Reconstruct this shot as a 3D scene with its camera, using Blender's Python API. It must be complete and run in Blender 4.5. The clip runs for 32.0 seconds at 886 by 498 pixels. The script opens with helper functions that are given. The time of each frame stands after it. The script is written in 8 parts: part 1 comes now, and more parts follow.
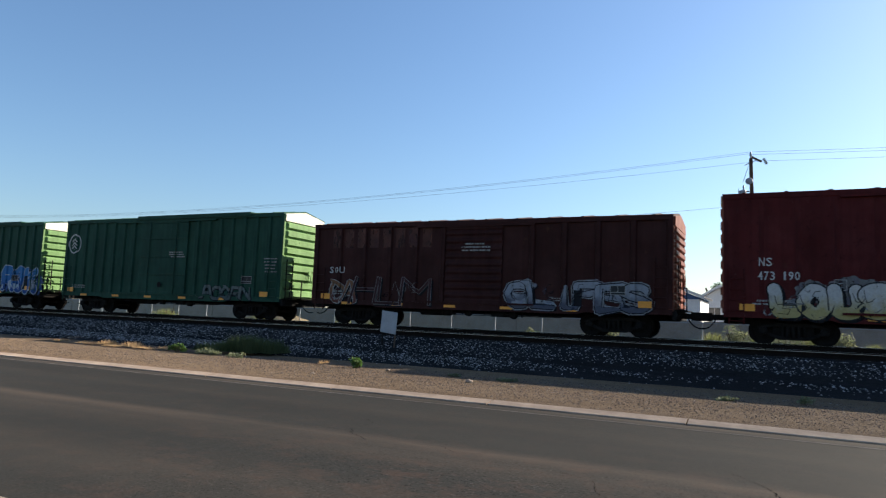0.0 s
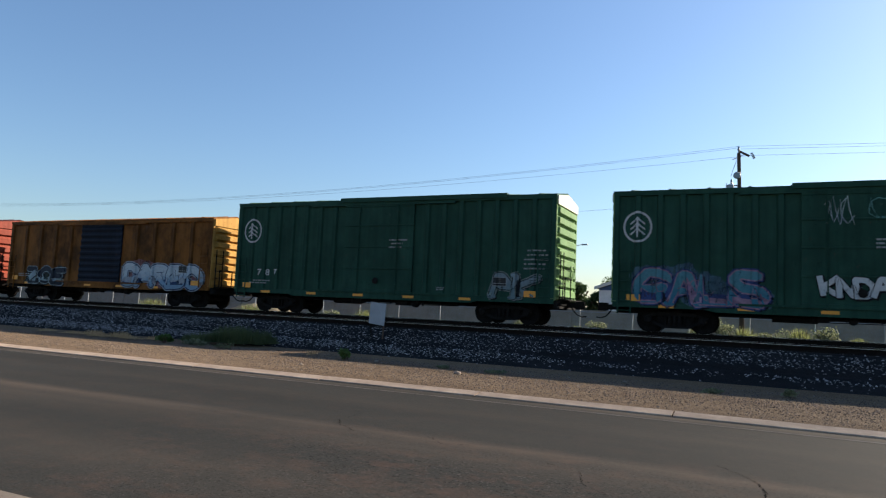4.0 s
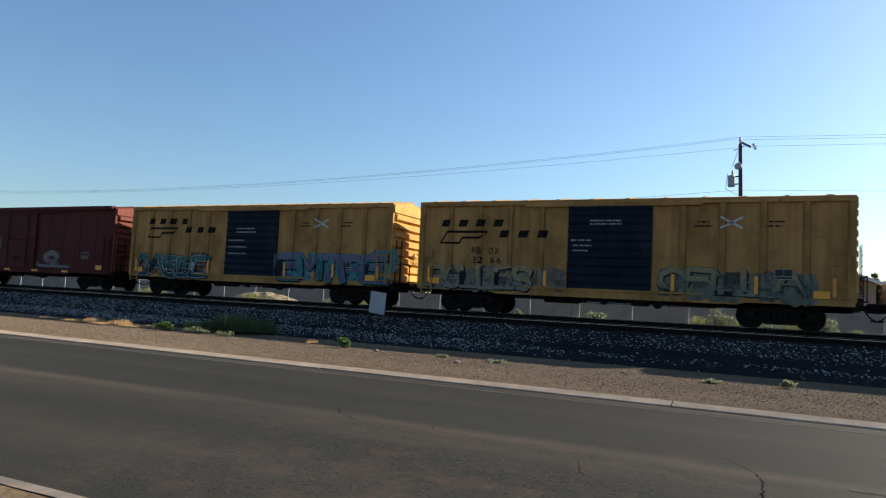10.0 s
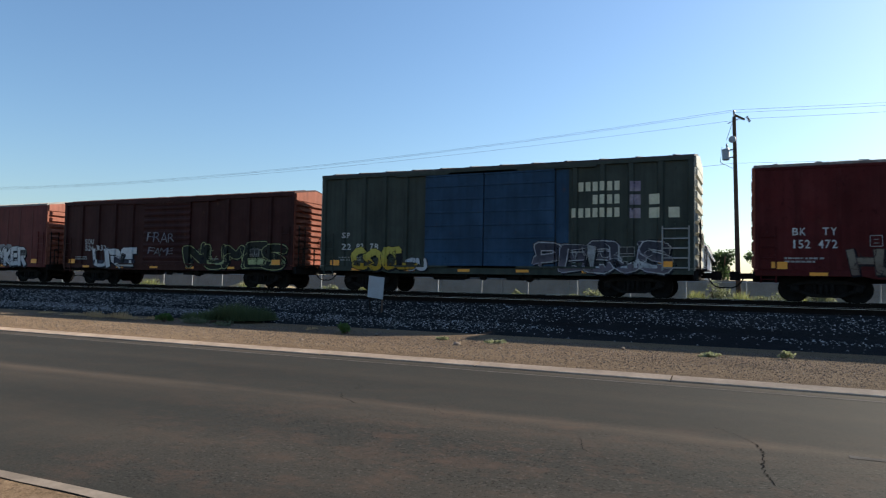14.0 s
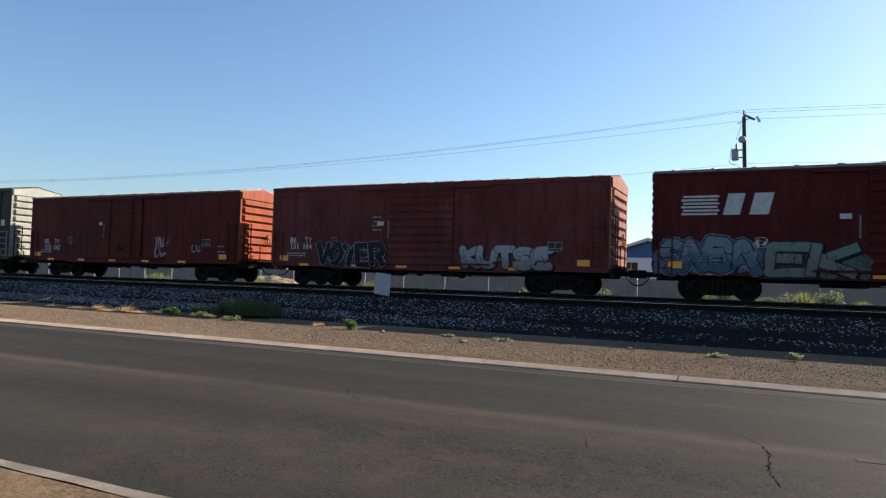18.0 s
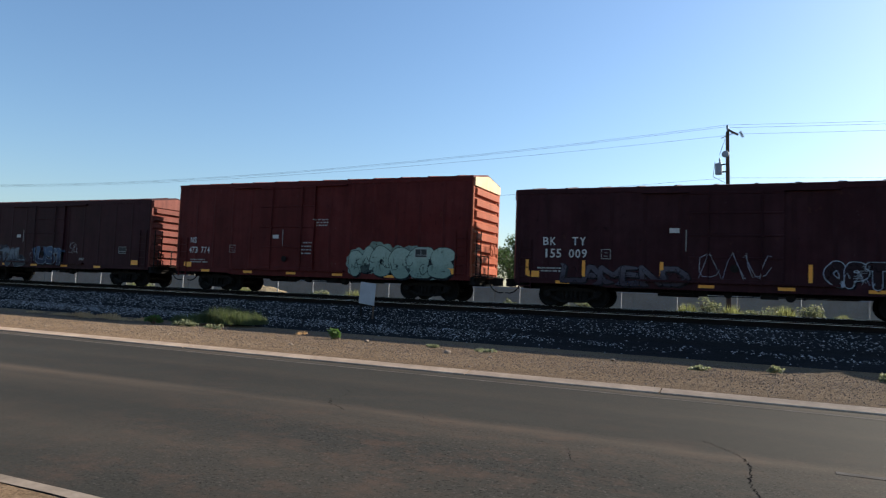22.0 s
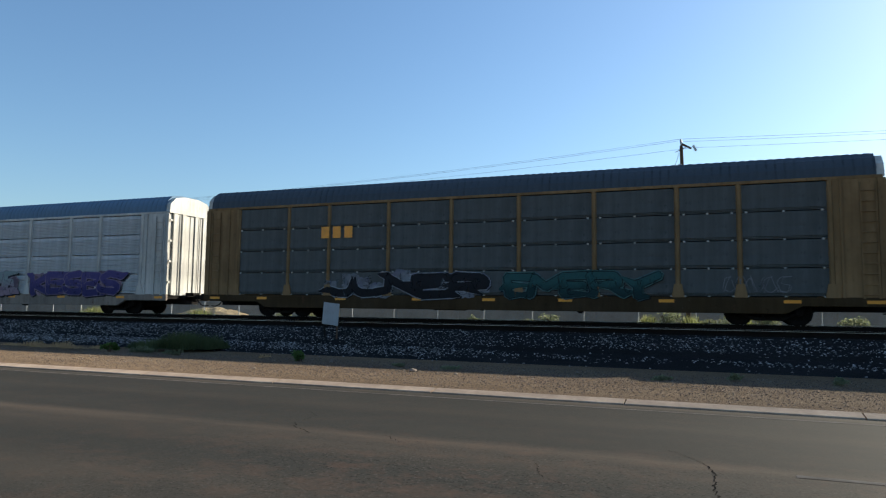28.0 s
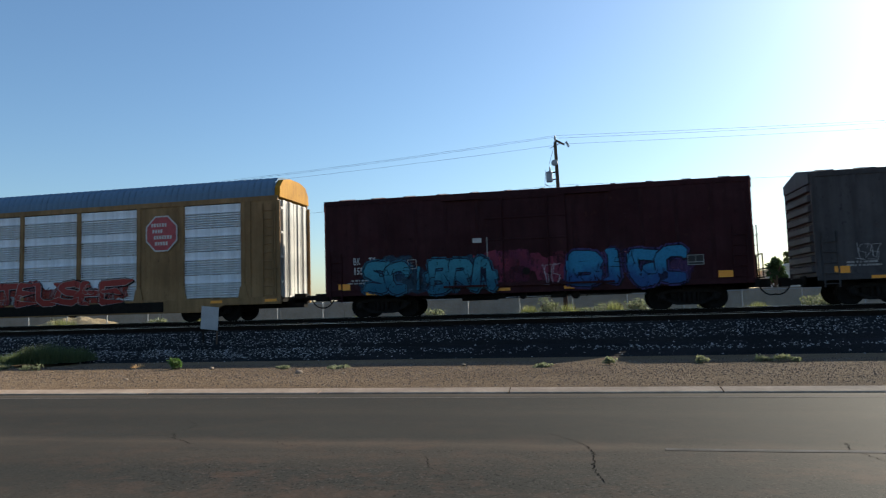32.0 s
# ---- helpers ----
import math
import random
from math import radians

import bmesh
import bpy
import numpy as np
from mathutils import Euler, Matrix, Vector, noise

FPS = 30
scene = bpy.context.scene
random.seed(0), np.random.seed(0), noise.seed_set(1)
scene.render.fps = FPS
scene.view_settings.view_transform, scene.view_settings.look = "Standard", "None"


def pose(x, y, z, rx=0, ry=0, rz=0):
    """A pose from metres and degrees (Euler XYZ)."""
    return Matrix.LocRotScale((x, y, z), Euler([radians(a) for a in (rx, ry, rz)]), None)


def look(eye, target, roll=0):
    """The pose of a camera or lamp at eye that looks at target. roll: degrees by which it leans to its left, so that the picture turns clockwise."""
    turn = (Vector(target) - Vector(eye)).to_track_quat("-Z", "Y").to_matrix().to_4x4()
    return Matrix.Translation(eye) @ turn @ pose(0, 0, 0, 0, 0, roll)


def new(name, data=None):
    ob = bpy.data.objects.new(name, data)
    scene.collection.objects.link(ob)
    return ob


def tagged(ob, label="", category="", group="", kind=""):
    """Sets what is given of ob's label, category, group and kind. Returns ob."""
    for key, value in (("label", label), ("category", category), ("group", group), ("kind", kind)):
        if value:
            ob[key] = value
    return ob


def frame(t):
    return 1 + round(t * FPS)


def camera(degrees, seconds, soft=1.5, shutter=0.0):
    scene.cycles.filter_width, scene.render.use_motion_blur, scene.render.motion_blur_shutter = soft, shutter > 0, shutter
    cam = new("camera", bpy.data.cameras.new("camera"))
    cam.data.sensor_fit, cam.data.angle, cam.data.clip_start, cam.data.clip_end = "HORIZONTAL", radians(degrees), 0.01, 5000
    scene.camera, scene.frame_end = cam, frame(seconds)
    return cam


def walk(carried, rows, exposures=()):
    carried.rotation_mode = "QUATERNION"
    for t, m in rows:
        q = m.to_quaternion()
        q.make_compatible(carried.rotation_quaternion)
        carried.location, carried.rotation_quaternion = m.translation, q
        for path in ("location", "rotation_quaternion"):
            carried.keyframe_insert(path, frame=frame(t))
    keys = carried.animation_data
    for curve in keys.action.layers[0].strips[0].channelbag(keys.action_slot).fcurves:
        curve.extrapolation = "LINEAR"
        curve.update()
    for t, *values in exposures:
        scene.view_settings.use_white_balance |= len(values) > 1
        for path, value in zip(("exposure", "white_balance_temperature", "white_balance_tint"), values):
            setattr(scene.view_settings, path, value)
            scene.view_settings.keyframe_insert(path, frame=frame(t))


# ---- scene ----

EYE = 1.55            # camera over the road, metres
SIDE_Y = 25.3         # plane of the car sides that face the road
TRACK_Y = 26.9        # track centre line
RAIL_Z = 1.06         # top of rail over the road
SIDING_Y = 22.95      # centre line of the nearer track
SIDING_Z = 0.963      # its top of rail
SPEED = 18.634        # train speed along -x, metres a second

# ---- camera and its walk: seconds, yaw, pitch, roll ----
cam = camera(66.3, 32.0, soft=1.2, shutter=0.06)
VIEW = [(0.0, 26.42, 5.69, 2.28), (0.5, 26.59, 5.51, 1.96), (1.0, 27.04, 5.48, 1.94), (1.5, 27.05, 5.56, 2.09), (2.0, 27.8, 5.0, 2.56), (2.5, 26.57, 5.27, 2.54), (4.5, 25.38, 4.99, 2.63), (5.0, 25.34, 5.18, 2.79), (5.5, 25.65, 5.08, 2.87), (6.0, 25.4, 5.03, 2.69), (6.5, 25.59, 4.95, 3.25), (7.0, 25.08, 4.64, 3.04), (7.5, 24.55, 4.41, 3.68), (8.0, 24.02, 4.61, 3.7), (8.5, 23.85, 5.15, 3.06), (9.0, 23.92, 5.26, 3.4), (9.5, 24.4, 4.45, 3.32), (10.0, 25.44, 4.15, 2.88), (10.5, 25.13, 4.54, 3.52), (11.0, 24.48, 4.43, 4.15), (11.5, 24.37, 3.71, 3.54), (12.0, 23.91, 3.62, 3.87), (12.5, 23.94, 3.76, 3.49), (13.0, 24.33, 2.53, 3.27), (13.5, 24.23, 2.46, 0.94), (14.0, 25.12, 2.69, 1.04), (14.5, 25.93, 3.1, 0.79), (15.0, 26.39, 2.03, 0.49), (15.5, 26.85, 2.59, 0.7), (17.5, 25.81, 2.87, 1.58), (18.0, 25.7, 2.46, 1.69), (18.5, 24.76, 2.07, 1.23), (19.0, 25.02, 2.17, 1.76), (19.5, 24.34, 2.57, 1.71), (20.0, 24.3, 2.54, 2.08), (20.5, 24.35, 2.46, 2.41), (21.0, 24.3, 2.42, 2.3), (21.5, 23.82, 2.64, 2.38), (22.0, 24.51, 3.36, 2.28), (22.5, 24.96, 2.52, 2.53), (23.0, 24.83, 3.69, 2.29), (23.5, 26.8, 3.97, 1.32), (24.0, 25.22, 4.53, 0.95), (24.5, 25.77, 5.38, 0.72), (25.0, 24.54, 5.12, 0.22), (25.5, 24.67, 5.17, 0.77), (26.0, 23.82, 4.44, 0.21), (26.5, 22.35, 4.94, 0.45), (28.5, 21.08, 4.95, 0.79), (29.0, 20.58, 5.22, 0.96), (29.5, 20.57, 5.45, 0.88), (30.0, 20.47, 6.18, 1.0), (30.5, 21.04, 5.47, 1.72), (31.0, 18.73, 4.59, 0.19), (31.5, 14.85, 4.36, -1.79), (32.0, 11.64, 4.54, -1.75)]
walk(cam, [(t, pose(0, 0, EYE, 90 + p, 0, y) @ pose(0, 0, 0, 0, 0, r)) for t, y, p, r in VIEW],
     [(0.0, 1.50, 6500, 10), (1.5, 1.43, 6500, 9.5), (5.0, 1.48, 6600, 11.5), (7.0, 1.45, 6600, 11), (9.0, 1.37, 6500, 7.5), (10.5, 1.40, 6500, 6), (13.0, 1.46, 6550, 7.5), (15.0, 1.52, 6550, 9), (20.0, 1.52, 6600, 10), (23.0, 1.48, 6550, 8), (25.0, 1.44, 6500, 5), (29.5, 1.46, 6500, 5), (31.0, 1.51, 6550, 6.5), (32.0, 1.34, 6500, 6)])

# ---- world and sun ----
SUN_EL, SUN_AZ = radians(26.5), radians(37.0)
world = bpy.data.worlds.new("sky")
world.use_nodes = True
scene.world = world
wn = world.node_tree
wn.nodes.clear()
sky = wn.nodes.new("ShaderNodeTexSky")
sky.sky_type, sky.sun_disc = "NISHITA", False
sky.sun_elevation, sky.sun_rotation = SUN_EL, SUN_AZ
sky.air_density, sky.dust_density, sky.ozone_density = 1.2, 0.75, 5.5
bg = wn.nodes.new("ShaderNodeBackground")
bg.inputs["Strength"].default_value = 0.0610
wo = wn.nodes.new("ShaderNodeOutputWorld")
wn.links.new(sky.outputs[0], bg.inputs[0])
wn.links.new(bg.outputs[0], wo.inputs[0])
TO_SUN = Vector((math.sin(SUN_AZ) * math.cos(SUN_EL), math.cos(SUN_AZ) * math.cos(SUN_EL), math.sin(SUN_EL)))
sun = new("sun", bpy.data.lights.new("sun", "SUN"))
sun.data.energy, sun.data.angle, sun.data.color = 5.0, radians(0.5), (1.0, 0.9, 0.76)
sun.matrix_world = look(TO_SUN * 200, (0, 0, 0))
scene.view_settings.exposure = 1.55


# ---- materials ----
def nodes_of(name, rough=0.7, metal=0.0):
    m = bpy.data.materials.new(name)
    m.use_nodes = True
    nt = m.node_tree
    bsdf = nt.nodes["Principled BSDF"]
    bsdf.inputs["Roughness"].default_value = rough
    bsdf.inputs["Metallic"].default_value = metal
    return m, nt, bsdf


def noise_node(nt, scale, detail=4.0, stretch=(1, 1, 1), offset=(0, 0, 0), rough=0.6):
    co = nt.nodes.new("ShaderNodeTexCoord")
    mp = nt.nodes.new("ShaderNodeMapping")
    mp.inputs["Scale"].default_value, mp.inputs["Location"].default_value = stretch, offset
    tx = nt.nodes.new("ShaderNodeTexNoise")
    tx.inputs["Scale"].default_value, tx.inputs["Detail"].default_value = scale, detail
    tx.inputs["Roughness"].default_value = rough
    nt.links.new(co.outputs["Object"], mp.inputs[0])
    nt.links.new(mp.outputs[0], tx.inputs["Vector"])
    return tx.outputs["Fac"]


def ramp(nt, fac, stops):
    r = nt.nodes.new("ShaderNodeValToRGB")
    el = r.color_ramp.elements
    while len(el) < len(stops):
        el.new(0.5)
    for e, (p, c) in zip(el, stops):
        e.position = p
        e.color = (*c, 1) if len(c) == 3 else c
    nt.links.new(fac, r.inputs[0])
    return r.outputs[0]


def mixed(nt, a, b, fac, mode="MIX"):
    m = nt.nodes.new("ShaderNodeMix")
    m.data_type, m.blend_type = "RGBA", mode
    for s, v in ((m.inputs[0], fac), (m.inputs[6], a), (m.inputs[7], b)):
        if isinstance(v, (int, float)):
            s.default_value = v
        elif isinstance(v, tuple):
            s.default_value = (*v, 1)
        else:
            nt.links.new(v, s)
    return m.outputs[2]


def bump(nt, bsdf, height, strength, distance=0.02):
    b = nt.nodes.new("ShaderNodeBump")
    b.inputs["Strength"].default_value, b.inputs["Distance"].default_value = strength, distance
    nt.links.new(height, b.inputs["Height"])
    nt.links.new(b.outputs[0], bsdf.inputs["Normal"])


def grey(v):
    return (v, v, v)


def scaled(c, k):
    return tuple(min(1.0, x * k) for x in c)


MATS = {}


def simple(name, col, rough=0.7, metal=0.0, vary=0.25, scale=6.0, rel=0.25):
    """A plain surface with mottling at two scales and fine relief."""
    if name in MATS:
        return MATS[name]
    m, nt, b = nodes_of(name, rough, metal)
    if rough >= 0.85:
        b.inputs["Specular IOR Level"].default_value = 0.06
        b.inputs["Diffuse Roughness"].default_value = 0.8
    big = noise_node(nt, scale, 5)
    fine = noise_node(nt, scale * 9, 3, offset=(3, 1, 7))
    c = ramp(nt, big, [(0.3, scaled(col, 1 - vary)), (0.7, scaled(col, 1 + vary))])
    c = mixed(nt, c, ramp(nt, fine, [(0.3, grey(0.72)), (0.7, grey(1.0))]), 0.6, "MULTIPLY")
    nt.links.new(c, b.inputs["Base Color"])
    bump(nt, b, fine, rel, 0.01)
    MATS[name] = m
    return m


def car_paint(name, col, fade=0.35, rust=0.35, rough=0.5, grime=0.35):
    """Weathered railway enamel: chalky fading, run-down streaks, rust patches."""
    col = scaled(col, 1.14)
    if name in MATS:
        return MATS[name]
    m, nt, b = nodes_of(name, rough)
    b.inputs["Specular IOR Level"].default_value = 0.06
    chalk = noise_node(nt, 0.5, 6, (1, 1, 1.6))
    streak = noise_node(nt, 3.0, 4, (1.6, 1.6, 0.09), (2, 0, 0))
    spots = noise_node(nt, 2.2, 8, (1, 1, 0.7), (9, 4, 0), 0.7)
    fine = noise_node(nt, 45.0, 3)
    faded = tuple(x * (1 - fade * 0.3) + fade * 0.3 * (0.10 + 0.5 * x) for x in col)
    c = ramp(nt, chalk, [(0.3, scaled(col, 0.85)), (0.7, faded)])
    c = mixed(nt, c, ramp(nt, streak, [(0.35, grey(0.6)), (0.62, grey(1.05))]), 0.5, "MULTIPLY")
    soot = noise_node(nt, 0.55, 7, (1, 1, 0.8), (1, 17, 3), 0.65)
    c = mixed(nt, c, ramp(nt, soot, [(0.38, grey(0.25)), (0.58, grey(1.0))]), grime, "MULTIPLY")
    rusty = ramp(nt, spots, [(0.66 - 0.06 * rust, grey(0.0)), (0.74, grey(rust * 1.4))])
    c = mixed(nt, c, (0.085, 0.04, 0.022), rusty)
    chips = noise_node(nt, 6.0, 9, (1, 1, 0.55), (4, 2, 13), 0.78)
    c = mixed(nt, c, tuple(0.06 + 0.9 * x for x in col), ramp(nt, chips, [(0.625, grey(0.0)), (0.70, grey(0.55))]))
    c = mixed(nt, c, scaled(col, 0.22), ramp(nt, chips, [(0.33, grey(0.7)), (0.42, grey(0.0))]))
    nt.links.new(c, b.inputs["Base Color"])
    nt.links.new(ramp(nt, chalk, [(0.3, grey(rough - 0.08)), (0.7, grey(rough + 0.15))]), b.inputs["Roughness"])
    bump(nt, b, fine, 0.12, 0.01)
    MATS[name] = m
    return m


def asphalt():
    m, nt, b = nodes_of("asphalt", 0.95)
    b.inputs["Roughness"].default_value = 0.78
    b.inputs["Specular IOR Level"].default_value = 0.035
    b.inputs["Diffuse Roughness"].default_value = 0.3
    # worn wheel tracks and dusty bands run along the road; the grain is the chippings
    bands = noise_node(nt, 0.9, 4, (0.012, 1.0, 1.0), (0, 0.6, 0))
    patch = noise_node(nt, 0.35, 6, (0.35, 1, 1), (5, 2, 0))
    grain = noise_node(nt, 55.0, 3, (1, 1, 1), (1, 1, 1), 0.8)
    c = ramp(nt, bands, [(0.32, (0.0316, 0.0312, 0.0282)), (0.5, (0.0330, 0.0322, 0.0288)), (0.7, (0.0348, 0.0334, 0.0296))])
    c = mixed(nt, c, ramp(nt, patch, [(0.35, grey(0.8)), (0.7, grey(1.12))]), 0.7, "MULTIPLY")
    c = mixed(nt, c, ramp(nt, grain, [(0.35, grey(0.55)), (0.62, grey(1.0)), (0.78, grey(1.6))]), 0.5, "MULTIPLY")
    # open, ravelled surface on the near lane: dark pits between the stones, and bare pale chippings
    co = nt.nodes.new("ShaderNodeTexCoord")
    sep = nt.nodes.new("ShaderNodeSeparateXYZ")
    nt.links.new(co.outputs["Object"], sep.inputs[0])
    along = nt.nodes.new("ShaderNodeMapRange")
    across = nt.nodes.new("ShaderNodeMapRange")
    for node, axis, lo, hi in ((along, "X", -7.5, -3.0), (across, "Y", 7.9, 7.2)):
        nt.links.new(sep.outputs[axis], node.inputs["Value"])
        node.inputs["From Min"].default_value, node.inputs["From Max"].default_value = lo, hi
    worn = noise_node(nt, 0.5, 4, (0.5, 1.6, 1), (6, 1, 0), 0.6)
    mask = mixed(nt, mixed(nt, along.outputs[0], across.outputs[0], 1.0, "MULTIPLY"), ramp(nt, worn, [(0.30, grey(0.35)), (0.55, grey(1.0))]), 1.0, "MULTIPLY")
    mask = mixed(nt, mask, (0.12, 0.12, 0.12), 1.0, "ADD")
    pits = noise_node(nt, 30.0, 4, (1, 1, 1), (4, 8, 1), 0.75)
    c = mixed(nt, c, mixed(nt, (1, 1, 1), ramp(nt, pits, [(0.39, grey(0.12)), (0.44, grey(1.0))]), mask), 0.85, "MULTIPLY")
    chips = noise_node(nt, 34.0, 2, (1, 1, 1), (14, 3, 1), 0.6)
    c = mixed(nt, c, (0.115, 0.103, 0.092), mixed(nt, ramp(nt, chips, [(0.58, grey(0.0)), (0.72, grey(0.4))]), mask, 1.0, "MULTIPLY"))
    # rusty stains and tyre-worn blotches
    stain = noise_node(nt, 2.1, 8, (0.8, 1, 1), (8, 12, 0), 0.78)
    c = mixed(nt, c, (0.062, 0.042, 0.033), mixed(nt, ramp(nt, stain, [(0.48, grey(0.0)), (0.66, grey(0.55))]), mixed(nt, mask, (0.28, 0.28, 0.28), 1.0, "ADD"), 1.0, "MULTIPLY"))
    c = mixed(nt, c, (0.022, 0.021, 0.019), ramp(nt, stain, [(0.30, grey(0.35)), (0.42, grey(0.0))]))
    # sandy film along the crown of the road
    wob = noise_node(nt, 0.25, 3, (0.3, 0.3, 1))
    add = nt.nodes.new("ShaderNodeMath")
    add.operation = "MULTIPLY_ADD"
    nt.links.new(wob, add.inputs[0])
    add.inputs[1].default_value = 0.5
    nt.links.new(sep.outputs["Y"], add.inputs[2])
    film = None
    for centre, half, amount in ((7.50, 0.34, 0.55), (7.0, 0.7, 0.28), (9.7, 0.4, 0.15), (11.60, 0.36, 0.62), (5.0, 0.9, 0.24)):
        sub = nt.nodes.new("ShaderNodeMath")
        sub.operation = "SUBTRACT"
        nt.links.new(add.outputs[0], sub.inputs[0])
        sub.inputs[1].default_value = centre
        ab = nt.nodes.new("ShaderNodeMath")
        ab.operation = "ABSOLUTE"
        nt.links.new(sub.outputs[0], ab.inputs[0])
        f = ramp(nt, ab.outputs[0], [(0.0, grey(amount)), (half, grey(0.0))])
        film = f if film is None else mixed(nt, film, f, 1.0, "ADD")
    dusty = mixed(nt, film, ramp(nt, noise_node(nt, 1.1, 5, (0.25, 1, 1), (3, 7, 0)), [(0.35, grey(0.35)), (0.6, grey(1.0))]), 1.0, "MULTIPLY")
    c = mixed(nt, c, (0.082, 0.064, 0.050), dusty)
    nt.links.new(c, b.inputs["Base Color"])
    bump(nt, b, grain, 0.3, 0.006)
    return m


def dirt(name, dark, light, scale=1.2, red=None):
    m, nt, b = nodes_of(name, 1.0)
    b.inputs["Specular IOR Level"].default_value = 0.03
    b.inputs["Diffuse Roughness"].default_value = 0.8
    big = noise_node(nt, scale * 0.25, 6, (0.4, 1, 1))
    mid = noise_node(nt, scale * 5, 5, (0.6, 1, 1), (3, 3, 3), 0.7)
    fine = noise_node(nt, scale * 24, 5, (0.8, 1, 1), (7, 1, 2), 0.85)
    c = ramp(nt, big, [(0.3, dark), (0.7, light)])
    c = mixed(nt, c, ramp(nt, mid, [(0.3, grey(0.7)), (0.7, grey(1.1))]), 0.8, "MULTIPLY")
    c = mixed(nt, c, ramp(nt, fine, [(0.36, grey(0.30)), (0.62, grey(1.22))]), 0.75, "MULTIPLY")
    nt.links.new(c, b.inputs["Base Color"])
    bump(nt, b, fine, 0.8, 0.04)
    return m


def island_mix(name, stops, rough=0.9):
    """Loose pieces, each with a shade of its own."""
    m, nt, b = nodes_of(name, rough)
    g = nt.nodes.new("ShaderNodeNewGeometry")
    c = ramp(nt, g.outputs["Random Per Island"], stops)
    fine = noise_node(nt, 60, 3)
    c = mixed(nt, c, ramp(nt, fine, [(0.3, grey(0.7)), (0.7, grey(1.1))]), 0.5, "MULTIPLY")
    nt.links.new(c, b.inputs["Base Color"])
    return m


M_ASPHALT = asphalt()
M_DIRT = dirt("dirt", (0.185, 0.128, 0.082), (0.275, 0.192, 0.124))
M_FIELD = dirt("field_dirt", (0.032, 0.027, 0.021), (0.062, 0.052, 0.041), 0.5)
M_CINDER = dirt("cinder", (0.018, 0.0175, 0.019), (0.040, 0.038, 0.040), 3.0)
M_STONE = island_mix("ballast_stone", [(0.0, grey(0.04)), (0.35, (0.10, 0.098, 0.098)), (0.7, (0.21, 0.205, 0.205)), (1.0, (0.37, 0.36, 0.36))])
M_KERB = simple("kerb_concrete", (0.40, 0.298, 0.222), 0.95, 0, 0.28, 1.2, 0.6)
M_EDGE = simple("edge_concrete", (0.20, 0.165, 0.135), 0.95, 0, 0.3, 2.0, 0.5)
M_LINE = simple("road_paint", (0.105, 0.092, 0.083), 0.9, 0, 0.4, 3.0, 0.3)
M_RAIL = simple("rail_rust", (0.016, 0.012, 0.010), 0.9, 0.0, 0.25, 4.0)
M_RAILTOP = simple("rail_polished", (0.40, 0.40, 0.41), 0.35, 1.0, 0.1, 4.0, 0.05)
M_TIE = simple("creosoted_wood", (0.022, 0.019, 0.016), 0.9, 0, 0.3, 3.0, 0.6)
M_GEAR = simple("grimy_steel", (0.019, 0.017, 0.016), 0.85, 0.0, 0.35, 4.0)
M_WHEEL = simple("wheel_steel", (0.016, 0.014, 0.013), 0.85, 0.0, 0.3, 5.0)
M_ROOFGALV = simple("galvanised_roof", (0.20, 0.195, 0.185), 0.75, 0.1, 0.5, 2.5)
M_WOODPOLE = simple("pole_wood", (0.11, 0.075, 0.055), 0.9, 0, 0.3, 3.0, 0.6)
M_WIRE = simple("wire", (0.05, 0.05, 0.055), 0.6, 0.0)
M_PRINT = simple("faint_stencil", (0.26, 0.26, 0.25), 0.8, 0, 0.3, 5.0)
M_LETTER = simple("white_stencil", (0.44, 0.44, 0.43), 0.7, 0, 0.2, 5.0)
M_YELLOWMARK = simple("reflector_yellow", (0.80, 0.31, 0.02), 0.45, 0, 0.12, 5.0)

RED = car_paint("paint_mineral_red", (0.069, 0.0085, 0.0088))
DARKRED = car_paint("paint_dark_red", (0.047, 0.0068, 0.0084), 0.6, 0.3)
RED2 = car_paint("paint_oxide_red", (0.080, 0.0100, 0.0092))
PINK = car_paint("paint_faded_red", (0.108, 0.024, 0.022), 0.6)
MAROON = car_paint("paint_maroon", (0.030, 0.0066, 0.0098))
BROWN = car_paint("paint_brown", (0.038, 0.0102, 0.0088), 0.4, 0.5)
GREEN = car_paint("paint_green", (0.0155, 0.061, 0.040))
YELLOW = car_paint("paint_yellow", (0.38, 0.205, 0.066), 0.4, 0.45, 0.5, 0.5)
OCHRE = car_paint("paint_ochre", (0.158, 0.050, 0.0085), 0.4, 0.9, 0.5, 0.95)
YOCHRE = car_paint("paint_yellow_ochre", (0.190, 0.070, 0.0105), 0.4, 0.9, 0.5, 0.95)
YPATCH = car_paint("paint_patch_yellow", (0.25, 0.108, 0.010), 0.3, 0.4, 0.5, 0.5)
# side posts of the ochre cars, a little lighter than their panels
OCHREPOST = car_paint("paint_pale_ochre", (0.20, 0.078, 0.016), 0.4, 0.6, 0.5, 0.8)
GWGREEN = car_paint("paint_olive_green", (0.044, 0.054, 0.045))
GWBLUE = car_paint("paint_door_blue", (0.022, 0.058, 0.108))
NAVY = car_paint("paint_navy", (0.0066, 0.0120, 0.0235))
SLATE = car_paint("paint_slate", (0.060, 0.057, 0.060))
RACKYEL = car_paint("paint_rack_yellow", (0.34, 0.165, 0.014), 0.3, 0.4, 0.5, 0.5)
RACKTAN = car_paint("paint_rack_tan", (0.235, 0.145, 0.068), 0.4, 0.3)
RACKGREY = car_paint("paint_rack_grey", (0.50, 0.49, 0.46), 0.3, 0.25)
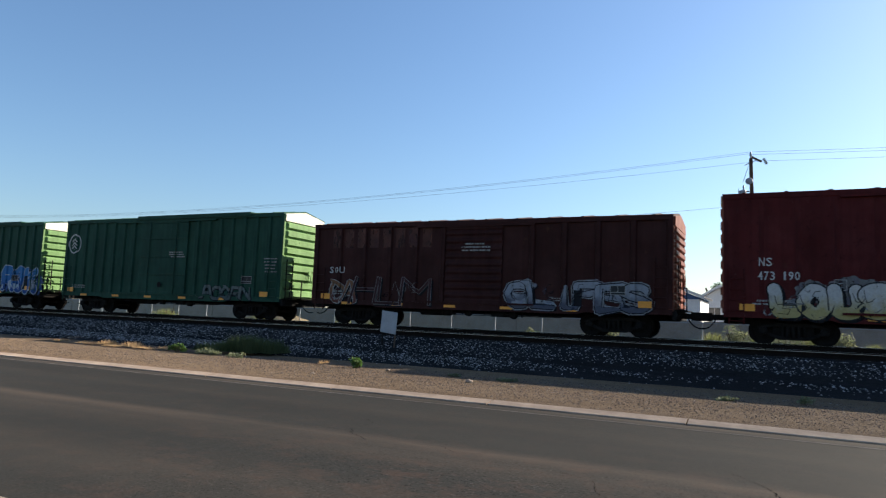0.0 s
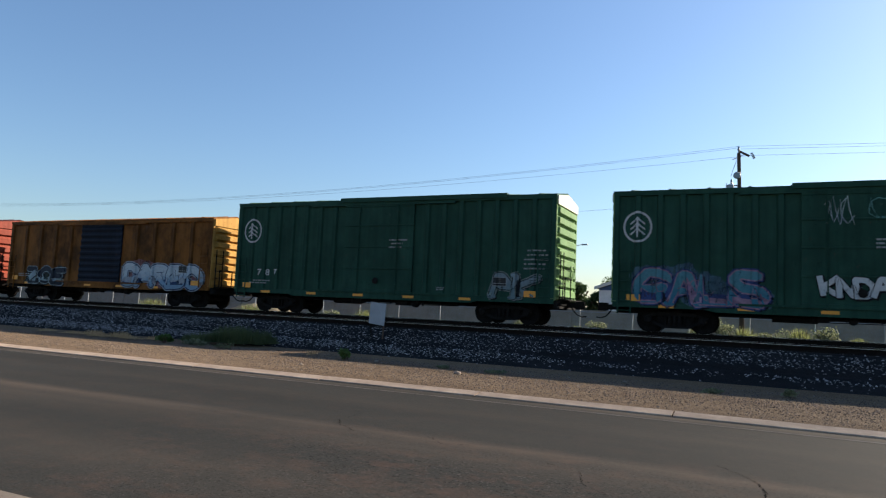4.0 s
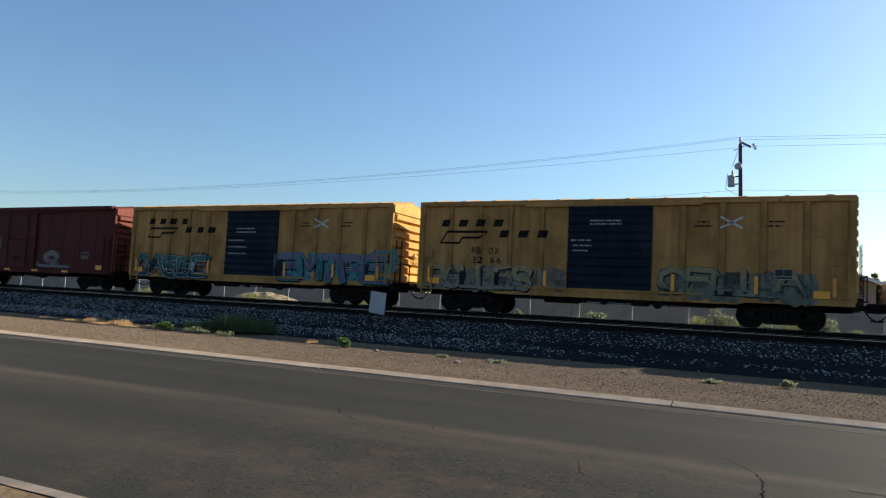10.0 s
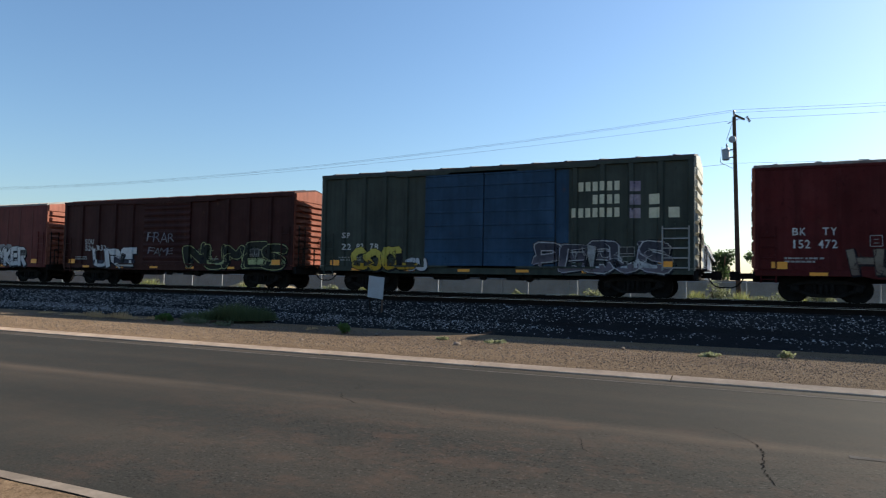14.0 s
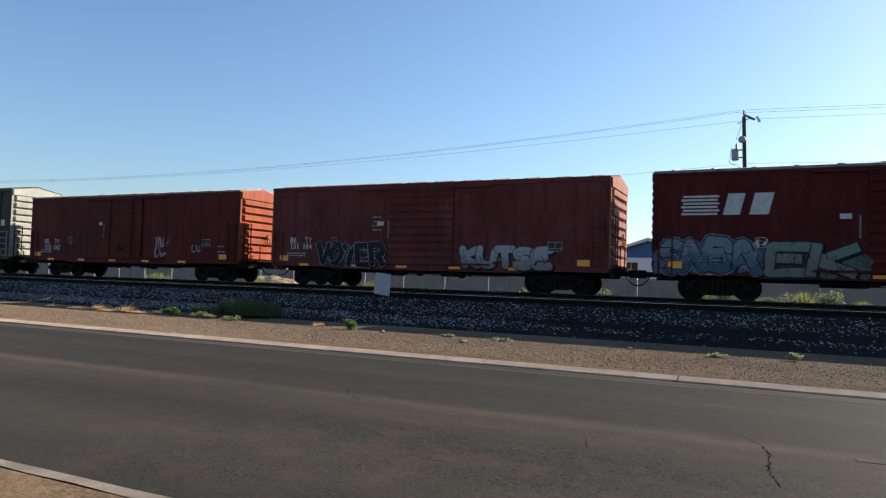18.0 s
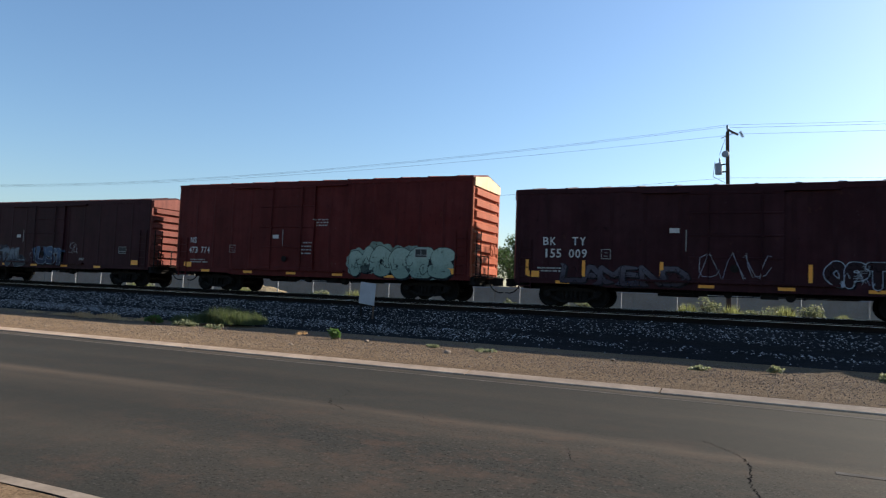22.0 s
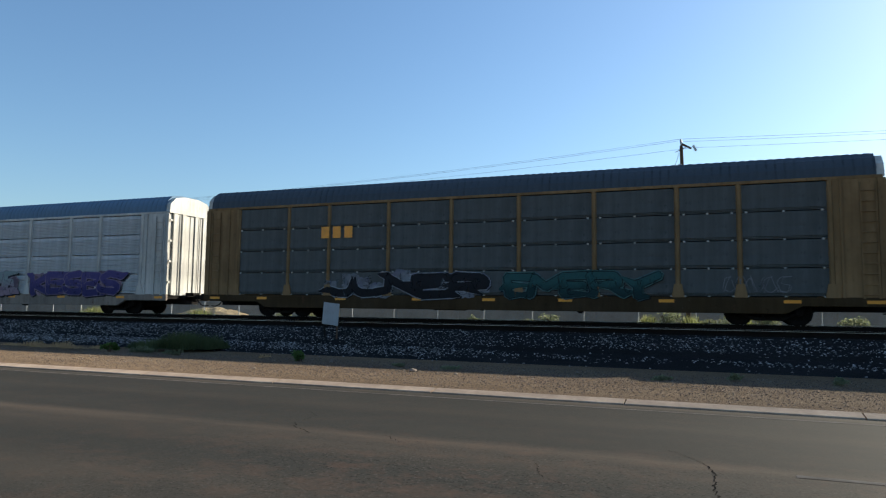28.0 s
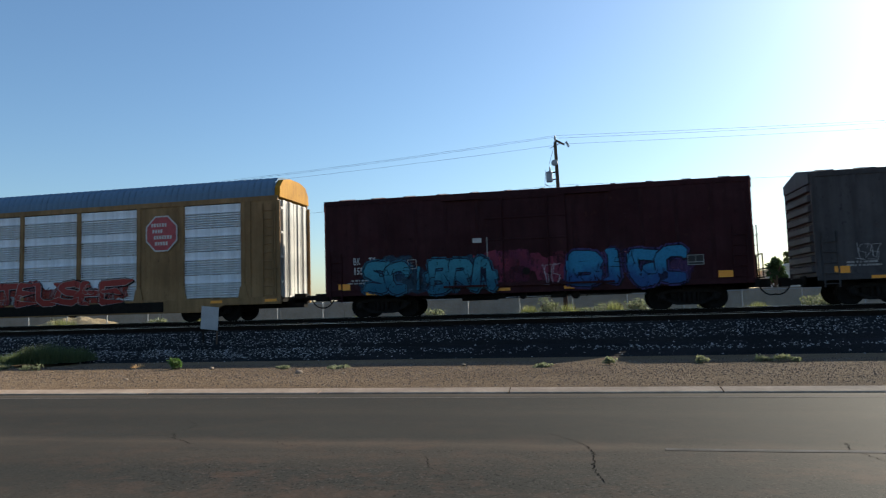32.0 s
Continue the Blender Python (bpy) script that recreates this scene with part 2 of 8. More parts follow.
PANELSIL = car_paint("panel_galvanised", (0.33, 0.40, 0.46), 0.3, 0.08, 0.4)
ROOFSTEEL = car_paint("roof_steel_blue", (0.105, 0.175, 0.26), 0.4, 0.2)
PANELLIGHT = car_paint("panel_pale", (0.62, 0.68, 0.74), 0.2, 0.08, 0.4, 0.2)
PANELDARK = car_paint("panel_weathered", (0.085, 0.092, 0.092), 0.4, 0.2)
PANELPALE = car_paint("panel_pale_blue_grey", (0.45, 0.48, 0.51), 0.3, 0.15, 0.4, 0.3)
SILLGREY = car_paint("sill_stained_grey", (0.23, 0.19, 0.16), 0.5, 0.9)
SILLBROWN = car_paint("sill_grimy_brown", (0.050, 0.030, 0.012), 0.4, 0.6)
SILLYEL = car_paint("sill_grimy_yellow", (0.20, 0.095, 0.014), 0.4, 0.6)
RUST = car_paint("paint_rust_brown", (0.050, 0.0120, 0.0074), 0.5, 0.5)
ROOFSLATE = car_paint("roof_dull_slate", (0.060, 0.078, 0.100), 0.4, 0.2)
ROOFBLUE = car_paint("roof_weathered_galvanised", (0.20, 0.285, 0.37), 0.4, 0.2)

# car ends: lighter copies of the side paints, with sunlight put into the colour
ENDS = {"paint_green": car_paint("end_sunlit_green", (0.155, 0.275, 0.105), 0.9, 0.25),
        "paint_olive_green": car_paint("end_sunlit_olive", (0.33, 0.33, 0.29), 0.9, 0.3),
        "paint_dark_red": car_paint("end_sunlit_dark_red", (0.26, 0.055, 0.032), 0.8, 0.35),
        "paint_mineral_red": car_paint("end_sunlit_red", (0.20, 0.055, 0.035), 0.8, 0.35),
        "paint_oxide_red": car_paint("end_sunlit_oxide", (0.30, 0.070, 0.030), 0.8, 0.35),
        "paint_faded_red": car_paint("end_sunlit_pink", (0.26, 0.095, 0.065), 0.8, 0.3),
        "paint_ochre": car_paint("end_sunlit_ochre", (0.42, 0.20, 0.04), 0.5, 0.4),
        "paint_yellow_ochre": car_paint("end_sunlit_yellow_ochre", (0.46, 0.25, 0.06), 0.5, 0.4),
        "paint_yellow": car_paint("end_sunlit_yellow", (0.60, 0.34, 0.08), 0.5, 0.25),
        "paint_maroon": car_paint("end_sunlit_maroon", (0.16, 0.045, 0.035), 0.8, 0.3),
        "paint_rust_brown": car_paint("end_sunlit_rust", (0.34, 0.125, 0.045), 0.8, 0.4),
        "paint_brown": car_paint("end_sunlit_brown", (0.19, 0.055, 0.032), 0.8, 0.4)}

# plate over the end ridges of tall cars: tan on reds, cream on greens
FASCIARED = car_paint("end_fascia_tan", (0.58, 0.44, 0.28), 0.6, 0.6)
FASCIA = car_paint("end_fascia_cream", (0.66, 0.63, 0.52), 0.6, 0.2)


# ---- building helpers ----
def box(bm, x0, x1, y0, y1, z0, z1):
    vs = [bm.verts.new((x, y, z)) for x in (x0, x1) for y in (y0, y1) for z in (z0, z1)]
    for f in ((0, 1, 3, 2), (4, 6, 7, 5), (0, 4, 5, 1), (2, 3, 7, 6), (0, 2, 6, 4), (1, 5, 7, 3)):
        bm.faces.new([vs[i] for i in f])
    return vs


def boxes(*rows):
    bm = bmesh.new()
    for r in rows:
        box(bm, *r)
    return bm


def prism(bm, pts, axis, a, b):
    """A polygon pushed from a to b along an axis: pts are (x, z) for 'y', (y, z) for 'x', (x, y) for 'z'."""
    def at(p, w):
        return {"x": (w, p[0], p[1]), "y": (p[0], w, p[1]), "z": (p[0], p[1], w)}[axis]
    lo = [bm.verts.new(at(p, a)) for p in pts]
    hi = [bm.verts.new(at(p, b)) for p in pts]
    n = len(pts)
    bm.faces.new(lo)
    bm.faces.new(hi[::-1])
    for i in range(n):
        bm.faces.new([lo[i], hi[i], hi[(i + 1) % n], lo[(i + 1) % n]])


def rod(bm, a, b, r, n=6):
    a, b = Vector(a), Vector(b)
    q = (b - a).to_track_quat("Z", "Y")
    rings = [[bm.verts.new(p + q @ Vector((r * math.cos(2 * math.pi * i / n), r * math.sin(2 * math.pi * i / n), 0))) for i in range(n)] for p in (a, b)]
    for i in range(n):
        bm.faces.new([rings[0][i], rings[0][(i + 1) % n], rings[1][(i + 1) % n], rings[1][i]])
    bm.faces.new(rings[0][::-1])
    bm.faces.new(rings[1])


def lathe(bm, prof, n=20, axis="y", centre=(0, 0, 0)):
    """Turns (radius, offset) pairs round an axis."""
    rings = []
    for r, w in prof:
        ring = []
        for i in range(n):
            c, s = r * math.cos(2 * math.pi * i / n), r * math.sin(2 * math.pi * i / n)
            p = (c, w, s) if axis == "y" else (c, s, w)
            ring.append(bm.verts.new(Vector(p) + Vector(centre)))
        rings.append(ring)
    for a, b in zip(rings, rings[1:]):
        for i in range(n):
            bm.faces.new([a[i], a[(i + 1) % n], b[(i + 1) % n], b[i]])
    bm.faces.new(rings[0][::-1])
    bm.faces.new(rings[-1])


def finish(bm, name, bevel=0.0):
    bmesh.ops.recalc_face_normals(bm, faces=bm.faces[:])
    if bevel:
        bmesh.ops.bevel(bm, geom=bm.edges[:], offset=bevel, segments=1, affect="EDGES", clamp_overlap=True)
    me = bpy.data.meshes.new(name)
    bm.to_mesh(me)
    bm.free()
    me.materials.append(None)
    return me


def put(name, me, mat, parent=None, m=None, label=""):
    """Links one object on a mesh (shared or not), with its own material."""
    ob = new(name, me)
    ob.material_slots[0].link = "OBJECT"
    ob.material_slots[0].material = mat
    if parent is not None:
        ob.parent = parent
    if m is not None:
        ob.matrix_basis = m
    if label:
        tagged(ob, label)
    return ob


def part(name, bm, mat, parent=None, label="", bevel=0.0):
    return put(name, finish(bm, name, bevel), mat, parent, None, label)


SHARED = {}


def shared(key, make, bevel=0.0):
    if key not in SHARED:
        SHARED[key] = finish(make(), key if isinstance(key, str) else str(key[0]), bevel)
    return SHARED[key]


def ribbon(name, prof, xs, mat, thick=0.0, kind="structure", label="", category=""):
    """A long sheet: a (y, z) profile carried along x."""
    bm = bmesh.new()
    rows = [[bm.verts.new((x, y, z)) for y, z in prof] for x in xs]
    for a, b in zip(rows, rows[1:]):
        for i in range(len(prof) - 1):
            bm.faces.new([a[i], b[i], b[i + 1], a[i + 1]])
    ob = part(name, bm, mat)
    return tagged(ob, label, category, "", kind)


# ---- ground, road, kerb ----
FAR = 2600.0
XS = [-FAR, -900, -400, -200] + list(range(-120, 81, 4)) + [200, 400, 900, FAR]
ribbon("ground", [(-FAR, -0.06), (-60, -0.06), (0, -0.06), (2.9, -0.05), (11.9, -0.05), (12.0, 0.05), (13.5, 0.06), (15.4, 0.03), (17.6, 0.0), (19, 0.0), (27, 0.05), (32, 0.15),
                  (40, 0.25), (60, 0.2), (120, 0.0), (400, 0.0), (FAR, 0.0)], XS, M_FIELD, label="dry dusty ground with gravel and sparse weeds", category="ground")
ribbon("road", [(3.18, -0.02), (3.4, 0.0), (7.2, 0.03), (11.55, 0.0)], XS, M_ASPHALT, label="weathered two-lane asphalt road with dusty bands", category="road")
ribbon("road_shoulder", [(-4.0, -0.05), (2.4, -0.012), (3.29, 0.004)], XS, M_DIRT, label="dusty gravel shoulder beside the road", category="shoulder")
SHOULDER = ribbon("shoulder", [(11.79, 0.055), (12.6, 0.075), (13.6, 0.07), (15.4, 0.04), (17.3, 0.015), (18.6, 0.03)], XS, M_DIRT, label="sunlit reddish dirt and gravel shoulder", category="shoulder")
BANK = [(17.6, -0.06), (18.35, 0.03), (18.6, 0.09), (19.0, 0.16), (19.75, 0.24), (20.05, 0.27), (20.2, 0.38), (21.2, 0.73), (21.6, 0.77), (24.3, 0.79), (24.9, 0.87), (28.8, 0.87), (29.6, 0.80), (31.8, 0.10)]
ribbon("ballast_bank", BANK, XS, M_CINDER, label="dark ballast bank under the railway track", category="ballast")


def bank_z(y):
    """Height of the ballast bank."""
    return np.interp(y, [p[0] for p in BANK], [p[1] for p in BANK])


# ---- rails ----
def rail_mesh():
    bm = bmesh.new()
    prof = [(-0.07, 0.0), (0.07, 0.0), (0.07, 0.012), (0.012, 0.03), (0.012, 0.125), (0.036, 0.14), (0.036, 0.168), (-0.036, 0.168), (-0.036, 0.14), (-0.012, 0.125), (-0.012, 0.03), (-0.07, 0.012)]
    prism(bm, prof, "x", -1200, 1200)
    return bm


def railway(y, z, worn, label):
    """A track: two rails whose heads are polished; worn is the height of the bright band on the near head."""
    t = tagged(new("railway_track"), label, "track", "railway tracks", "structure")
    t.location = (0, y, z - 0.17)
    for s in (-1, 1):
        r = part("rail", rail_mesh(), M_RAIL, t)
        r.location = (0, s * 0.755, 0)
        part("rail_head", boxes((-1200, 1200, -0.0375, 0.0375, 0.1715 - (worn if s < 0 else 0.002), 0.1715)), M_RAILTOP, r, "polished running surface")
    return t


track = railway(TRACK_Y, RAIL_Z, 0.002, "railway track with dark rusty rails under the train")
siding = railway(SIDING_Y, SIDING_Z, 0.009, "empty railway track with rails polished on top")


# ---- the train: parts that all cars share ----
def wheel_bm():
    bm = bmesh.new()
    lathe(bm, [(0.07, -0.10), (0.12, -0.09), (0.13, -0.04), (0.30, -0.02), (0.38, -0.055), (0.445, -0.055), (0.445, 0.045), (0.475, 0.065), (0.475, 0.085), (0.36, 0.085), (0.30, 0.03), (0.10, 0.06)], 24)
    return bm


def side_frame_bm():
    """A cast truck side: top chord, sagging bottom chord, two columns and the journal ends."""
    bm = bmesh.new()
    prism(bm, [(-1.12, 0.58), (-1.12, 0.50), (-0.62, 0.60), (0.62, 0.60), (1.12, 0.50), (1.12, 0.58), (0.60, 0.72), (-0.60, 0.72)], "y", -0.07, 0.05)
    prism(bm, [(-1.05, 0.44), (-0.95, 0.38), (-0.45, 0.16), (0.45, 0.16), (0.95, 0.38), (1.05, 0.44), (0.98, 0.50), (0.42, 0.27), (-0.42, 0.27), (-0.98, 0.50)], "y", -0.065, 0.045)
    for x in (-0.36, 0.30):
        box(bm, x, x + 0.07, -0.06, 0.04, 0.24, 0.62)
    for s in (-1, 1):
        lathe(bm, [(0.05, -0.15), (0.12, -0.14), (0.14, -0.08), (0.14, 0.0)], 12, "y", (s * 0.93, 0, 0.45))
    for dx in (-0.17, 0.0, 0.17):
        lathe(bm, [(0.06, 0.26), (0.06, 0.60)], 8, "z", (dx, -0.10, 0))
    return bm


def truck(car, x):
    t = put("truck", shared("bolster", lambda: boxes((-0.2, 0.2, -1.05, 1.05, 0.42, 0.80), (-0.3, 0.3, -0.35, 0.35, 0.78, 0.98), (-0.95, 0.95, -0.12, 0.12, 0.40, 0.50), (-0.62, 0.62, -0.95, -0.88, 0.22, 0.74), (-0.62, 0.62, 0.88, 0.95, 0.22, 0.74))), M_GEAR, car, pose(x, 0, 0))
    sf = shared("side_frame", side_frame_bm, 0.012)
    wh = shared("wheel", wheel_bm)
    ax = shared("axle", axle_bm)
    for s in (-1, 1):
        put("side_frame", sf, M_GEAR, t, pose(0, s * 1.03, 0, 0, 0, 0 if s < 0 else 180))
    for dx in (-0.93, 0.93):
        put("axle", ax, M_GEAR, t, pose(dx, 0, 0.445))
        for s in (-1, 1):
            put("wheel", wh, M_WHEEL, t, pose(dx, s * 0.78, 0.445, 0, 0, 0 if s < 0 else 180), "dark steel wheel with a worn bright tread")


def axle_bm():
    bm = bmesh.new()
    rod(bm, (0, -0.98, 0), (0, 0.98, 0), 0.075, 10)
    return bm


def coupler_bm():
    bm = boxes((-0.5, 0.0, -0.22, 0.22, -0.2, 0.2), (0.0, 0.42, -0.09, 0.09, -0.1, 0.1))
    prism(bm, [(0.40, -0.16), (0.62, -0.20), (0.78, -0.14), (0.74, -0.02), (0.60, 0.0), (0.62, 0.10), (0.76, 0.12), (0.74, 0.19), (0.42, 0.16)], "z", -0.16, 0.16)
    return bm


def hose_bm():
    bm = bmesh.new()
    pts = [(0.30, -0.30, -0.02), (0.42, -0.30, -0.22), (0.56, -0.27, -0.37), (0.74, -0.22, -0.44), (0.92, -0.17, -0.42)]
    for a, b in zip(pts, pts[1:]):
        rod(bm, a, b, 0.028, 6)
    rod(bm, (-0.1, -0.30, 0.0), (0.32, -0.30, 0.0), 0.035, 6)
    rod(bm, (0.1, -1.35, 0.02), (0.1, -0.1, 0.02), 0.02, 6)
    return bm


def ladder_bm(h, w=0.46, step=0.36):
    bm = bmesh.new()
    for s in (-1, 1):
        box(bm, s * w / 2 - 0.025, s * w / 2 + 0.025, -0.03, 0.0, 0, h)
    z = 0.12
    while z < h:
        rod(bm, (-w / 2, -0.05, z), (w / 2, -0.05, z), 0.016, 5)
        z += step
    return bm


def reservoir_bm():
    bm = bmesh.new()
    rod(bm, (-0.7, 0, 0), (0.7, 0, 0), 0.21, 12)
    box(bm, -0.5, -0.42, -0.2, 0.2, 0, 0.35)
    box(bm, 0.42, 0.5, -0.2, 0.2, 0, 0.35)
    return bm


def brake_rig_bm(half):
    """Pipes, levers and hangers slung under the floor."""
    bm = bmesh.new()
    rod(bm, (-half, -1.25, -0.16), (half, -1.25, -0.16), 0.018, 5)
    rod(bm, (-half, -0.7, -0.05), (half, -0.7, -0.05), 0.03, 6)
    rod(bm, (-0.55 * half, -1.1, -0.24), (0.9 * half, -1.1, -0.20), 0.016, 5)
    for f in (-0.86, -0.6, -0.33, -0.1, 0.14, 0.35, 0.52, 0.7, 0.9):
        x = f * half
        box(bm, x - 0.025, x + 0.025, -1.29, -1.22, -0.26 if f in (-0.33, 0.52) else -0.20, 0.12)
    box(bm, 0.2 * half, 0.2 * half + 0.55, -1.25, -0.6, -0.27, 0.05)
    box(bm, -0.30 * half, -0.30 * half + 0.35, -1.3, -0.9, -0.22, 0.08)
    lathe(bm, [(0.05, -1.28), (0.15, -1.26), (0.17, -1.05), (0.06, -1.0)], 14, "y", (0.42 * half, 0, -0.17))
    lathe(bm, [(0.05, -1.28), (0.13, -1.26), (0.14, -1.05), (0.06, -1.0)], 14, "y", (-0.05 * half, 0, -0.15))
    return bm


def running_gear(car, half, truck_x, floor):
    for s in (-1, 1):
        truck(car, s * truck_x)
        put("coupler", shared("coupler", coupler_bm, 0.015), M_GEAR, car, pose(s * (half + 0.08), 0, 0.86, 0, 0, 0 if s > 0 else 180))
        put("air_hose", shared("hose", hose_bm), M_GEAR, car, pose(s * (half + 0.05), 0, 0.86, 0, 0, 0 if s > 0 else 180))
    put("air_reservoir", shared("reservoir", reservoir_bm), M_GEAR, car, pose(-1.9, -0.75, floor - 0.2))
    put("brake_rigging", shared(("brake_rigging", half), lambda: brake_rig_bm(truck_x - 1.6)), M_GEAR, car, pose(0, 0, floor - 0.12))
    put("centre_sill", shared(("centre_sill", half), lambda: boxes((-half, half, -0.22, 0.22, -0.32, 0.02))), M_GEAR, car, pose(0, 0, floor + 0.02))


M_BLACK = simple("black_stencil", (0.012, 0.012, 0.012), 0.7)


# ---- paint on the car sides ----
def text_mesh(text, bold=0.0, res=2):
    cu = bpy.data.curves.new("text", "FONT")
    cu.body, cu.offset, cu.resolution_u, cu.fill_mode = text, bold, res, "FRONT"
    ob = bpy.data.objects.new("text", cu)
    me = bpy.data.meshes.new_from_object(ob)
    bpy.data.objects.remove(ob)
    bpy.data.curves.remove(cu)
    return me


def text_bm(text, x0, x1, z0, z1, bold=0.0, slant=0.0, wild=0.0, rng=None):
    """Letters laid into a box of the car side's plane, one by one, each with its own lean and size."""
    bm = bmesh.new()
    n = max(1, len(text))
    pitch = (x1 - x0) / n
    for i, ch in enumerate(text):
        if ch == " ":
            continue
        me = text_mesh(ch, bold)
        if not me.vertices:
            bpy.data.meshes.remove(me)
            continue
        xs = [v.co.x for v in me.vertices]
        ys = [v.co.y for v in me.vertices]
        sx = pitch * (0.80 + 0.32 * wild) / max(0.25, max(xs) - min(xs))
        if n > 1 and not wild:
            sx = min(sx, (z1 - z0) / max(0.3, max(ys) - min(ys)) * 1.25)
        sz = (z1 - z0) / (max(ys) - min(ys))
        a, k, up = 0.0, 1.0, 0.0
        if wild:
            a, k, up = rng.uniform(-0.22, 0.22) * wild, rng.uniform(0.85, 1.18), rng.uniform(-0.08, 0.08) * (z1 - z0)
        cx, cy = (max(xs) + min(xs)) / 2, (max(ys) + min(ys)) / 2
        old = bm.verts[:]
        bm.from_mesh(me)
        bpy.data.meshes.remove(me)
        for v in bm.verts[len(old):]:
            px, pz = (v.co.x - cx) * sx * k, (v.co.y - cy) * sz * k
            px, pz = px * math.cos(a) - pz * math.sin(a) + slant * pz, px * math.sin(a) + pz * math.cos(a)
            v.co = (x0 + pitch * (i + 0.5) + px, -0.004 * i if wild else 0.0, (z0 + z1) / 2 + pz + up)
    return bm


def ribbon_strokes(bm, strokes, width, step=0.0003, pair=1):
    """Flat brush strokes in the side's plane, each a list of (x, z) with round-ish joins."""
    for k, pts in enumerate(strokes):
        left, right = [], []
        up = -step * (k // pair) - 0.0001 * (k % pair)
        n = len(pts)
        for i, p in enumerate(pts):
            q0, q1 = pts[max(0, i - 1)], pts[min(n - 1, i + 1)]
            dx, dz = q1[0] - q0[0], q1[1] - q0[1]
            ln = math.hypot(dx, dz) or 1.0
            w = width * (0.7 if i in (0, n - 1) else 1.0)
            left.append(bm.verts.new((p[0] - dz / ln * w, up, p[1] + dx / ln * w)))
            right.append(bm.verts.new((p[0] + dz / ln * w, up, p[1] - dx / ln * w)))
        for i in range(n - 1):
            bm.faces.new([left[i], left[i + 1], right[i + 1], right[i]])


def arc_stroke(rng, x, z, w, h):
    """One bent stroke inside a letter-sized cell."""
    kind = rng.randrange(5)
    c = []
    if kind == 0:      # bowl
        for i in range(9):
            a = math.pi * (0.4 + 1.5 * i / 8)
            c.append((x + w * (0.5 + 0.45 * math.cos(a)), z + h * (0.5 + 0.45 * math.sin(a))))
    elif kind == 1:    # hook
        c = [(x + w * 0.15, z + h), (x + w * 0.2, z + h * 0.5), (x + w * 0.4, z + h * 0.1), (x + w * 0.8, z + h * 0.15), (x + w, z + h * 0.45)]
    elif kind == 2:    # wave
        for i in range(8):
            c.append((x + w * i / 7, z + h * (0.5 + 0.45 * math.sin(i * 1.1 + rng.random()))))
    elif kind == 3:    # tall bend
        c = [(x + w * 0.1, z), (x + w * 0.3, z + h * 0.6), (x + w * 0.5, z + h), (x + w * 0.7, z + h * 0.5), (x + w * 0.95, z)]
    else:              # crook
        c = [(x + w, z + h * 0.95), (x + w * 0.4, z + h * 0.9), (x + w * 0.25, z + h * 0.55), (x + w * 0.8, z + h * 0.45), (x + w * 0.7, z + h * 0.05), (x, z + h * 0.1)]
    return [(px + rng.uniform(-0.06, 0.06) * w, pz + rng.uniform(-0.04, 0.04) * h) for px, pz in c]


def scrawl_strokes(rng, x0, x1, z0, z1, cells):
    out = []
    w = (x1 - x0) / cells
    for i in range(cells):
        for _ in range(2):
            out.append(arc_stroke(rng, x0 + i * w - 0.1 * w, z0, w * 1.15, z1 - z0))
    return out


def cloud_bm(rng, x0, x1, z0, z1, n=7):
    """A sprayed background patch with a lobed outline."""
    bm = bmesh.new()
    m = 56
    ph = [rng.uniform(0, 6.28) for _ in range(4)]
    mid = bm.verts.new(((x0 + x1) / 2, 0, (z0 + z1) / 2))
    vs = []
    for i in range(m):
        a = 2 * math.pi * i / m
        k = 0.92 + 0.07 * math.sin(n * a + ph[0]) + 0.05 * math.sin((2 * n + 1) * a + ph[1]) + 0.04 * math.sin(3 * a + ph[2])
        r = k * (math.cos(a) ** 4 + math.sin(a) ** 4) ** -0.25
        vs.append(bm.verts.new(((x0 + x1) / 2 + r * math.cos(a) * (x1 - x0) / 2, 0, (z0 + z1) / 2 + r * math.sin(a) * (z1 - z0) / 2)))
    for i in range(m):
        bm.faces.new([mid, vs[i], vs[(i + 1) % m]])
    return bm


SPRAY = {}


def spray(col, cover=1.0):
    """Sprayed paint, thin and blotchy, worn through in places."""
    key = (*(round(c, 3) for c in col), cover)
    if key not in SPRAY:
        m, nt, b = nodes_of("spray_paint", 0.7)
        b.inputs["Specular IOR Level"].default_value = 0.2
        big = noise_node(nt, 1.3, 5)
        fine = noise_node(nt, 14, 4, offset=(5, 0, 2))
        wear = noise_node(nt, 3.2, 6, (1.4, 1.4, 0.5), (2, 6, 1), 0.7)
        c = ramp(nt, big, [(0.32, scaled(col, 0.4)), (0.5, scaled(col, 0.85)), (0.68, scaled(col, 1.15))])
        hue = noise_node(nt, 1.9, 4, offset=(11, 3, 5))
        c = mixed(nt, c, (0.55 * col[0] + 0.08 * col[2], 0.6 * col[1], 0.75 * col[2] + 0.08 * col[0]), ramp(nt, hue, [(0.52, grey(0.0)), (0.62, grey(0.55))]))
        c = mixed(nt, c, ramp(nt, fine, [(0.3, grey(0.6)), (0.65, grey(1.05))]), 0.6, "MULTIPLY")
        nt.links.new(c, b.inputs["Base Color"])
        lo = 0.34 if cover > 0.8 else 0.46
        nt.links.new(ramp(nt, wear, [(lo, grey(0.0 if cover < 0.8 else 0.45)), (lo + 0.14, grey(cover))]), b.inputs["Alpha"])
        SPRAY[key] = m
    return SPRAY[key]


SILL_TOP = 1.062     # top of the boxcars' side sill


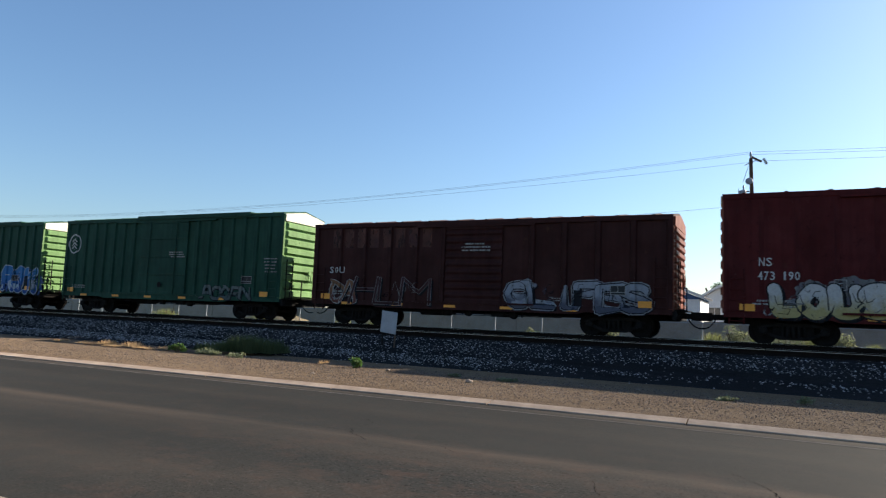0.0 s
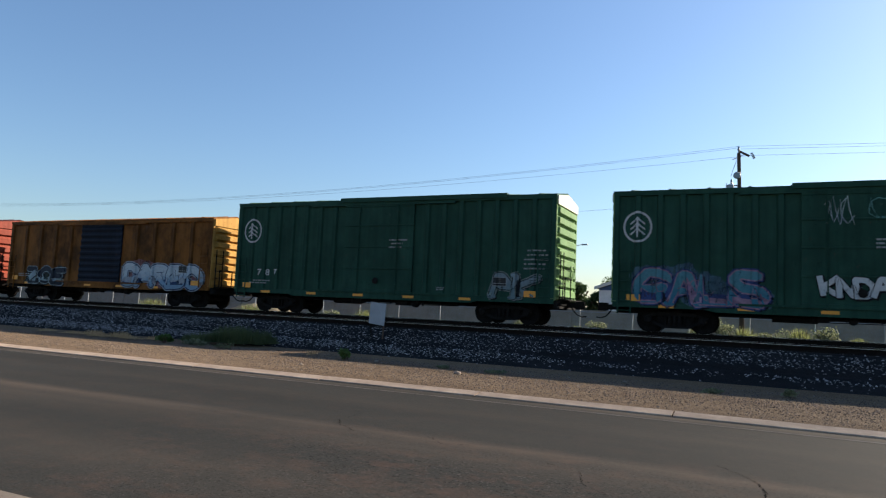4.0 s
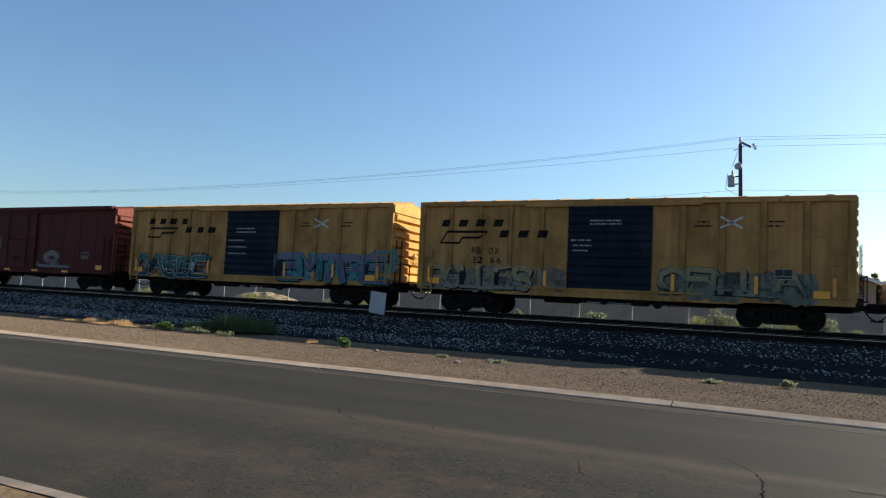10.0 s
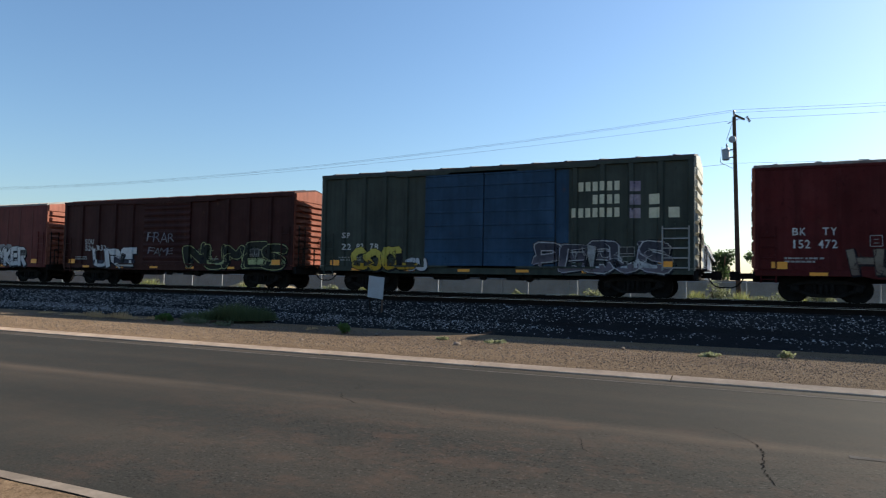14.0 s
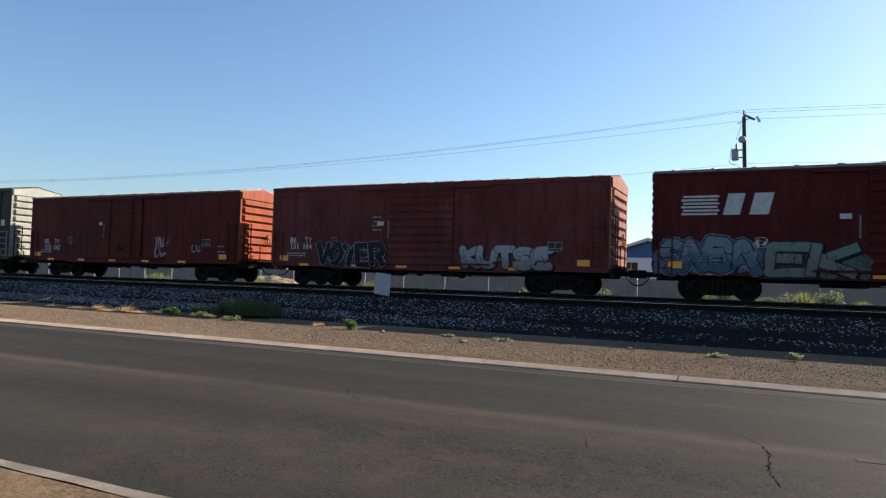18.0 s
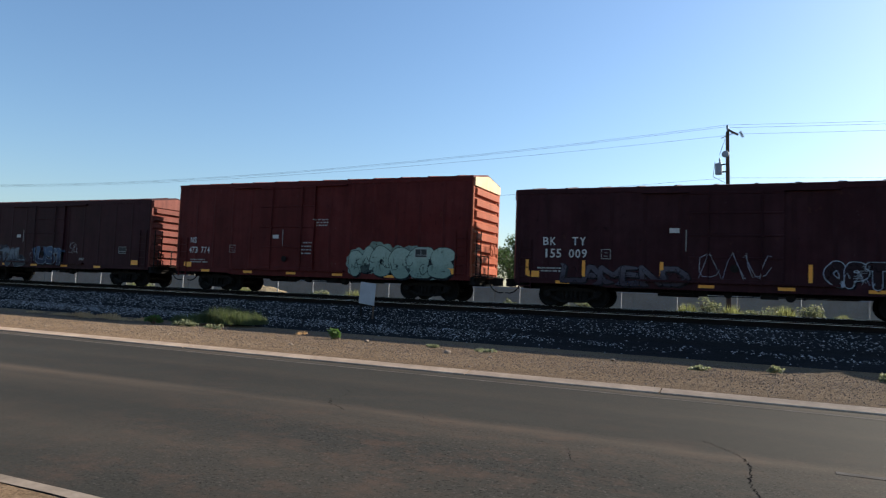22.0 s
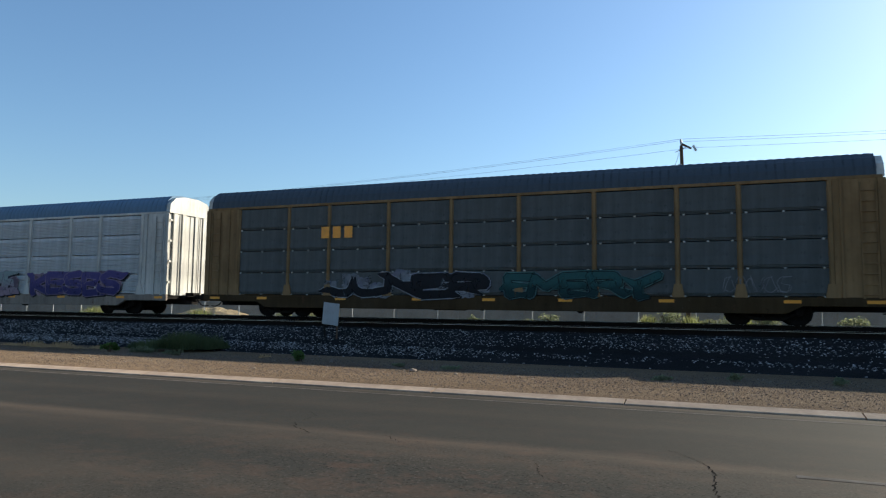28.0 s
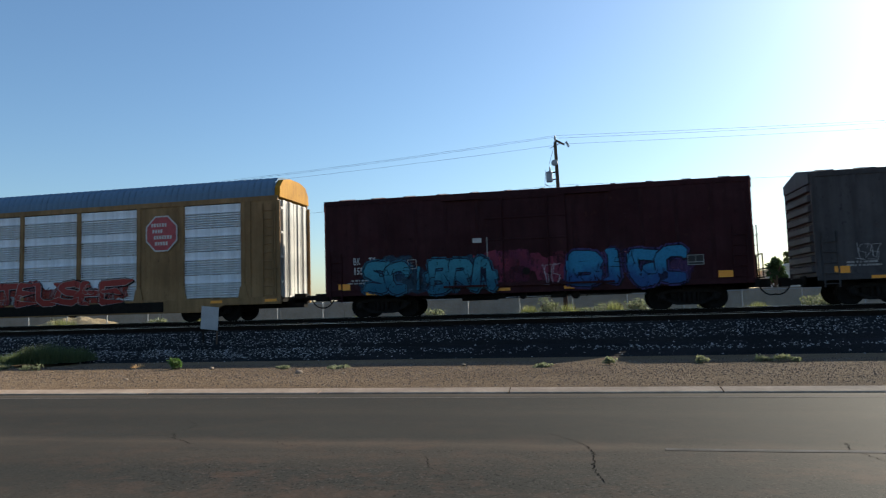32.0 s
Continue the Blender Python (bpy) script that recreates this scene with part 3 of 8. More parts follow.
def draped(bm, profile, lift):
    """Lays flat paint onto the side's ribs: cuts it at their edges and sets the depth."""
    xs = [v.co.x for v in bm.verts]
    if not xs:
        return bm
    lo, hi = min(xs), max(xs)
    for x, _ in profile:
        if lo < x < hi:
            bmesh.ops.bisect_plane(bm, geom=bm.verts[:] + bm.edges[:] + bm.faces[:], plane_co=(x, 0, 0), plane_no=(1, 0, 0), dist=0.0004)
    zs = [v.co.z for v in bm.verts]
    if min(zs) < SILL_TOP < max(zs):
        bmesh.ops.bisect_plane(bm, geom=bm.verts[:] + bm.edges[:] + bm.faces[:], plane_co=(0, 0, SILL_TOP), plane_no=(0, 0, 1), dist=0.0004)
    px, py = [p[0] for p in profile], [p[1] for p in profile]
    for v in bm.verts:
        at = float(np.interp(v.co.x, px, py))
        if v.co.z <= SILL_TOP + 0.0005 and len(profile) > 2:
            at = max(at, 1.582)
        v.co.y += -(at + lift)
    for f in bm.faces:
        f.normal_update()
        if f.normal.y > 0:
            f.normal_flip()
    return bm


def flat_part(name, bm, mat, car, profile, lift, label=""):
    draped(bm, profile, lift)
    me = bpy.data.meshes.new(name)
    bm.to_mesh(me)
    bm.free()
    me.materials.append(None)
    ob = put(name, me, mat, car, None, label)
    return tagged(ob, label, kind="stuff")


def lettering(car, profile, text, x, z, h, mat=None, wide=None, lift=0.004):
    w = wide or h * 0.72 * len(text)
    flat_part("lettering", text_bm(text, x, x + w, z, z + h, 0.012), mat or M_LETTER, car, profile, lift)


def bars(car, profile, x, z, w, h, rows, mat=None, seed=1, lift=0.004):
    """Small print: plain bars, a row each."""
    rng = random.Random(seed)
    bm = bmesh.new()
    rh = h / rows
    hh = min(0.55 * rh, 0.06)
    for i in range(rows):
        zz = z + h - (i + 1) * rh
        px = x + rng.choice((0.0, 0.0, 0.12)) * w
        end = x + w * rng.uniform(0.75, 1.0)
        while px < end - 0.03:
            ln = min(rng.uniform(0.035, 0.16), end - px)
            vs = [bm.verts.new((a, 0, b)) for a, b in ((px, zz), (px + ln, zz), (px + ln, zz + hh), (px, zz + hh))]
            bm.faces.new(vs)
            px += ln + rng.choice((0.02, 0.025, 0.06))
    flat_part("small_print", bm, mat or M_PRINT, car, profile, lift)


def plate(car, profile, name, pts, mat, lift=0.006, label=""):
    bm = bmesh.new()
    bm.faces.new([bm.verts.new((x, 0, z)) for x, z in pts])
    bmesh.ops.triangulate(bm, faces=bm.faces[:])
    flat_part(name, bm, mat, car, profile, lift, label)


def rect(x, z, w, h):
    return [(x, z), (x + w, z), (x + w, z + h), (x, z + h)]


# letter skeletons on a 9 x 9 grid: strokes split by "|", each a row of (across, up) digits
GLYPH = {"A": "00 39 59 90|24 74", "B": "00 09 69 87 65 05|65 83 81 60 00", "C": "87 69 29 07 02 20 60 82", "D": "00 09 59 86 83 50 00", "E": "89 09 00 80|05 65",
         "F": "89 09 00|05 65", "G": "88 59 29 06 03 20 60 83 84 44", "H": "00 09|80 89|05 85", "I": "40 49", "J": "79 72 50 20 02", "K": "00 09|89 04 80", "L": "09 00 80",
         "M": "00 09 44 89 80", "N": "00 09 80 89", "O": "39 06 03 30 60 83 86 59 39", "P": "00 09 69 87 85 64 04", "Q": "39 06 03 30 60 83 86 59 39|53 91", "R": "00 09 69 87 85 54 04|44 80",
         "S": "88 69 29 07 25 64 82 60 20 01", "T": "09 89|49 40", "U": "09 02 20 60 82 89", "V": "09 40 89", "W": "09 20 45 60 89", "X": "00 89|09 80", "Y": "09 45 89|45 40",
         "Z": "09 89 00 80", "2": "07 29 69 87 84 00 80", "5": "89 09 05 65 82 60 10"}


def letter_strokes(ch, rng, x, z, w, h, style):
    """One letter's strokes in its cell, each letter bent, leant and sized by hand."""
    lean, top, up = rng.uniform(-0.16, 0.16), rng.uniform(0.85, 1.2), rng.uniform(-0.06, 0.06) * h
    bulge = rng.uniform(-0.12, 0.12)
    out = []
    for st in GLYPH[ch].split("|"):
        pts = [(int(q[0]) / 8, int(q[1]) / 9) for q in st.split()]
        j = 1.9 if style == "wild" else 1.0
        pts = [(p + rng.uniform(-0.05, 0.05) * j, q + rng.uniform(-0.03, 0.03) * j) for p, q in pts]
        if style == "bubble" and len(pts) > 2:
            soft = [pts[0]]
            for (p0, q0), (p1, q1) in zip(pts, pts[1:]):
                soft += [(0.78 * p0 + 0.22 * p1, 0.78 * q0 + 0.22 * q1), (0.22 * p0 + 0.78 * p1, 0.22 * q0 + 0.78 * q1)]
            pts = soft + [pts[-1]]
        if style == "wild":
            for end, near in ((0, 1), (-1, -2)):
                if rng.random() < 0.7:
                    # a bent spur that runs out to a point
                    dx, dz = pts[end][0] - pts[near][0], pts[end][1] - pts[near][1]
                    ln = math.hypot(dx, dz) or 1.0
                    a = math.atan2(dz, dx) + rng.choice((-1, 1)) * rng.uniform(0.5, 1.3)
                    tip = (pts[end][0] + 0.42 * math.cos(a), min(1.14, max(-0.12, pts[end][1] + 0.30 * math.sin(a))))
                    pts = [tip] + pts if end == 0 else pts + [tip]
        row = []
        for p, q in pts:
            p = 0.5 + (p - 0.5) * (1 + (top - 1) * (q - 0.5)) + lean * (q - 0.5) + bulge * math.sin(3.14 * q)
            row.append((x + p * w, z + q * h + up))
        out.append(row)
    return out


def brush(bm, strokes, width, depth, style):
    """Thick flat strokes: a slab for each run, a disc at each joint, squared or round ends. Every piece lies a hair above the last."""
    k = len(bm.faces)
    for st in strokes:
        n = len(st)
        for i in range(n - 1):
            (ax, az), (bx, bz) = st[i], st[i + 1]
            ln = math.hypot(bx - ax, bz - az) or 1e-6
            ux, uz = (bx - ax) / ln, (bz - az) / ln
            w0 = w1 = width
            if style == "block":
                if i == 0:
                    ax, az = ax - ux * width * 0.8, az - uz * width * 0.8
                if i == n - 2:
                    bx, bz = bx + ux * width * 0.8, bz + uz * width * 0.8
            if style == "wild":
                w0, w1 = (width * 0.25 if i == 0 else width * 1.08), (width * 0.25 if i == n - 2 else width * 0.95)
            up = -depth - 0.000012 * k
            bm.faces.new([bm.verts.new(v) for v in ((ax - uz * w0, up, az + ux * w0), (ax + uz * w0, up, az - ux * w0), (bx + uz * w1, up, bz - ux * w1), (bx - uz * w1, up, bz + ux * w1))])
            k += 1
        for i in range(0 if style == "bubble" else 1, n if style == "bubble" else n - 1):
            up = -depth - 0.000012 * k
            m = 10 if style == "bubble" else 5
            bm.faces.new([bm.verts.new((st[i][0] + width * math.cos((a + 0.3 * k) * 6.2832 / m), up, st[i][1] + width * math.sin((a + 0.3 * k) * 6.2832 / m))) for a in range(m)])
            k += 1


def spray_fade(lo, hi, z0, z1):
    """Sprayed fill that fades from one colour at the foot of the letters to another at their tops."""
    key = ("fade", *(round(c, 3) for c in (*lo, *hi)), round(z0, 1), round(z1, 1))
    if key not in SPRAY:
        m, nt, b = nodes_of("spray_fade", 0.7)
        b.inputs["Specular IOR Level"].default_value = 0.2
        co = nt.nodes.new("ShaderNodeTexCoord")
        sep = nt.nodes.new("ShaderNodeSeparateXYZ")
        nt.links.new(co.outputs["Object"], sep.inputs[0])
        mr = nt.nodes.new("ShaderNodeMapRange")
        nt.links.new(sep.outputs["Z"], mr.inputs["Value"])
        mr.inputs["From Min"].default_value, mr.inputs["From Max"].default_value = z0, z1
        wob = mixed(nt, mr.outputs[0], noise_node(nt, 2.4, 5, offset=(4, 2, 9)), 0.45)
        c = ramp(nt, wob, [(0.36, lo), (0.58, hi)])
        c = mixed(nt, c, ramp(nt, noise_node(nt, 14, 4, offset=(5, 0, 2)), [(0.3, grey(0.68)), (0.65, grey(1.05))]), 0.6, "MULTIPLY")
        nt.links.new(c, b.inputs["Base Color"])
        wear = noise_node(nt, 3.2, 6, (1.4, 1.4, 0.5), (2, 6, 1), 0.7)
        nt.links.new(ramp(nt, wear, [(0.30, grey(0.4)), (0.42, grey(1.0))]), b.inputs["Alpha"])
        SPRAY[key] = m
    return SPRAY[key]


def piece(car, profile, word, x0, x1, z0, z1, lo, hi, line, style="block", weight=0.13, halo=None, cloud=None, seed=1, shine=None, edge=0.035):
    """A sprayed piece: a lobed ground, cast shade, an outer line, dark outline and a fading fill, letter over letter."""
    rng = random.Random(seed)
    h = z1 - z0
    lo, hi, line = scaled(lo, 0.72), scaled(hi, 0.72), scaled(line, 0.8)
    weight, halo = weight * (1.08 if style == "bubble" else 0.88), halo and scaled(halo, 0.7)
    if cloud:
        n = max(4, int((x1 - x0) / h * 1.7))
        bm = bmesh.new()
        for i in range(n):
            cx = x0 + (x1 - x0) * (i + rng.uniform(0.1, 0.9)) / n
            cz = rng.uniform(z0 + 0.2 * h, z1 - 0.2 * h)
            rr = rng.uniform(0.26, 0.5) * h
            one = cloud_bm(rng, cx - rr * 1.2, cx + rr * 1.2, max(z0 - 0.03, cz - rr), min(z1 + 0.16 * h, cz + rr), 5)
            for v in one.verts:
                v.co.y -= 0.0002 * i
            me = bpy.data.meshes.new("blob")
            one.to_mesh(me)
            one.free()
            bm.from_mesh(me)
            bpy.data.meshes.remove(me)
        flat_part("graffiti_ground", bm, spray(cloud, 0.82), car, profile, 0.0015)
    n = len(word)
    pitch = (x1 - x0) / n
    wt = min(weight * h, 0.27 * pitch)
    ed = edge * h
    lw = pitch * 1.22 - 2 * wt
    letters = [letter_strokes(ch, rng, x0 + i * pitch + wt - 0.11 * pitch, z0 + wt + ed, lw, h - 2 * (wt + ed), style) for i, ch in enumerate(word) if ch in GLYPH]
    flat = [st for L in letters for st in L]
    bm = bmesh.new()
    brush(bm, [[(x + 0.055 * h, z - 0.05 * h) for x, z in st] for st in flat], wt + ed, 0.0, style)
    flat_part("graffiti_shade", bm, spray((0.006, 0.006, 0.009)), car, profile, 0.003)
    if halo:
        bm = bmesh.new()
        brush(bm, flat, wt + ed * 2.1, 0.0, "bubble" if style == "bubble" else style)
        flat_part("graffiti_paint", bm, spray(halo), car, profile, 0.006)
    bm = bmesh.new()
    for i, L in enumerate(letters):
        brush(bm, L, wt + ed, 0.0016 * i + 0.002 * (i > 0), style)
    flat_part("graffiti_outline", bm, spray(line), car, profile, 0.009)
    bm = bmesh.new()
    for i, L in enumerate(letters):
        brush(bm, L, wt, 0.0016 * i + 0.002 * (i > 0), style)
    flat_part("graffiti_paint", bm, spray_fade(lo, hi, z0, z1), car, profile, 0.0106)
    over = 0.015 + 0.0016 * n
    if shine:
        bm = bmesh.new()
        ribbon_strokes(bm, [[(x - 0.5 * wt, z + 0.45 * wt) for x, z in st[:max(2, len(st) * 2 // 3)]] for st in flat if len(st) > 1], 0.011 * h)
        flat_part("graffiti_line", bm, spray(shine, 0.9), car, profile, over)
    # a few quick lines across the letters
    bm = bmesh.new()
    ribbon_strokes(bm, [arc_stroke(rng, rng.uniform(x0, x1 - 0.3 * h), rng.uniform(z0 + 0.1 * h, z0 + 0.6 * h), rng.uniform(0.2, 0.45) * h, rng.uniform(0.2, 0.4) * h) for _ in range(n + 2)], 0.011 * h)
    flat_part("graffiti_line", bm, spray(line, 0.9), car, profile, over + 0.002)
    # overspray and runs round the piece
    bm = bmesh.new()
    ribbon_strokes(bm, [arc_stroke(rng, rng.uniform(x0 - 0.2 * h, x1 - 0.2 * h), rng.uniform(z0, z0 + 0.75 * h), rng.uniform(0.15, 0.5) * h, rng.uniform(0.15, 0.35) * h) for _ in range(n + 2)], 0.02 * h)
    flat_part("graffiti_line", bm, spray(scaled(halo or hi, 0.8), 0.75), car, profile, over + 0.005)


def smear(car, profile, x0, x1, z0, z1, col, seed):
    """A patchy ground of old paint: overlapping lobes, darker blots and runs."""
    rng = random.Random(seed)
    h = z1 - z0
    for name, share, size, tone, lift in (("graffiti_ground", 2.2, (0.25, 0.5), 0.8, 0.0012), ("graffiti_ground", 1.2, (0.12, 0.24), 0.42, 0.0035)):
        bm = bmesh.new()
        n = max(4, int((x1 - x0) / h * share))
        for i in range(n):
            r = rng.uniform(*size) * h
            cx, cz = x0 + (x1 - x0) * (i + rng.uniform(0, 1)) / n, rng.uniform(z0 + r, max(z0 + r + 0.01, z1 - r))
            one = cloud_bm(rng, max(x0, cx - r * 1.3), min(x1, cx + r * 1.3), max(z0, cz - r), min(z1, cz + r), 5)
            for v in one.verts:
                v.co.y -= 0.0002 * i
            me = bpy.data.meshes.new("blob")
            one.to_mesh(me)
            one.free()
            bm.from_mesh(me)
            bpy.data.meshes.remove(me)
        flat_part(name, bm, spray(scaled(col, tone), 0.9), car, profile, lift)


def tag(car, profile, x0, x1, z0, z1, col=(0.6, 0.6, 0.6), seed=1, width=0.013):
    """A thin signature-like squiggle."""
    rng = random.Random(seed)
    bm = bmesh.new()
    ribbon_strokes(bm, scrawl_strokes(rng, x0, x1, z0, z1, max(2, round((x1 - x0) / (z1 - z0) * 1.3))), width)
    flat_part("graffiti_line", bm, spray(scaled(col, 0.7)), car, profile, 0.009)


def hand_words(car, profile, text, x0, x1, z0, z1, col, seed):
    """Thin hand-sprayed letters."""
    flat_part("graffiti_line", text_bm(text, x0, x1, z0, z1, -0.012, 0.15, 0.6, random.Random(seed)), spray(scaled(col, 0.65), 0.9), car, profile, 0.009)


# ---- boxcars ----
LEN = 15.8
HALF = LEN / 2


def ridge_end_bm(top, ridges, deep=0.125):
    """A car end at x = 0 that faces +x: one pressed sheet with horizontal tapered ridges."""
    bm = bmesh.new()
    zb, zt = 1.0, top - 0.16
    ys = [(-1.56, 0.0, 1), (-1.46, 0.0, 1), (-1.42, 0.0, 0), (-1.30, 1.0, 0), (1.30, 1.0, 0), (1.42, 0.0, 0), (1.46, 0.0, 1), (1.56, 0.0, 1)]
    zs = [(zb, 0.0)]
    span = (zt - 0.25 - zb - 0.1) / ridges
    for i in range(ridges):
        z = zb + 0.1 + i * span
        zs += [(z + 0.10 * span, 0.0), (z + 0.18 * span, deep), (z + 0.72 * span, deep), (z + 0.92 * span, 0.0)]
    zs.append((zt, 0.0))
    grid = [[bm.verts.new((d * k + 0.06 * post, y, z)) for y, k, post in ys] for z, d in zs]
    for a, b in zip(grid, grid[1:]):
        for i in range(len(ys) - 1):
            bm.faces.new([a[i], a[i + 1], b[i + 1], b[i]])
    # side returns and the peaked top
    for i, s in ((0, -1), (len(ys) - 1, 1)):
        back = [bm.verts.new((-0.12, s * 1.56, z)) for z, _ in zs]
        for k in range(len(zs) - 1):
            bm.faces.new([grid[k][i], grid[k + 1][i], back[k + 1], back[k]])
    tops = [bm.verts.new((0.02, -1.56, top - 0.06)), bm.verts.new((0.02, 0, top + 0.19)), bm.verts.new((0.02, 1.56, top - 0.06))]
    bm.faces.new([*grid[-1], tops[2], tops[1], tops[0]])
    return bm


def side_sill_bm():
    """The long sill, deeper between the trucks."""
    bm = bmesh.new()
    prism(bm, [(-HALF, 0.86), (-4.7, 0.86), (-4.4, 0.78), (4.4, 0.78), (4.7, 0.86), (HALF, 0.86), (HALF, 1.06), (-HALF, 1.06)], "y", -0.07, 0.07)
    return bm


def end_cap_bm(top):
    """The plain plate over the ridges, under the roof's peak; faces +x."""
    bm = bmesh.new()
    prism(bm, [(-1.50, top - 0.44), (1.50, top - 0.44), (1.50, top - 0.10), (0, top + 0.14), (-1.50, top - 0.10)], "x", 0.02, 0.085)
    return bm


def roof_bm(top, half):
    bm = bmesh.new()
    prism(bm, [(-1.6, top - 0.14), (-1.6, top - 0.05), (0, top + 0.22), (1.6, top - 0.05), (1.6, top - 0.14)], "x", -half - 0.03, half + 0.03)
    return bm


def roof_rib_bm(top):
    bm = bmesh.new()
    prism(bm, [(-1.605, top - 0.08), (-1.605, top - 0.02), (0, top + 0.25), (1.605, top - 0.02), (1.605, top - 0.08), (0, top + 0.2)], "x", -0.05, 0.05)
    return bm


def post_bm(z0, z1, wide, deep):
    bm = bmesh.new()
    prism(bm, [(-wide / 2 - 0.05, 0.0), (-wide / 2, -deep), (wide / 2, -deep), (wide / 2 + 0.05, 0.0)], "z", z0, z1)
    return bm


def corrugated_door_bm(w, z0, z1, n):
    """A pressed steel door: one sheet whose section runs in and out."""
    bm = bmesh.new()
    step = (z1 - z0 - 0.24) / n
    pts = [(0.0, z0), (-0.09, z0), (-0.09, z0 + 0.10), (-0.062, z0 + 0.12)]
    for i in range(n):
        z = z0 + 0.12 + i * step
        pts += [(-0.062, z + 0.15 * step), (-0.105, z + 0.40 * step), (-0.105, z + 0.62 * step), (-0.062, z + 0.87 * step)]
    pts += [(-0.09, z1 - 0.10), (-0.09, z1), (0.0, z1)]
    prism(bm, pts, "x", -w / 2, w / 2)
    return bm


def plug_door_bm(w, z0, z1, battens=3):
    """A flat door whose section steps out in battens."""
    bm = bmesh.new()
    h = z1 - z0
    pts = [(0.0, z0), (-0.125, z0), (-0.125, z0 + 0.07), (-0.10, z0 + 0.08)]
    for k in range(battens):
        z = z0 + (k + 1) / (battens + 1) * h
        pts += [(-0.10, z), (-0.125, z + 0.01), (-0.125, z + 0.06), (-0.10, z + 0.07)]
    pts += [(-0.10, z1 - 0.09), (-0.125, z1 - 0.08), (-0.125, z1), (0.0, z1)]
    prism(bm, pts, "x", -w / 2, w / 2)
    return bm


def lock_rod_bm(z0, z1):
    bm = bmesh.new()
    rod(bm, (0, -0.15, z0 - 0.1), (0, -0.15, z1), 0.024, 6)
    for z in (z0 + 0.3, (z0 + z1) / 2, z1 - 0.3):
        box(bm, -0.06, 0.06, -0.17, -0.12, z, z + 0.08)
    return bm


def lock_wheel_bm():
    bm = bmesh.new()
    lathe(bm, [(0.03, -0.2), (0.14, -0.2), (0.14, -0.185), (0.03, -0.185)], 14, "y")
    return bm


CARS = []


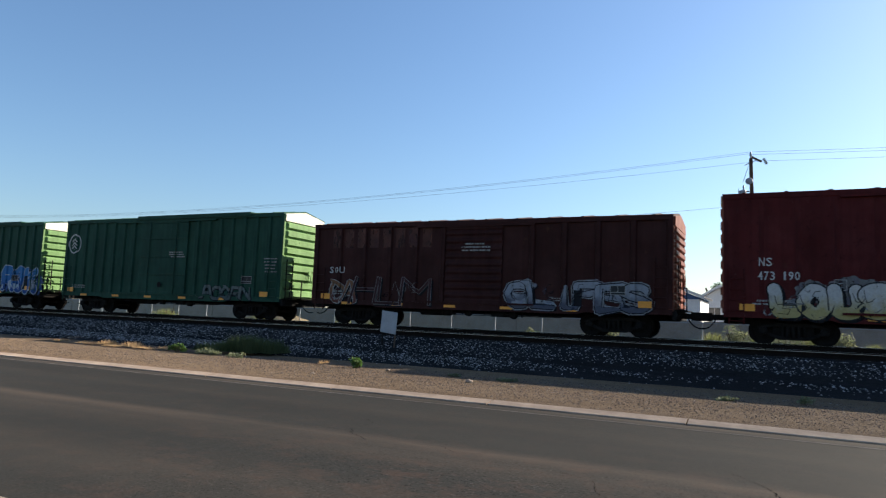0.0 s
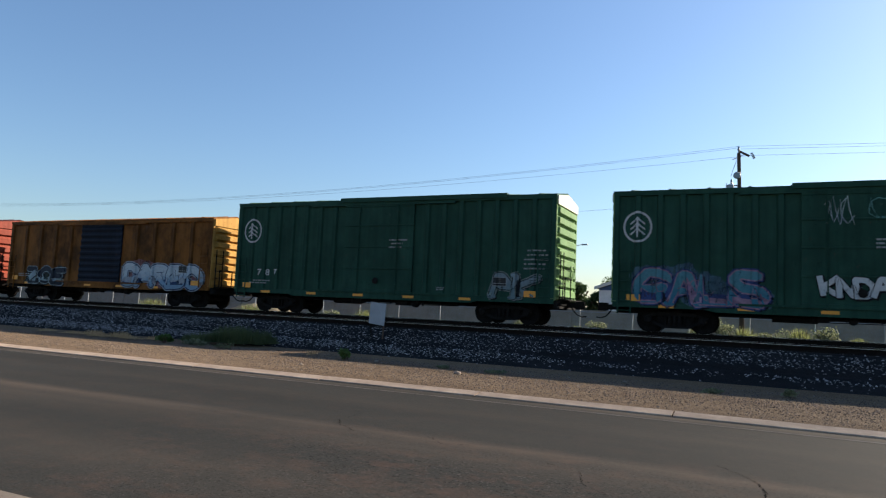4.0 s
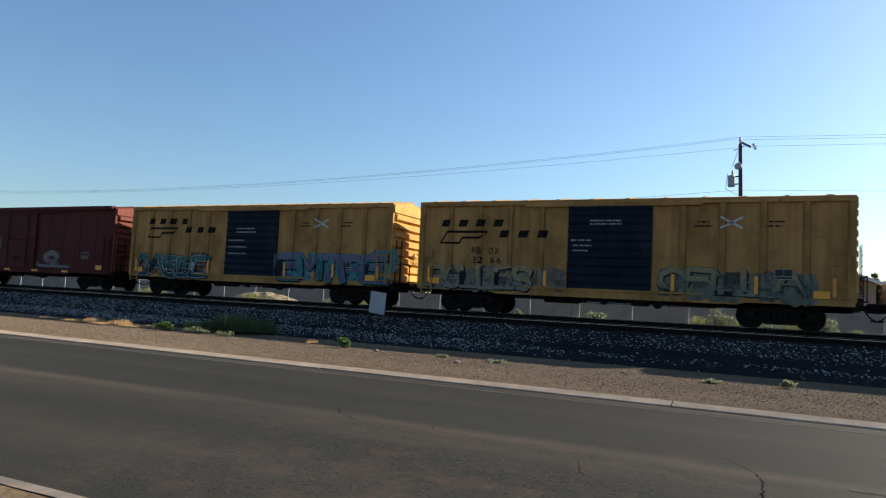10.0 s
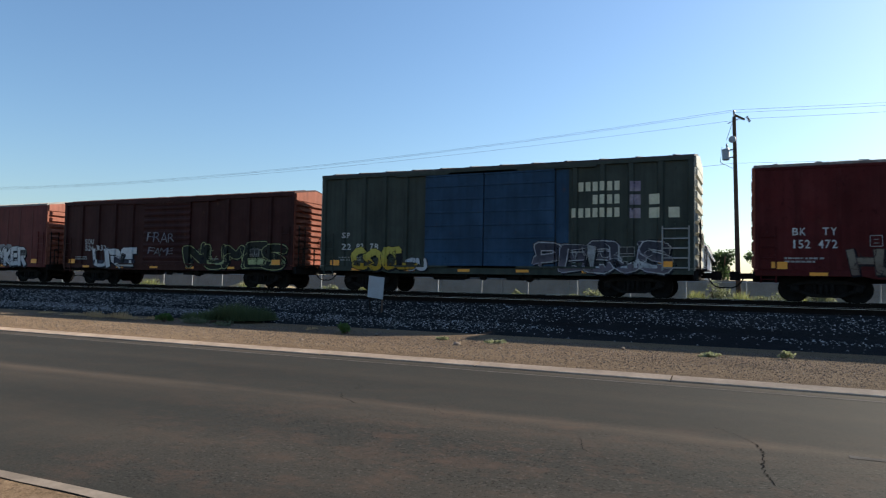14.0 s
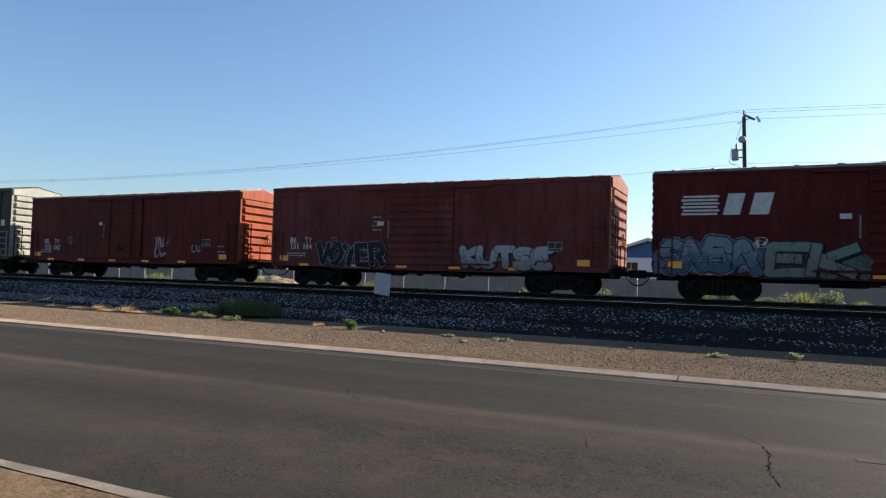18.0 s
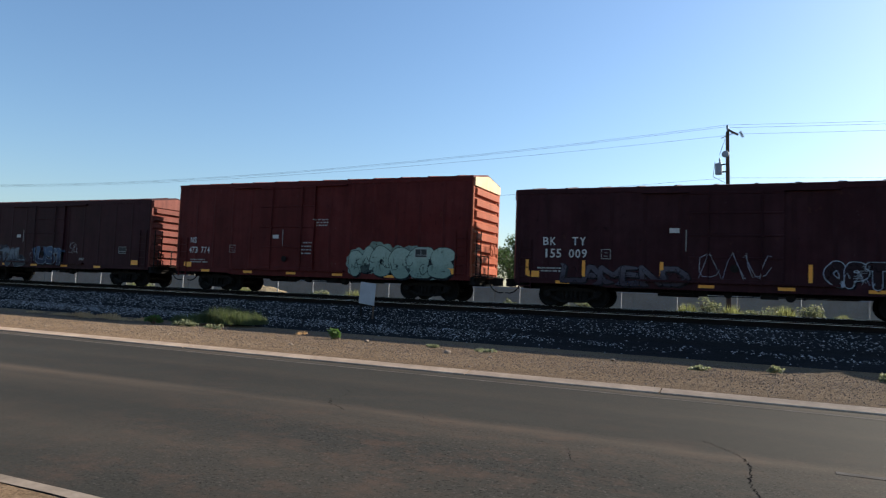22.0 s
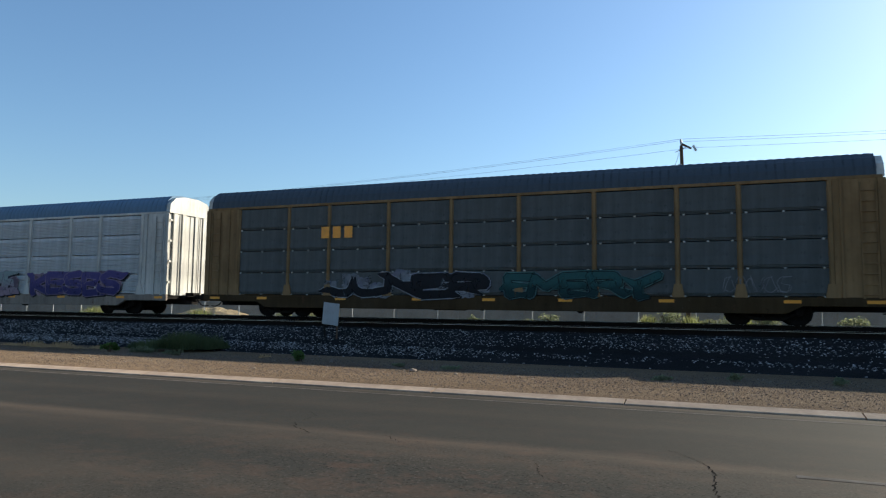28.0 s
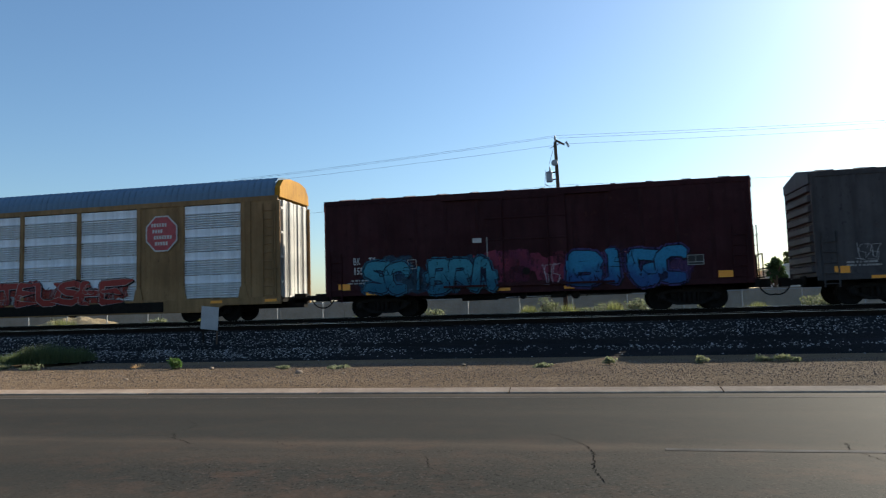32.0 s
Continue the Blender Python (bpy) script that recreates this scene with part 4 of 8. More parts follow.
def boxcar(x_left, top, paint, label, style="post", posts=14, door=(0.0, 3.05, "corr"), door_paint=None, roof_paint=None, ends=7, end_paint=None, marks="flat", group="freight train", hood=None, post_paint=None):
    """A boxcar, its left end at x_left when the clip is at 16 s. Returns the car and the depth profile of its side."""
    car = tagged(new("boxcar"), label, "boxcar", group)
    x0 = x_left + HALF
    CARS.append((car, x0))
    deep = 0.09 if style == "post" else 0.012
    base = 1.50 if style == "post" else 1.575
    zb = 1.04
    put("body", shared(("body", top, base), lambda: boxes((-HALF + 0.06, HALF - 0.06, -base, base, zb, top - 0.10)), 0.02), paint, car)
    put("roof", shared(("roof", top), lambda: roof_bm(top, HALF)), roof_paint or paint, car)
    for i in range(12):
        put("roof_rib", shared(("roof_rib", top), lambda: roof_rib_bm(top)), roof_paint or paint, car, pose(-HALF + 0.66 + i * (LEN - 1.32) / 11, 0, 0))
    for s in (-1, 1):
        put("side_sill", shared("side_sill", side_sill_bm, 0.008), paint, car, pose(0, s * 1.51, 0))
        put("top_rail", shared(("top_rail", top), lambda: boxes((-HALF, HALF, -0.065, 0.065, top - 0.24, top - 0.10)), 0.01), paint, car, pose(0, s * 1.535, 0))
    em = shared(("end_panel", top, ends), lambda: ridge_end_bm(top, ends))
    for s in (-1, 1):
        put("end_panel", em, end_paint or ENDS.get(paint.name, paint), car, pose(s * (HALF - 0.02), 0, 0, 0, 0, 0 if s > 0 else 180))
        put("end_cap", shared(("end_cap", top), lambda: end_cap_bm(top)), (FASCIA if paint.name == "paint_green" and top > 5 else FASCIARED if paint.name in ("paint_mineral_red", "paint_oxide_red") and top > 5 else ENDS.get(paint.name, paint)), car, pose(s * HALF, 0, 0, 0, 0, 0 if s > 0 else 180), "pale plate along the top of the car end" if top > 5 else "")
    # side posts, clear of the doors
    doors = door if isinstance(door, list) else [door]
    wide = 0.16 if style == "post" else 0.05
    prof = [(-HALF, base)]
    pm = shared(("post", top, style), lambda: post_bm(1.08, top - 0.22, wide, deep))
    edges = []
    for i in range(posts + 1):
        x = -HALF + 0.09 + i * (LEN - 0.18) / posts
        if any(abs(x - d[0]) < d[1] / 2 + 0.12 for d in doors):
            continue
        for s in (-1, 1):
            put("side_post", pm, post_paint or paint, car, pose(x, s * base, 0, 0, 0, 0 if s < 0 else 180))
        edges.append((x - wide / 2 - 0.05, x - wide / 2, x + wide / 2, x + wide / 2 + 0.05, base, base + deep))
    for dx, dw, kind in doors:
        edges.append((dx - dw / 2 - 0.005, dx - dw / 2, dx + dw / 2, dx + dw / 2 + 0.005, base, base + 0.112 if kind == "corr" else base + 0.13))
    for a, b, c, d, lo, hi in sorted(edges):
        prof += [(a, lo), (b, hi), (c, hi), (d, lo)]
    prof.append((HALF, base))
    z0, z1 = 1.12, top - 0.30
    for dx, dw, kind in doors:
        if kind == "corr":
            dm = shared(("door", "corr", dw, top), lambda: corrugated_door_bm(dw, z0, z1, 9))
        else:
            dm = shared(("door", kind, dw, top), lambda: plug_door_bm(dw, z0, z1, 6 if kind == "batten" else 3))
        for s in (-1, 1):
            d = put("door", dm, door_paint or paint, car, pose(dx * (1 if s < 0 else -1), s * base, 0, 0, 0, 0 if s < 0 else 180), "sliding door" if kind == "corr" else "plug door")
            if kind not in ("corr", "batten"):
                for lx in (-0.28 * dw, 0.28 * dw):
                    put("lock_rod", shared(("rod", top), lambda: lock_rod_bm(z0, z1)), door_paint or paint, d, pose(lx, 0, 0))
                put("lock_wheel", shared("lock_wheel", lock_wheel_bm), M_GEAR, d, pose(0, 0, z0 + 0.45))
        tw = dw * 1.05
        for zz, nm in ((top - 0.31, "upper_door_rail"), (1.05, "lower_door_rail")):
            put(nm, shared((nm, dw, top), lambda: boxes((-tw, tw, -0.14, 0.0, zz, zz + 0.07))), paint, car, pose(dx, -base, 0))
    if hood:
        put("door_track_hood", shared(("hood", top, hood), lambda: boxes((hood[0], hood[1], -base - 0.17, -base + 0.1, top - 0.16, top + 0.03))), paint, car)
    # ladders, brake gear
    lad = shared(("ladder", "low"), lambda: ladder_bm(1.9))
    put("ladder", lad, paint, car, pose(HALF - 0.42, -base - deep, 1.0))
    put("ladder", lad, paint, car, pose(-HALF + 0.42, -base - deep, 0.62))
    put("end_ladder", lad, M_GEAR, car, pose(HALF + 0.17, -1.15, 1.0, 0, 0, 90))
    put("end_sill", shared("end_sill", lambda: boxes((0, 0.16, -1.5, 1.5, 0.70, 1.02), (0.16, 0.22, -1.35, 1.35, 0.84, 0.90))), M_GEAR, car, pose(HALF - 0.02, 0, 0))
    put("end_platform", shared("end_platform", lambda: boxes((0, 0.36, -1.3, 1.3, 1.03, 1.07), (0.30, 0.34, -1.28, -1.24, 1.07, 1.9), (0.30, 0.34, -0.42, -0.38, 1.07, 1.9), (0.30, 0.34, -1.28, -0.38, 1.86, 1.90))), M_GEAR, car, pose(HALF + 0.03, 0, 0))
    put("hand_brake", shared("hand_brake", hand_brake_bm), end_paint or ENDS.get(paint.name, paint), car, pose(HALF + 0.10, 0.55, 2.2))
    running_gear(car, HALF, 5.75, 0.95)
    # reflectors on the sill
    if marks in ("flat", "both"):
        for x in (-6.0, -3.4, -0.9, 1.6, 4.2):
            put("reflector", shared("reflector", lambda: boxes((-0.26, 0.26, -0.006, 0.0, -0.055, 0.055))), M_YELLOWMARK, car, pose(x, -1.582, 0.93))
    for x in (-HALF + 0.75, HALF - 0.95):
        put("reflector", shared("reflector_square", lambda: boxes((-0.24, 0.24, -0.006, 0.0, -0.12, 0.12))), M_YELLOWMARK, car, pose(x, -base - deep - 0.004, 1.21))
    if marks in ("tall", "both"):
        for x in (-HALF + 0.5, -5.2, -2.4, 2.3, 5.0, HALF - 0.6):
            put("reflector", shared("reflector_tall", lambda: boxes((-0.06, 0.06, -0.006, 0.0, -0.30, 0.30))), M_YELLOWMARK, car, pose(x, -base - deep - 0.004, 1.46))
    # stencilled box and small print
    rng = random.Random(int(x_left * 10))
    bx, bz = 5.5 + rng.uniform(-0.2, 0.3), 1.58 + rng.uniform(-0.1, 0.2)
    plate(car, prof, "stencil_board", rect(bx, bz, 0.56, 0.36), M_PRINT, 0.028)
    plate(car, prof, "stencil_field", rect(bx + 0.022, bz + 0.022, 0.516, 0.07), M_BLACK, 0.031)
    for k in (0, 1):
        plate(car, prof, "stencil_field", rect(bx + 0.022 + 0.267 * k, bz + 0.115, 0.249, 0.223), M_BLACK, 0.031)
    bars(car, prof, -7.0, 1.31, 1.2, 0.22, 2, None, rng.randrange(999))
    bars(car, prof, rng.uniform(2.2, 3.5), 1.26, 0.5, 0.16, 2, None, rng.randrange(999))
    if style == "smooth":
        # routing placard, a thin drip of white paint and the small framed letter box
        x = rng.uniform(-2.6, -1.9)
        plate(car, prof, "placard", rect(x, 2.61 + rng.uniform(-0.2, 0.4), 0.34, 0.17), M_LETTER, 0.012)
        plate(car, prof, "paint_drip", rect(x + 0.55, 2.16, 0.035, 0.75), M_PRINT, 0.012)
        bm = bmesh.new()
        q = [(-4.55, 1.84), (-4.22, 1.84), (-4.22, 2.18), (-4.55, 2.18)]
        ribbon_strokes(bm, [[q[i], q[(i + 1) % 4]] for i in range(4)] + [[(-4.45, 1.94), (-4.32, 1.94)], [(-4.45, 2.06), (-4.32, 2.06)]], 0.016)
        flat_part("letter_box", bm, M_PRINT, car, prof, 0.012)
    return car, prof


def side_ladder(car, x, wide, z0, z1):
    """An open pale ladder bolted to the side, near the car's end."""
    lad = put("side_ladder", shared(("side_ladder", wide), lambda: boxes((-wide / 2, -wide / 2 + 0.05, -0.06, 0.0, z0, z1), (wide / 2 - 0.05, wide / 2, -0.06, 0.0, z0, z1))), M_PRINT, car, pose(x, -1.60, 0), "pale steel side ladder")
    for k in range(5):
        z = z0 + 0.1 + k * (z1 - z0 - 0.2) / 4
        put("rung", shared(("rung", wide), lambda: boxes((-wide / 2, wide / 2, -0.075, -0.03, -0.022, 0.022))), M_PRINT, lad, pose(0, 0, z))


def hand_brake_bm():
    bm = bmesh.new()
    for i in range(16):
        a, b = 2 * math.pi * i / 16, 2 * math.pi * (i + 1) / 16
        rod(bm, (0.06, 0.27 * math.cos(a), 0.27 * math.sin(a)), (0.06, 0.27 * math.cos(b), 0.27 * math.sin(b)), 0.018, 5)
    for a in (0.5, 2.6, 4.7):
        rod(bm, (0.06, 0, 0), (0.06, 0.27 * math.cos(a), 0.27 * math.sin(a)), 0.014, 5)
    box(bm, 0.0, 0.05, -0.14, 0.14, -0.2, 0.25)
    return bm


M_DARKLETTER = simple("dark_stencil", (0.018, 0.016, 0.014), 0.9)
M_CREAM = simple("cream_letter_paint", (0.52, 0.50, 0.36), 0.7, 0, 0.2, 4.0)


def block_word(car, profile, x0, x1, z0, z1, n, col, mat=None, lift=0.0025):
    """A word mark as plain blocks, one a letter."""
    bm = bmesh.new()
    p = (x1 - x0) / n
    for i in range(n):
        bm.faces.new([bm.verts.new((x, 0, z)) for x, z in rect(x0 + i * p, z0, p * 0.68, z1 - z0)])
    flat_part("word_mark", bm, mat or spray(col), car, profile, lift)


def rail_logo(car, profile, x0, x1, z0, z1, mat=None):
    """A company mark as plain dark shapes: two slanting rows of blocks and a bent rail."""
    h = z1 - z0
    w = x1 - x0
    for row, (a, b) in enumerate(((0.0, 0.62), (0.52, 1.0))):
        bm = bmesh.new()
        zz = z0 + h * (0.55 if row == 0 else 0.0)
        n = 4 if row == 0 else 3
        p = (b - a) * w / n
        for i in range(n):
            x = x0 + a * w + i * p
            bm.faces.new([bm.verts.new((px, 0, pz)) for px, pz in ((x, zz), (x + 0.5 * p, zz), (x + 0.62 * p, zz + 0.36 * h), (x + 0.12 * p, zz + 0.36 * h))])
        flat_part("word_mark", bm, mat or M_DARKLETTER, car, profile, 0.004)
    bm = bmesh.new()
    ribbon_strokes(bm, [[(x0, z0 - 0.3 * h), (x0 + 0.06 * w, z0 + 0.28 * h), (x0 + 0.42 * w, z0 + 0.28 * h), (x0 + 0.36 * w, z0 - 0.02 * h), (x0 + 0.2 * w, z0 - 0.02 * h), (x0 + 0.17 * w, z0 - 0.3 * h), (x0, z0 - 0.3 * h)]], 0.05)
    flat_part("company_mark", bm, mat or M_DARKLETTER, car, profile, 0.005)


def horse_logo(car, profile, x0, x1, z0, z1, paint=None):
    """A company mark as plain shapes: speed stripes and two slanted blocks."""
    w, h = x1 - x0, z1 - z0
    bm = bmesh.new()
    for i in range(6):
        bm.faces.new([bm.verts.new((x, 0, z)) for x, z in rect(x0 + 0.02 * w * (i % 2), z0 + h * i / 6, 0.40 * w, h / 10)])
    for a, b in ((0.46, 0.70), (0.74, 1.0)):
        q = [(x0 + a * w, z0), (x0 + (b - 0.06) * w, z0), (x0 + b * w, z1), (x0 + (a + 0.06) * w, z1)]
        bm.faces.new([bm.verts.new((x, 0, z)) for x, z in q])
    flat_part("company_mark", bm, paint or M_LETTER, car, profile, 0.005, ("dark" if paint else "white") + " company mark of stripes and blocks")


def company_words(car, profile, x0, x1, z0, z1):
    """Three rows of pale blocks, and the pattern of squares beside them."""
    w, h = x1 - x0, z1 - z0
    for row, n in enumerate((6, 4, 7)):
        p = w / 7
        block_word(car, profile, x1 - n * p, x1, z1 - h * (row + 1) / 3 + 0.12, z1 - h * row / 3 - 0.03, n, None, M_CREAM)
    s = h / 3 - 0.12
    for cx, cz, col in ((0, 2, 0), (0, 1, 0), (0, 0, 0), (1, 1, 1), (1, 0, 1), (2, 0, 1)):
        plate(car, profile, "painted_square", rect(x1 + 0.3 + cx * (s + 0.3), z0 + cz * h / 3 + 0.05, s, s), M_CREAM if col else spray((0.28, 0.24, 0.28)), 0.004)


def tree_logo(car, profile, x, z, r):
    """A round white mark: a ring with three chevrons on a stem."""
    bm = bmesh.new()
    n = 28
    ring = [[bm.verts.new((x + k * r * math.cos(2 * math.pi * i / n), 0, z + k * r * 1.12 * math.sin(2 * math.pi * i / n))) for i in range(n)] for k in (0.86, 1.0)]
    for i in range(n):
        bm.faces.new([ring[0][i], ring[0][(i + 1) % n], ring[1][(i + 1) % n], ring[1][i]])
    ribbon_strokes(bm, [[(x - 0.5 * r, z + dz * r - 0.3 * r), (x, z + dz * r + 0.12 * r), (x + 0.5 * r, z + dz * r - 0.3 * r)] for dz in (-0.25, 0.12, 0.5)] + [[(x, z - 0.75 * r), (x, z), (x, z + 0.7 * r)]], 0.08 * r)
    flat_part("company_mark", bm, M_LETTER, car, profile, 0.006, "round white tree mark")


def x_sign(car, profile, x, z, s):
    bm = bmesh.new()
    for sx in (-1, 1):
        ribbon_strokes(bm, [[(x - sx * s, z - 0.55 * s), (x, z), (x + sx * s, z + 0.55 * s)]], 0.13 * s)
    flat_part("company_mark", bm, M_LETTER, car, profile, 0.005, "white crossed mark")


# ---- automobile carriers ----
RH = 13.85
RR = 13.42      # the end away from the brake platform sits a little further in
BAYS = [-12.05, -9.30, -7.25, -4.40, -1.60, 1.20, 4.08, 7.00, 9.03, 11.80]


def sheet_bm(w, h, n=6, share=0.56, depth=0.05, gap=0.045):
    """One side screen sheet: a plain upper part, and pressed slots below, in one section."""
    bm = bmesh.new()
    a, b = min(0.03, gap), h - gap
    low = share * (b - a) / n
    pts = [(0.2, a)]
    for i in range(n):
        z = a + i * low
        pts += [(-0.012, z), (-0.032, z + 0.012), (-0.032, z + 0.52 * low), (-0.012, z + 0.58 * low), (depth, z + 0.61 * low), (depth, z + 0.97 * low)]
    pts += [(-0.012, a + n * low), (-0.026, a + n * low + 0.015), (-0.014, a + n * low + 0.4 * (b - a - n * low)), (-0.028, b - 0.015), (-0.012, b), (0.2, b)]
    prism(bm, pts, "x", -w / 2, w / 2)
    return bm


RACK_ROOF = [(-1.50, 4.94), (-1.47, 5.26), (-1.35, 5.55), (-1.1, 5.75), (-0.5, 5.86), (0.5, 5.86), (1.1, 5.75), (1.35, 5.55), (1.47, 5.26), (1.50, 4.94)]


def rack_roof_bm(half):
    bm = bmesh.new()
    prism(bm, RACK_ROOF, "x", -half + 0.25, RR - 0.25)
    return bm


def rack_rib_bm():
    """A pressed rib that runs over the curved roof."""
    bm = bmesh.new()
    pts = [(y * 1.003, z + (0.013 if z > 4.96 else 0)) for y, z in RACK_ROOF]
    rows = [[bm.verts.new((dx, y, z)) for y, z in src] for dx, src in ((-0.11, RACK_ROOF), (-0.06, pts), (0.06, pts), (0.11, RACK_ROOF))]
    for a, b in zip(rows, rows[1:]):
        for k in range(len(RACK_ROOF) - 1):
            bm.faces.new([a[k], a[k + 1], b[k + 1], b[k]])
    return bm


def rack_end_bm():
    """Folding end doors: tall curved leaves with vertical ribs, under a hood. Faces +x."""
    bm = bmesh.new()
    for s in (-1, 1):
        rod(bm, (0.09, s * 0.62, 1.0), (0.09, s * 0.62, 4.86), 0.03, 6)
    for z in (1.5, 2.5, 3.5, 4.5):
        box(bm, -0.02, 0.11, -1.46, -1.30, z, z + 0.10)
    return bm


def rack_doors(car, paint, m):
    """Five tall leaves a side, hung on their rods and hinges."""
    d = put("end_door", shared("rack_end", rack_end_bm), paint, car, m, "folding end doors")
    for s in (-1, 1):
        for k in range(5):
            x, y = -0.04 * (k == 4), s * (0.155 + k * 0.29)
            proud = 0.05 if k % 2 else 0.0
            put("door_leaf", shared(("door_leaf", proud), lambda: boxes((-0.06, proud, -0.135, 0.135, 0.92, 4.91)), 0.008), paint, d, pose(x, y, 0))


def rack_sill_bm():
    bm = bmesh.new()
    prism(bm, [(-RH, 0.66), (-10.9, 0.66), (-10.4, 0.40), (10.4, 0.40), (10.9, 0.66), (RR, 0.66), (RR, 0.96), (-RH, 0.96)], "y", -0.08, 0.08)
    return bm


def rack_hood_bm():
    bm = bmesh.new()
    prism(bm, [(-1.48, 4.91), (-1.42, 5.34), (-1.1, 5.66), (-0.5, 5.78), (0.5, 5.78), (1.1, 5.66), (1.42, 5.34), (1.48, 4.91)], "x", -0.28, 0.06)
    return bm


def autorack(x_left, frame_paint, panel_paint, roof_paint, end_paint, hood_paint, label, logo_bays=(), slots=(6, 0.56), sill_paint=None, post=0.16, rise=0.0):
    car = tagged(new("automobile_carrier"), label, "railway car", "freight train")
    CARS.append((car, x_left + RH))
    base = 1.50
    put("deck", shared("rack_deck", lambda: boxes((-RH + 0.1, RR - 0.1, -1.38, 1.38, 0.74, 0.96), (-11.4, 11.4, -0.35, 0.35, 0.45, 0.8))), M_GEAR, car)
    for s in (-1, 1):
        put("side_sill", shared("rack_sill", rack_sill_bm, 0.01), sill_paint or frame_paint, car, pose(0, s * 1.48, 0))
        put("top_rail", shared(("rack_top", rise), lambda: boxes((-RH + 0.1, RR - 0.1, -0.07, 0.07, 4.85, 4.96 + rise)), 0.01), frame_paint if frame_paint in (RACKTAN, RACKGREY) else roof_paint, car, pose(0, s * 1.49, 0))
    for z in (2.2, 3.55):
        put("inner_deck", shared("rack_inner", lambda: boxes((-RH + 0.3, RR - 0.3, -1.36, 1.36, 0.0, 0.10))), M_GEAR, car, pose(0, 0, z))
    for i in range(92):
        put("roof_rib", shared("rack_rib", rack_rib_bm), roof_paint, car, pose(-RH + 0.45 + i * (RH + RR - 0.9) / 91, 0, rise))
    put("roof", shared("rack_roof", lambda: rack_roof_bm(RH)), roof_paint, car, pose(0, 0, rise), "curved roof with many pressed ribs")
    for s in (-1, 1):
        rack_doors(car, end_paint, pose((RR if s > 0 else -RH) - s * 0.08, 0, 0, 0, 0, 0 if s > 0 else 180))
        put("end_hood", shared("rack_hood", rack_hood_bm), hood_paint, car, pose((RR if s > 0 else -RH) - s * 0.08, 0, rise, 0, 0, 0 if s > 0 else 180))
    prof = [(-RH, base), (RH, base)]
    pm = shared(("rack_post", post), lambda: post_bm(0.96, 4.86, post, 0.07))
    for x in BAYS:
        for s in (-1, 1):
            put("side_post", pm, frame_paint, car, pose(x, s * base, 0, 0, 0, 0 if s < 0 else 180))
            put("post_foot", shared("post_foot", lambda: foot_bm()), frame_paint, car, pose(x, s * base, 0, 0, 0, 0 if s < 0 else 180))
    for k, (a, b) in enumerate(zip(BAYS, BAYS[1:])):
        w = round(b - a - post - 0.08, 2)
        for s in (-1, 1):
            if k in logo_bays:
                z0 = 2.91 if logo_bays[k] else 0.96
                put("logo_panel", shared(("logo_panel", w, z0), lambda: boxes((-w / 2 - 0.05, w / 2 + 0.05, -0.02, 0.0, z0, 4.86))), frame_paint, car, pose((a + b) / 2, s * base, 0, 0, 0, 0 if s < 0 else 180))
            for n in range(2 if k in logo_bays and logo_bays[k] else 0 if k in logo_bays else 4):
                put("side_screen", shared(("screen", w, slots), lambda: sheet_bm(w, 0.96, *slots)), panel_paint, car, pose((a + b) / 2, s * base, 0.98 + 0.965 * n, 0, 0, 0 if s < 0 else 180))
                if s < 0:
                    for dx in (-w / 2 + 0.14, 0.0, w / 2 - 0.14):
                        put("screen_clip", shared("screen_clip", lambda: boxes((-0.035, 0.035, -0.05, -0.01, -0.03, 0.03))), RACKGREY, car, pose((a + b) / 2 + dx, -base, 0.975 + 0.965 * n))
    for s in (-1, 1):
        for e in (-1, 1):
            kind = (e > 0) * (1 if s < 0 else 2)
            put("end_panel", shared(("rack_end_panel", kind), lambda: fold_panel_bm(0.56 if kind == 1 else 0.98) if kind < 2 else boxes((-0.56, 0.98, -0.05, 0.0, 0.94, 4.86))), frame_paint, car, pose(e * 12.86, s * base, 0, 0, 0, 0 if s < 0 else 180))
        put("ladder", shared("rack_ladder", lambda: ladder_bm(3.8, 0.44, 0.34)), frame_paint, car, pose(s * 13.25 - (0.35 if s > 0 else 0), -base - 0.06, 0.92))
    running_gear(car, RH, 9.9, 0.78)
    for x in (-13.2, -10.6, -6.6, -3.0, 0.0, 3.0, 6.6, 10.6, 13.0):
        put("reflector", shared("reflector", lambda: boxes((-0.26, 0.26, -0.006, 0.0, -0.055, 0.055))), M_YELLOWMARK, car, pose(x, -1.562, 0.81))
    return car, [(-RH, base + 0.072), (RH, base + 0.072)]


def fold_panel_bm(right=0.98):
    """A solid end panel with two standing folds."""
    bm = bmesh.new()
    prism(bm, [(-0.98, 0.0), (-0.98, -0.05), (-0.80, -0.05), (-0.79, -0.09), (-0.72, -0.09), (-0.71, -0.05), (0.30, -0.05), (0.31, -0.09), (0.38, -0.09), (0.39, -0.05), (right, -0.05), (right, 0.0)], "z", 0.94, 4.86)
    return bm


def foot_bm():
    bm = bmesh.new()
    prism(bm, [(-0.22, 0.94), (0.22, 0.94), (0.13, 1.41), (-0.13, 1.41)], "y", -0.082, 0.0)
    return bm


def octagon(x, z, r):
    return [(x + r * math.cos(math.pi / 8 + i * math.pi / 4), z + r * 1.02 * math.sin(math.pi / 8 + i * math.pi / 4)) for i in range(8)]


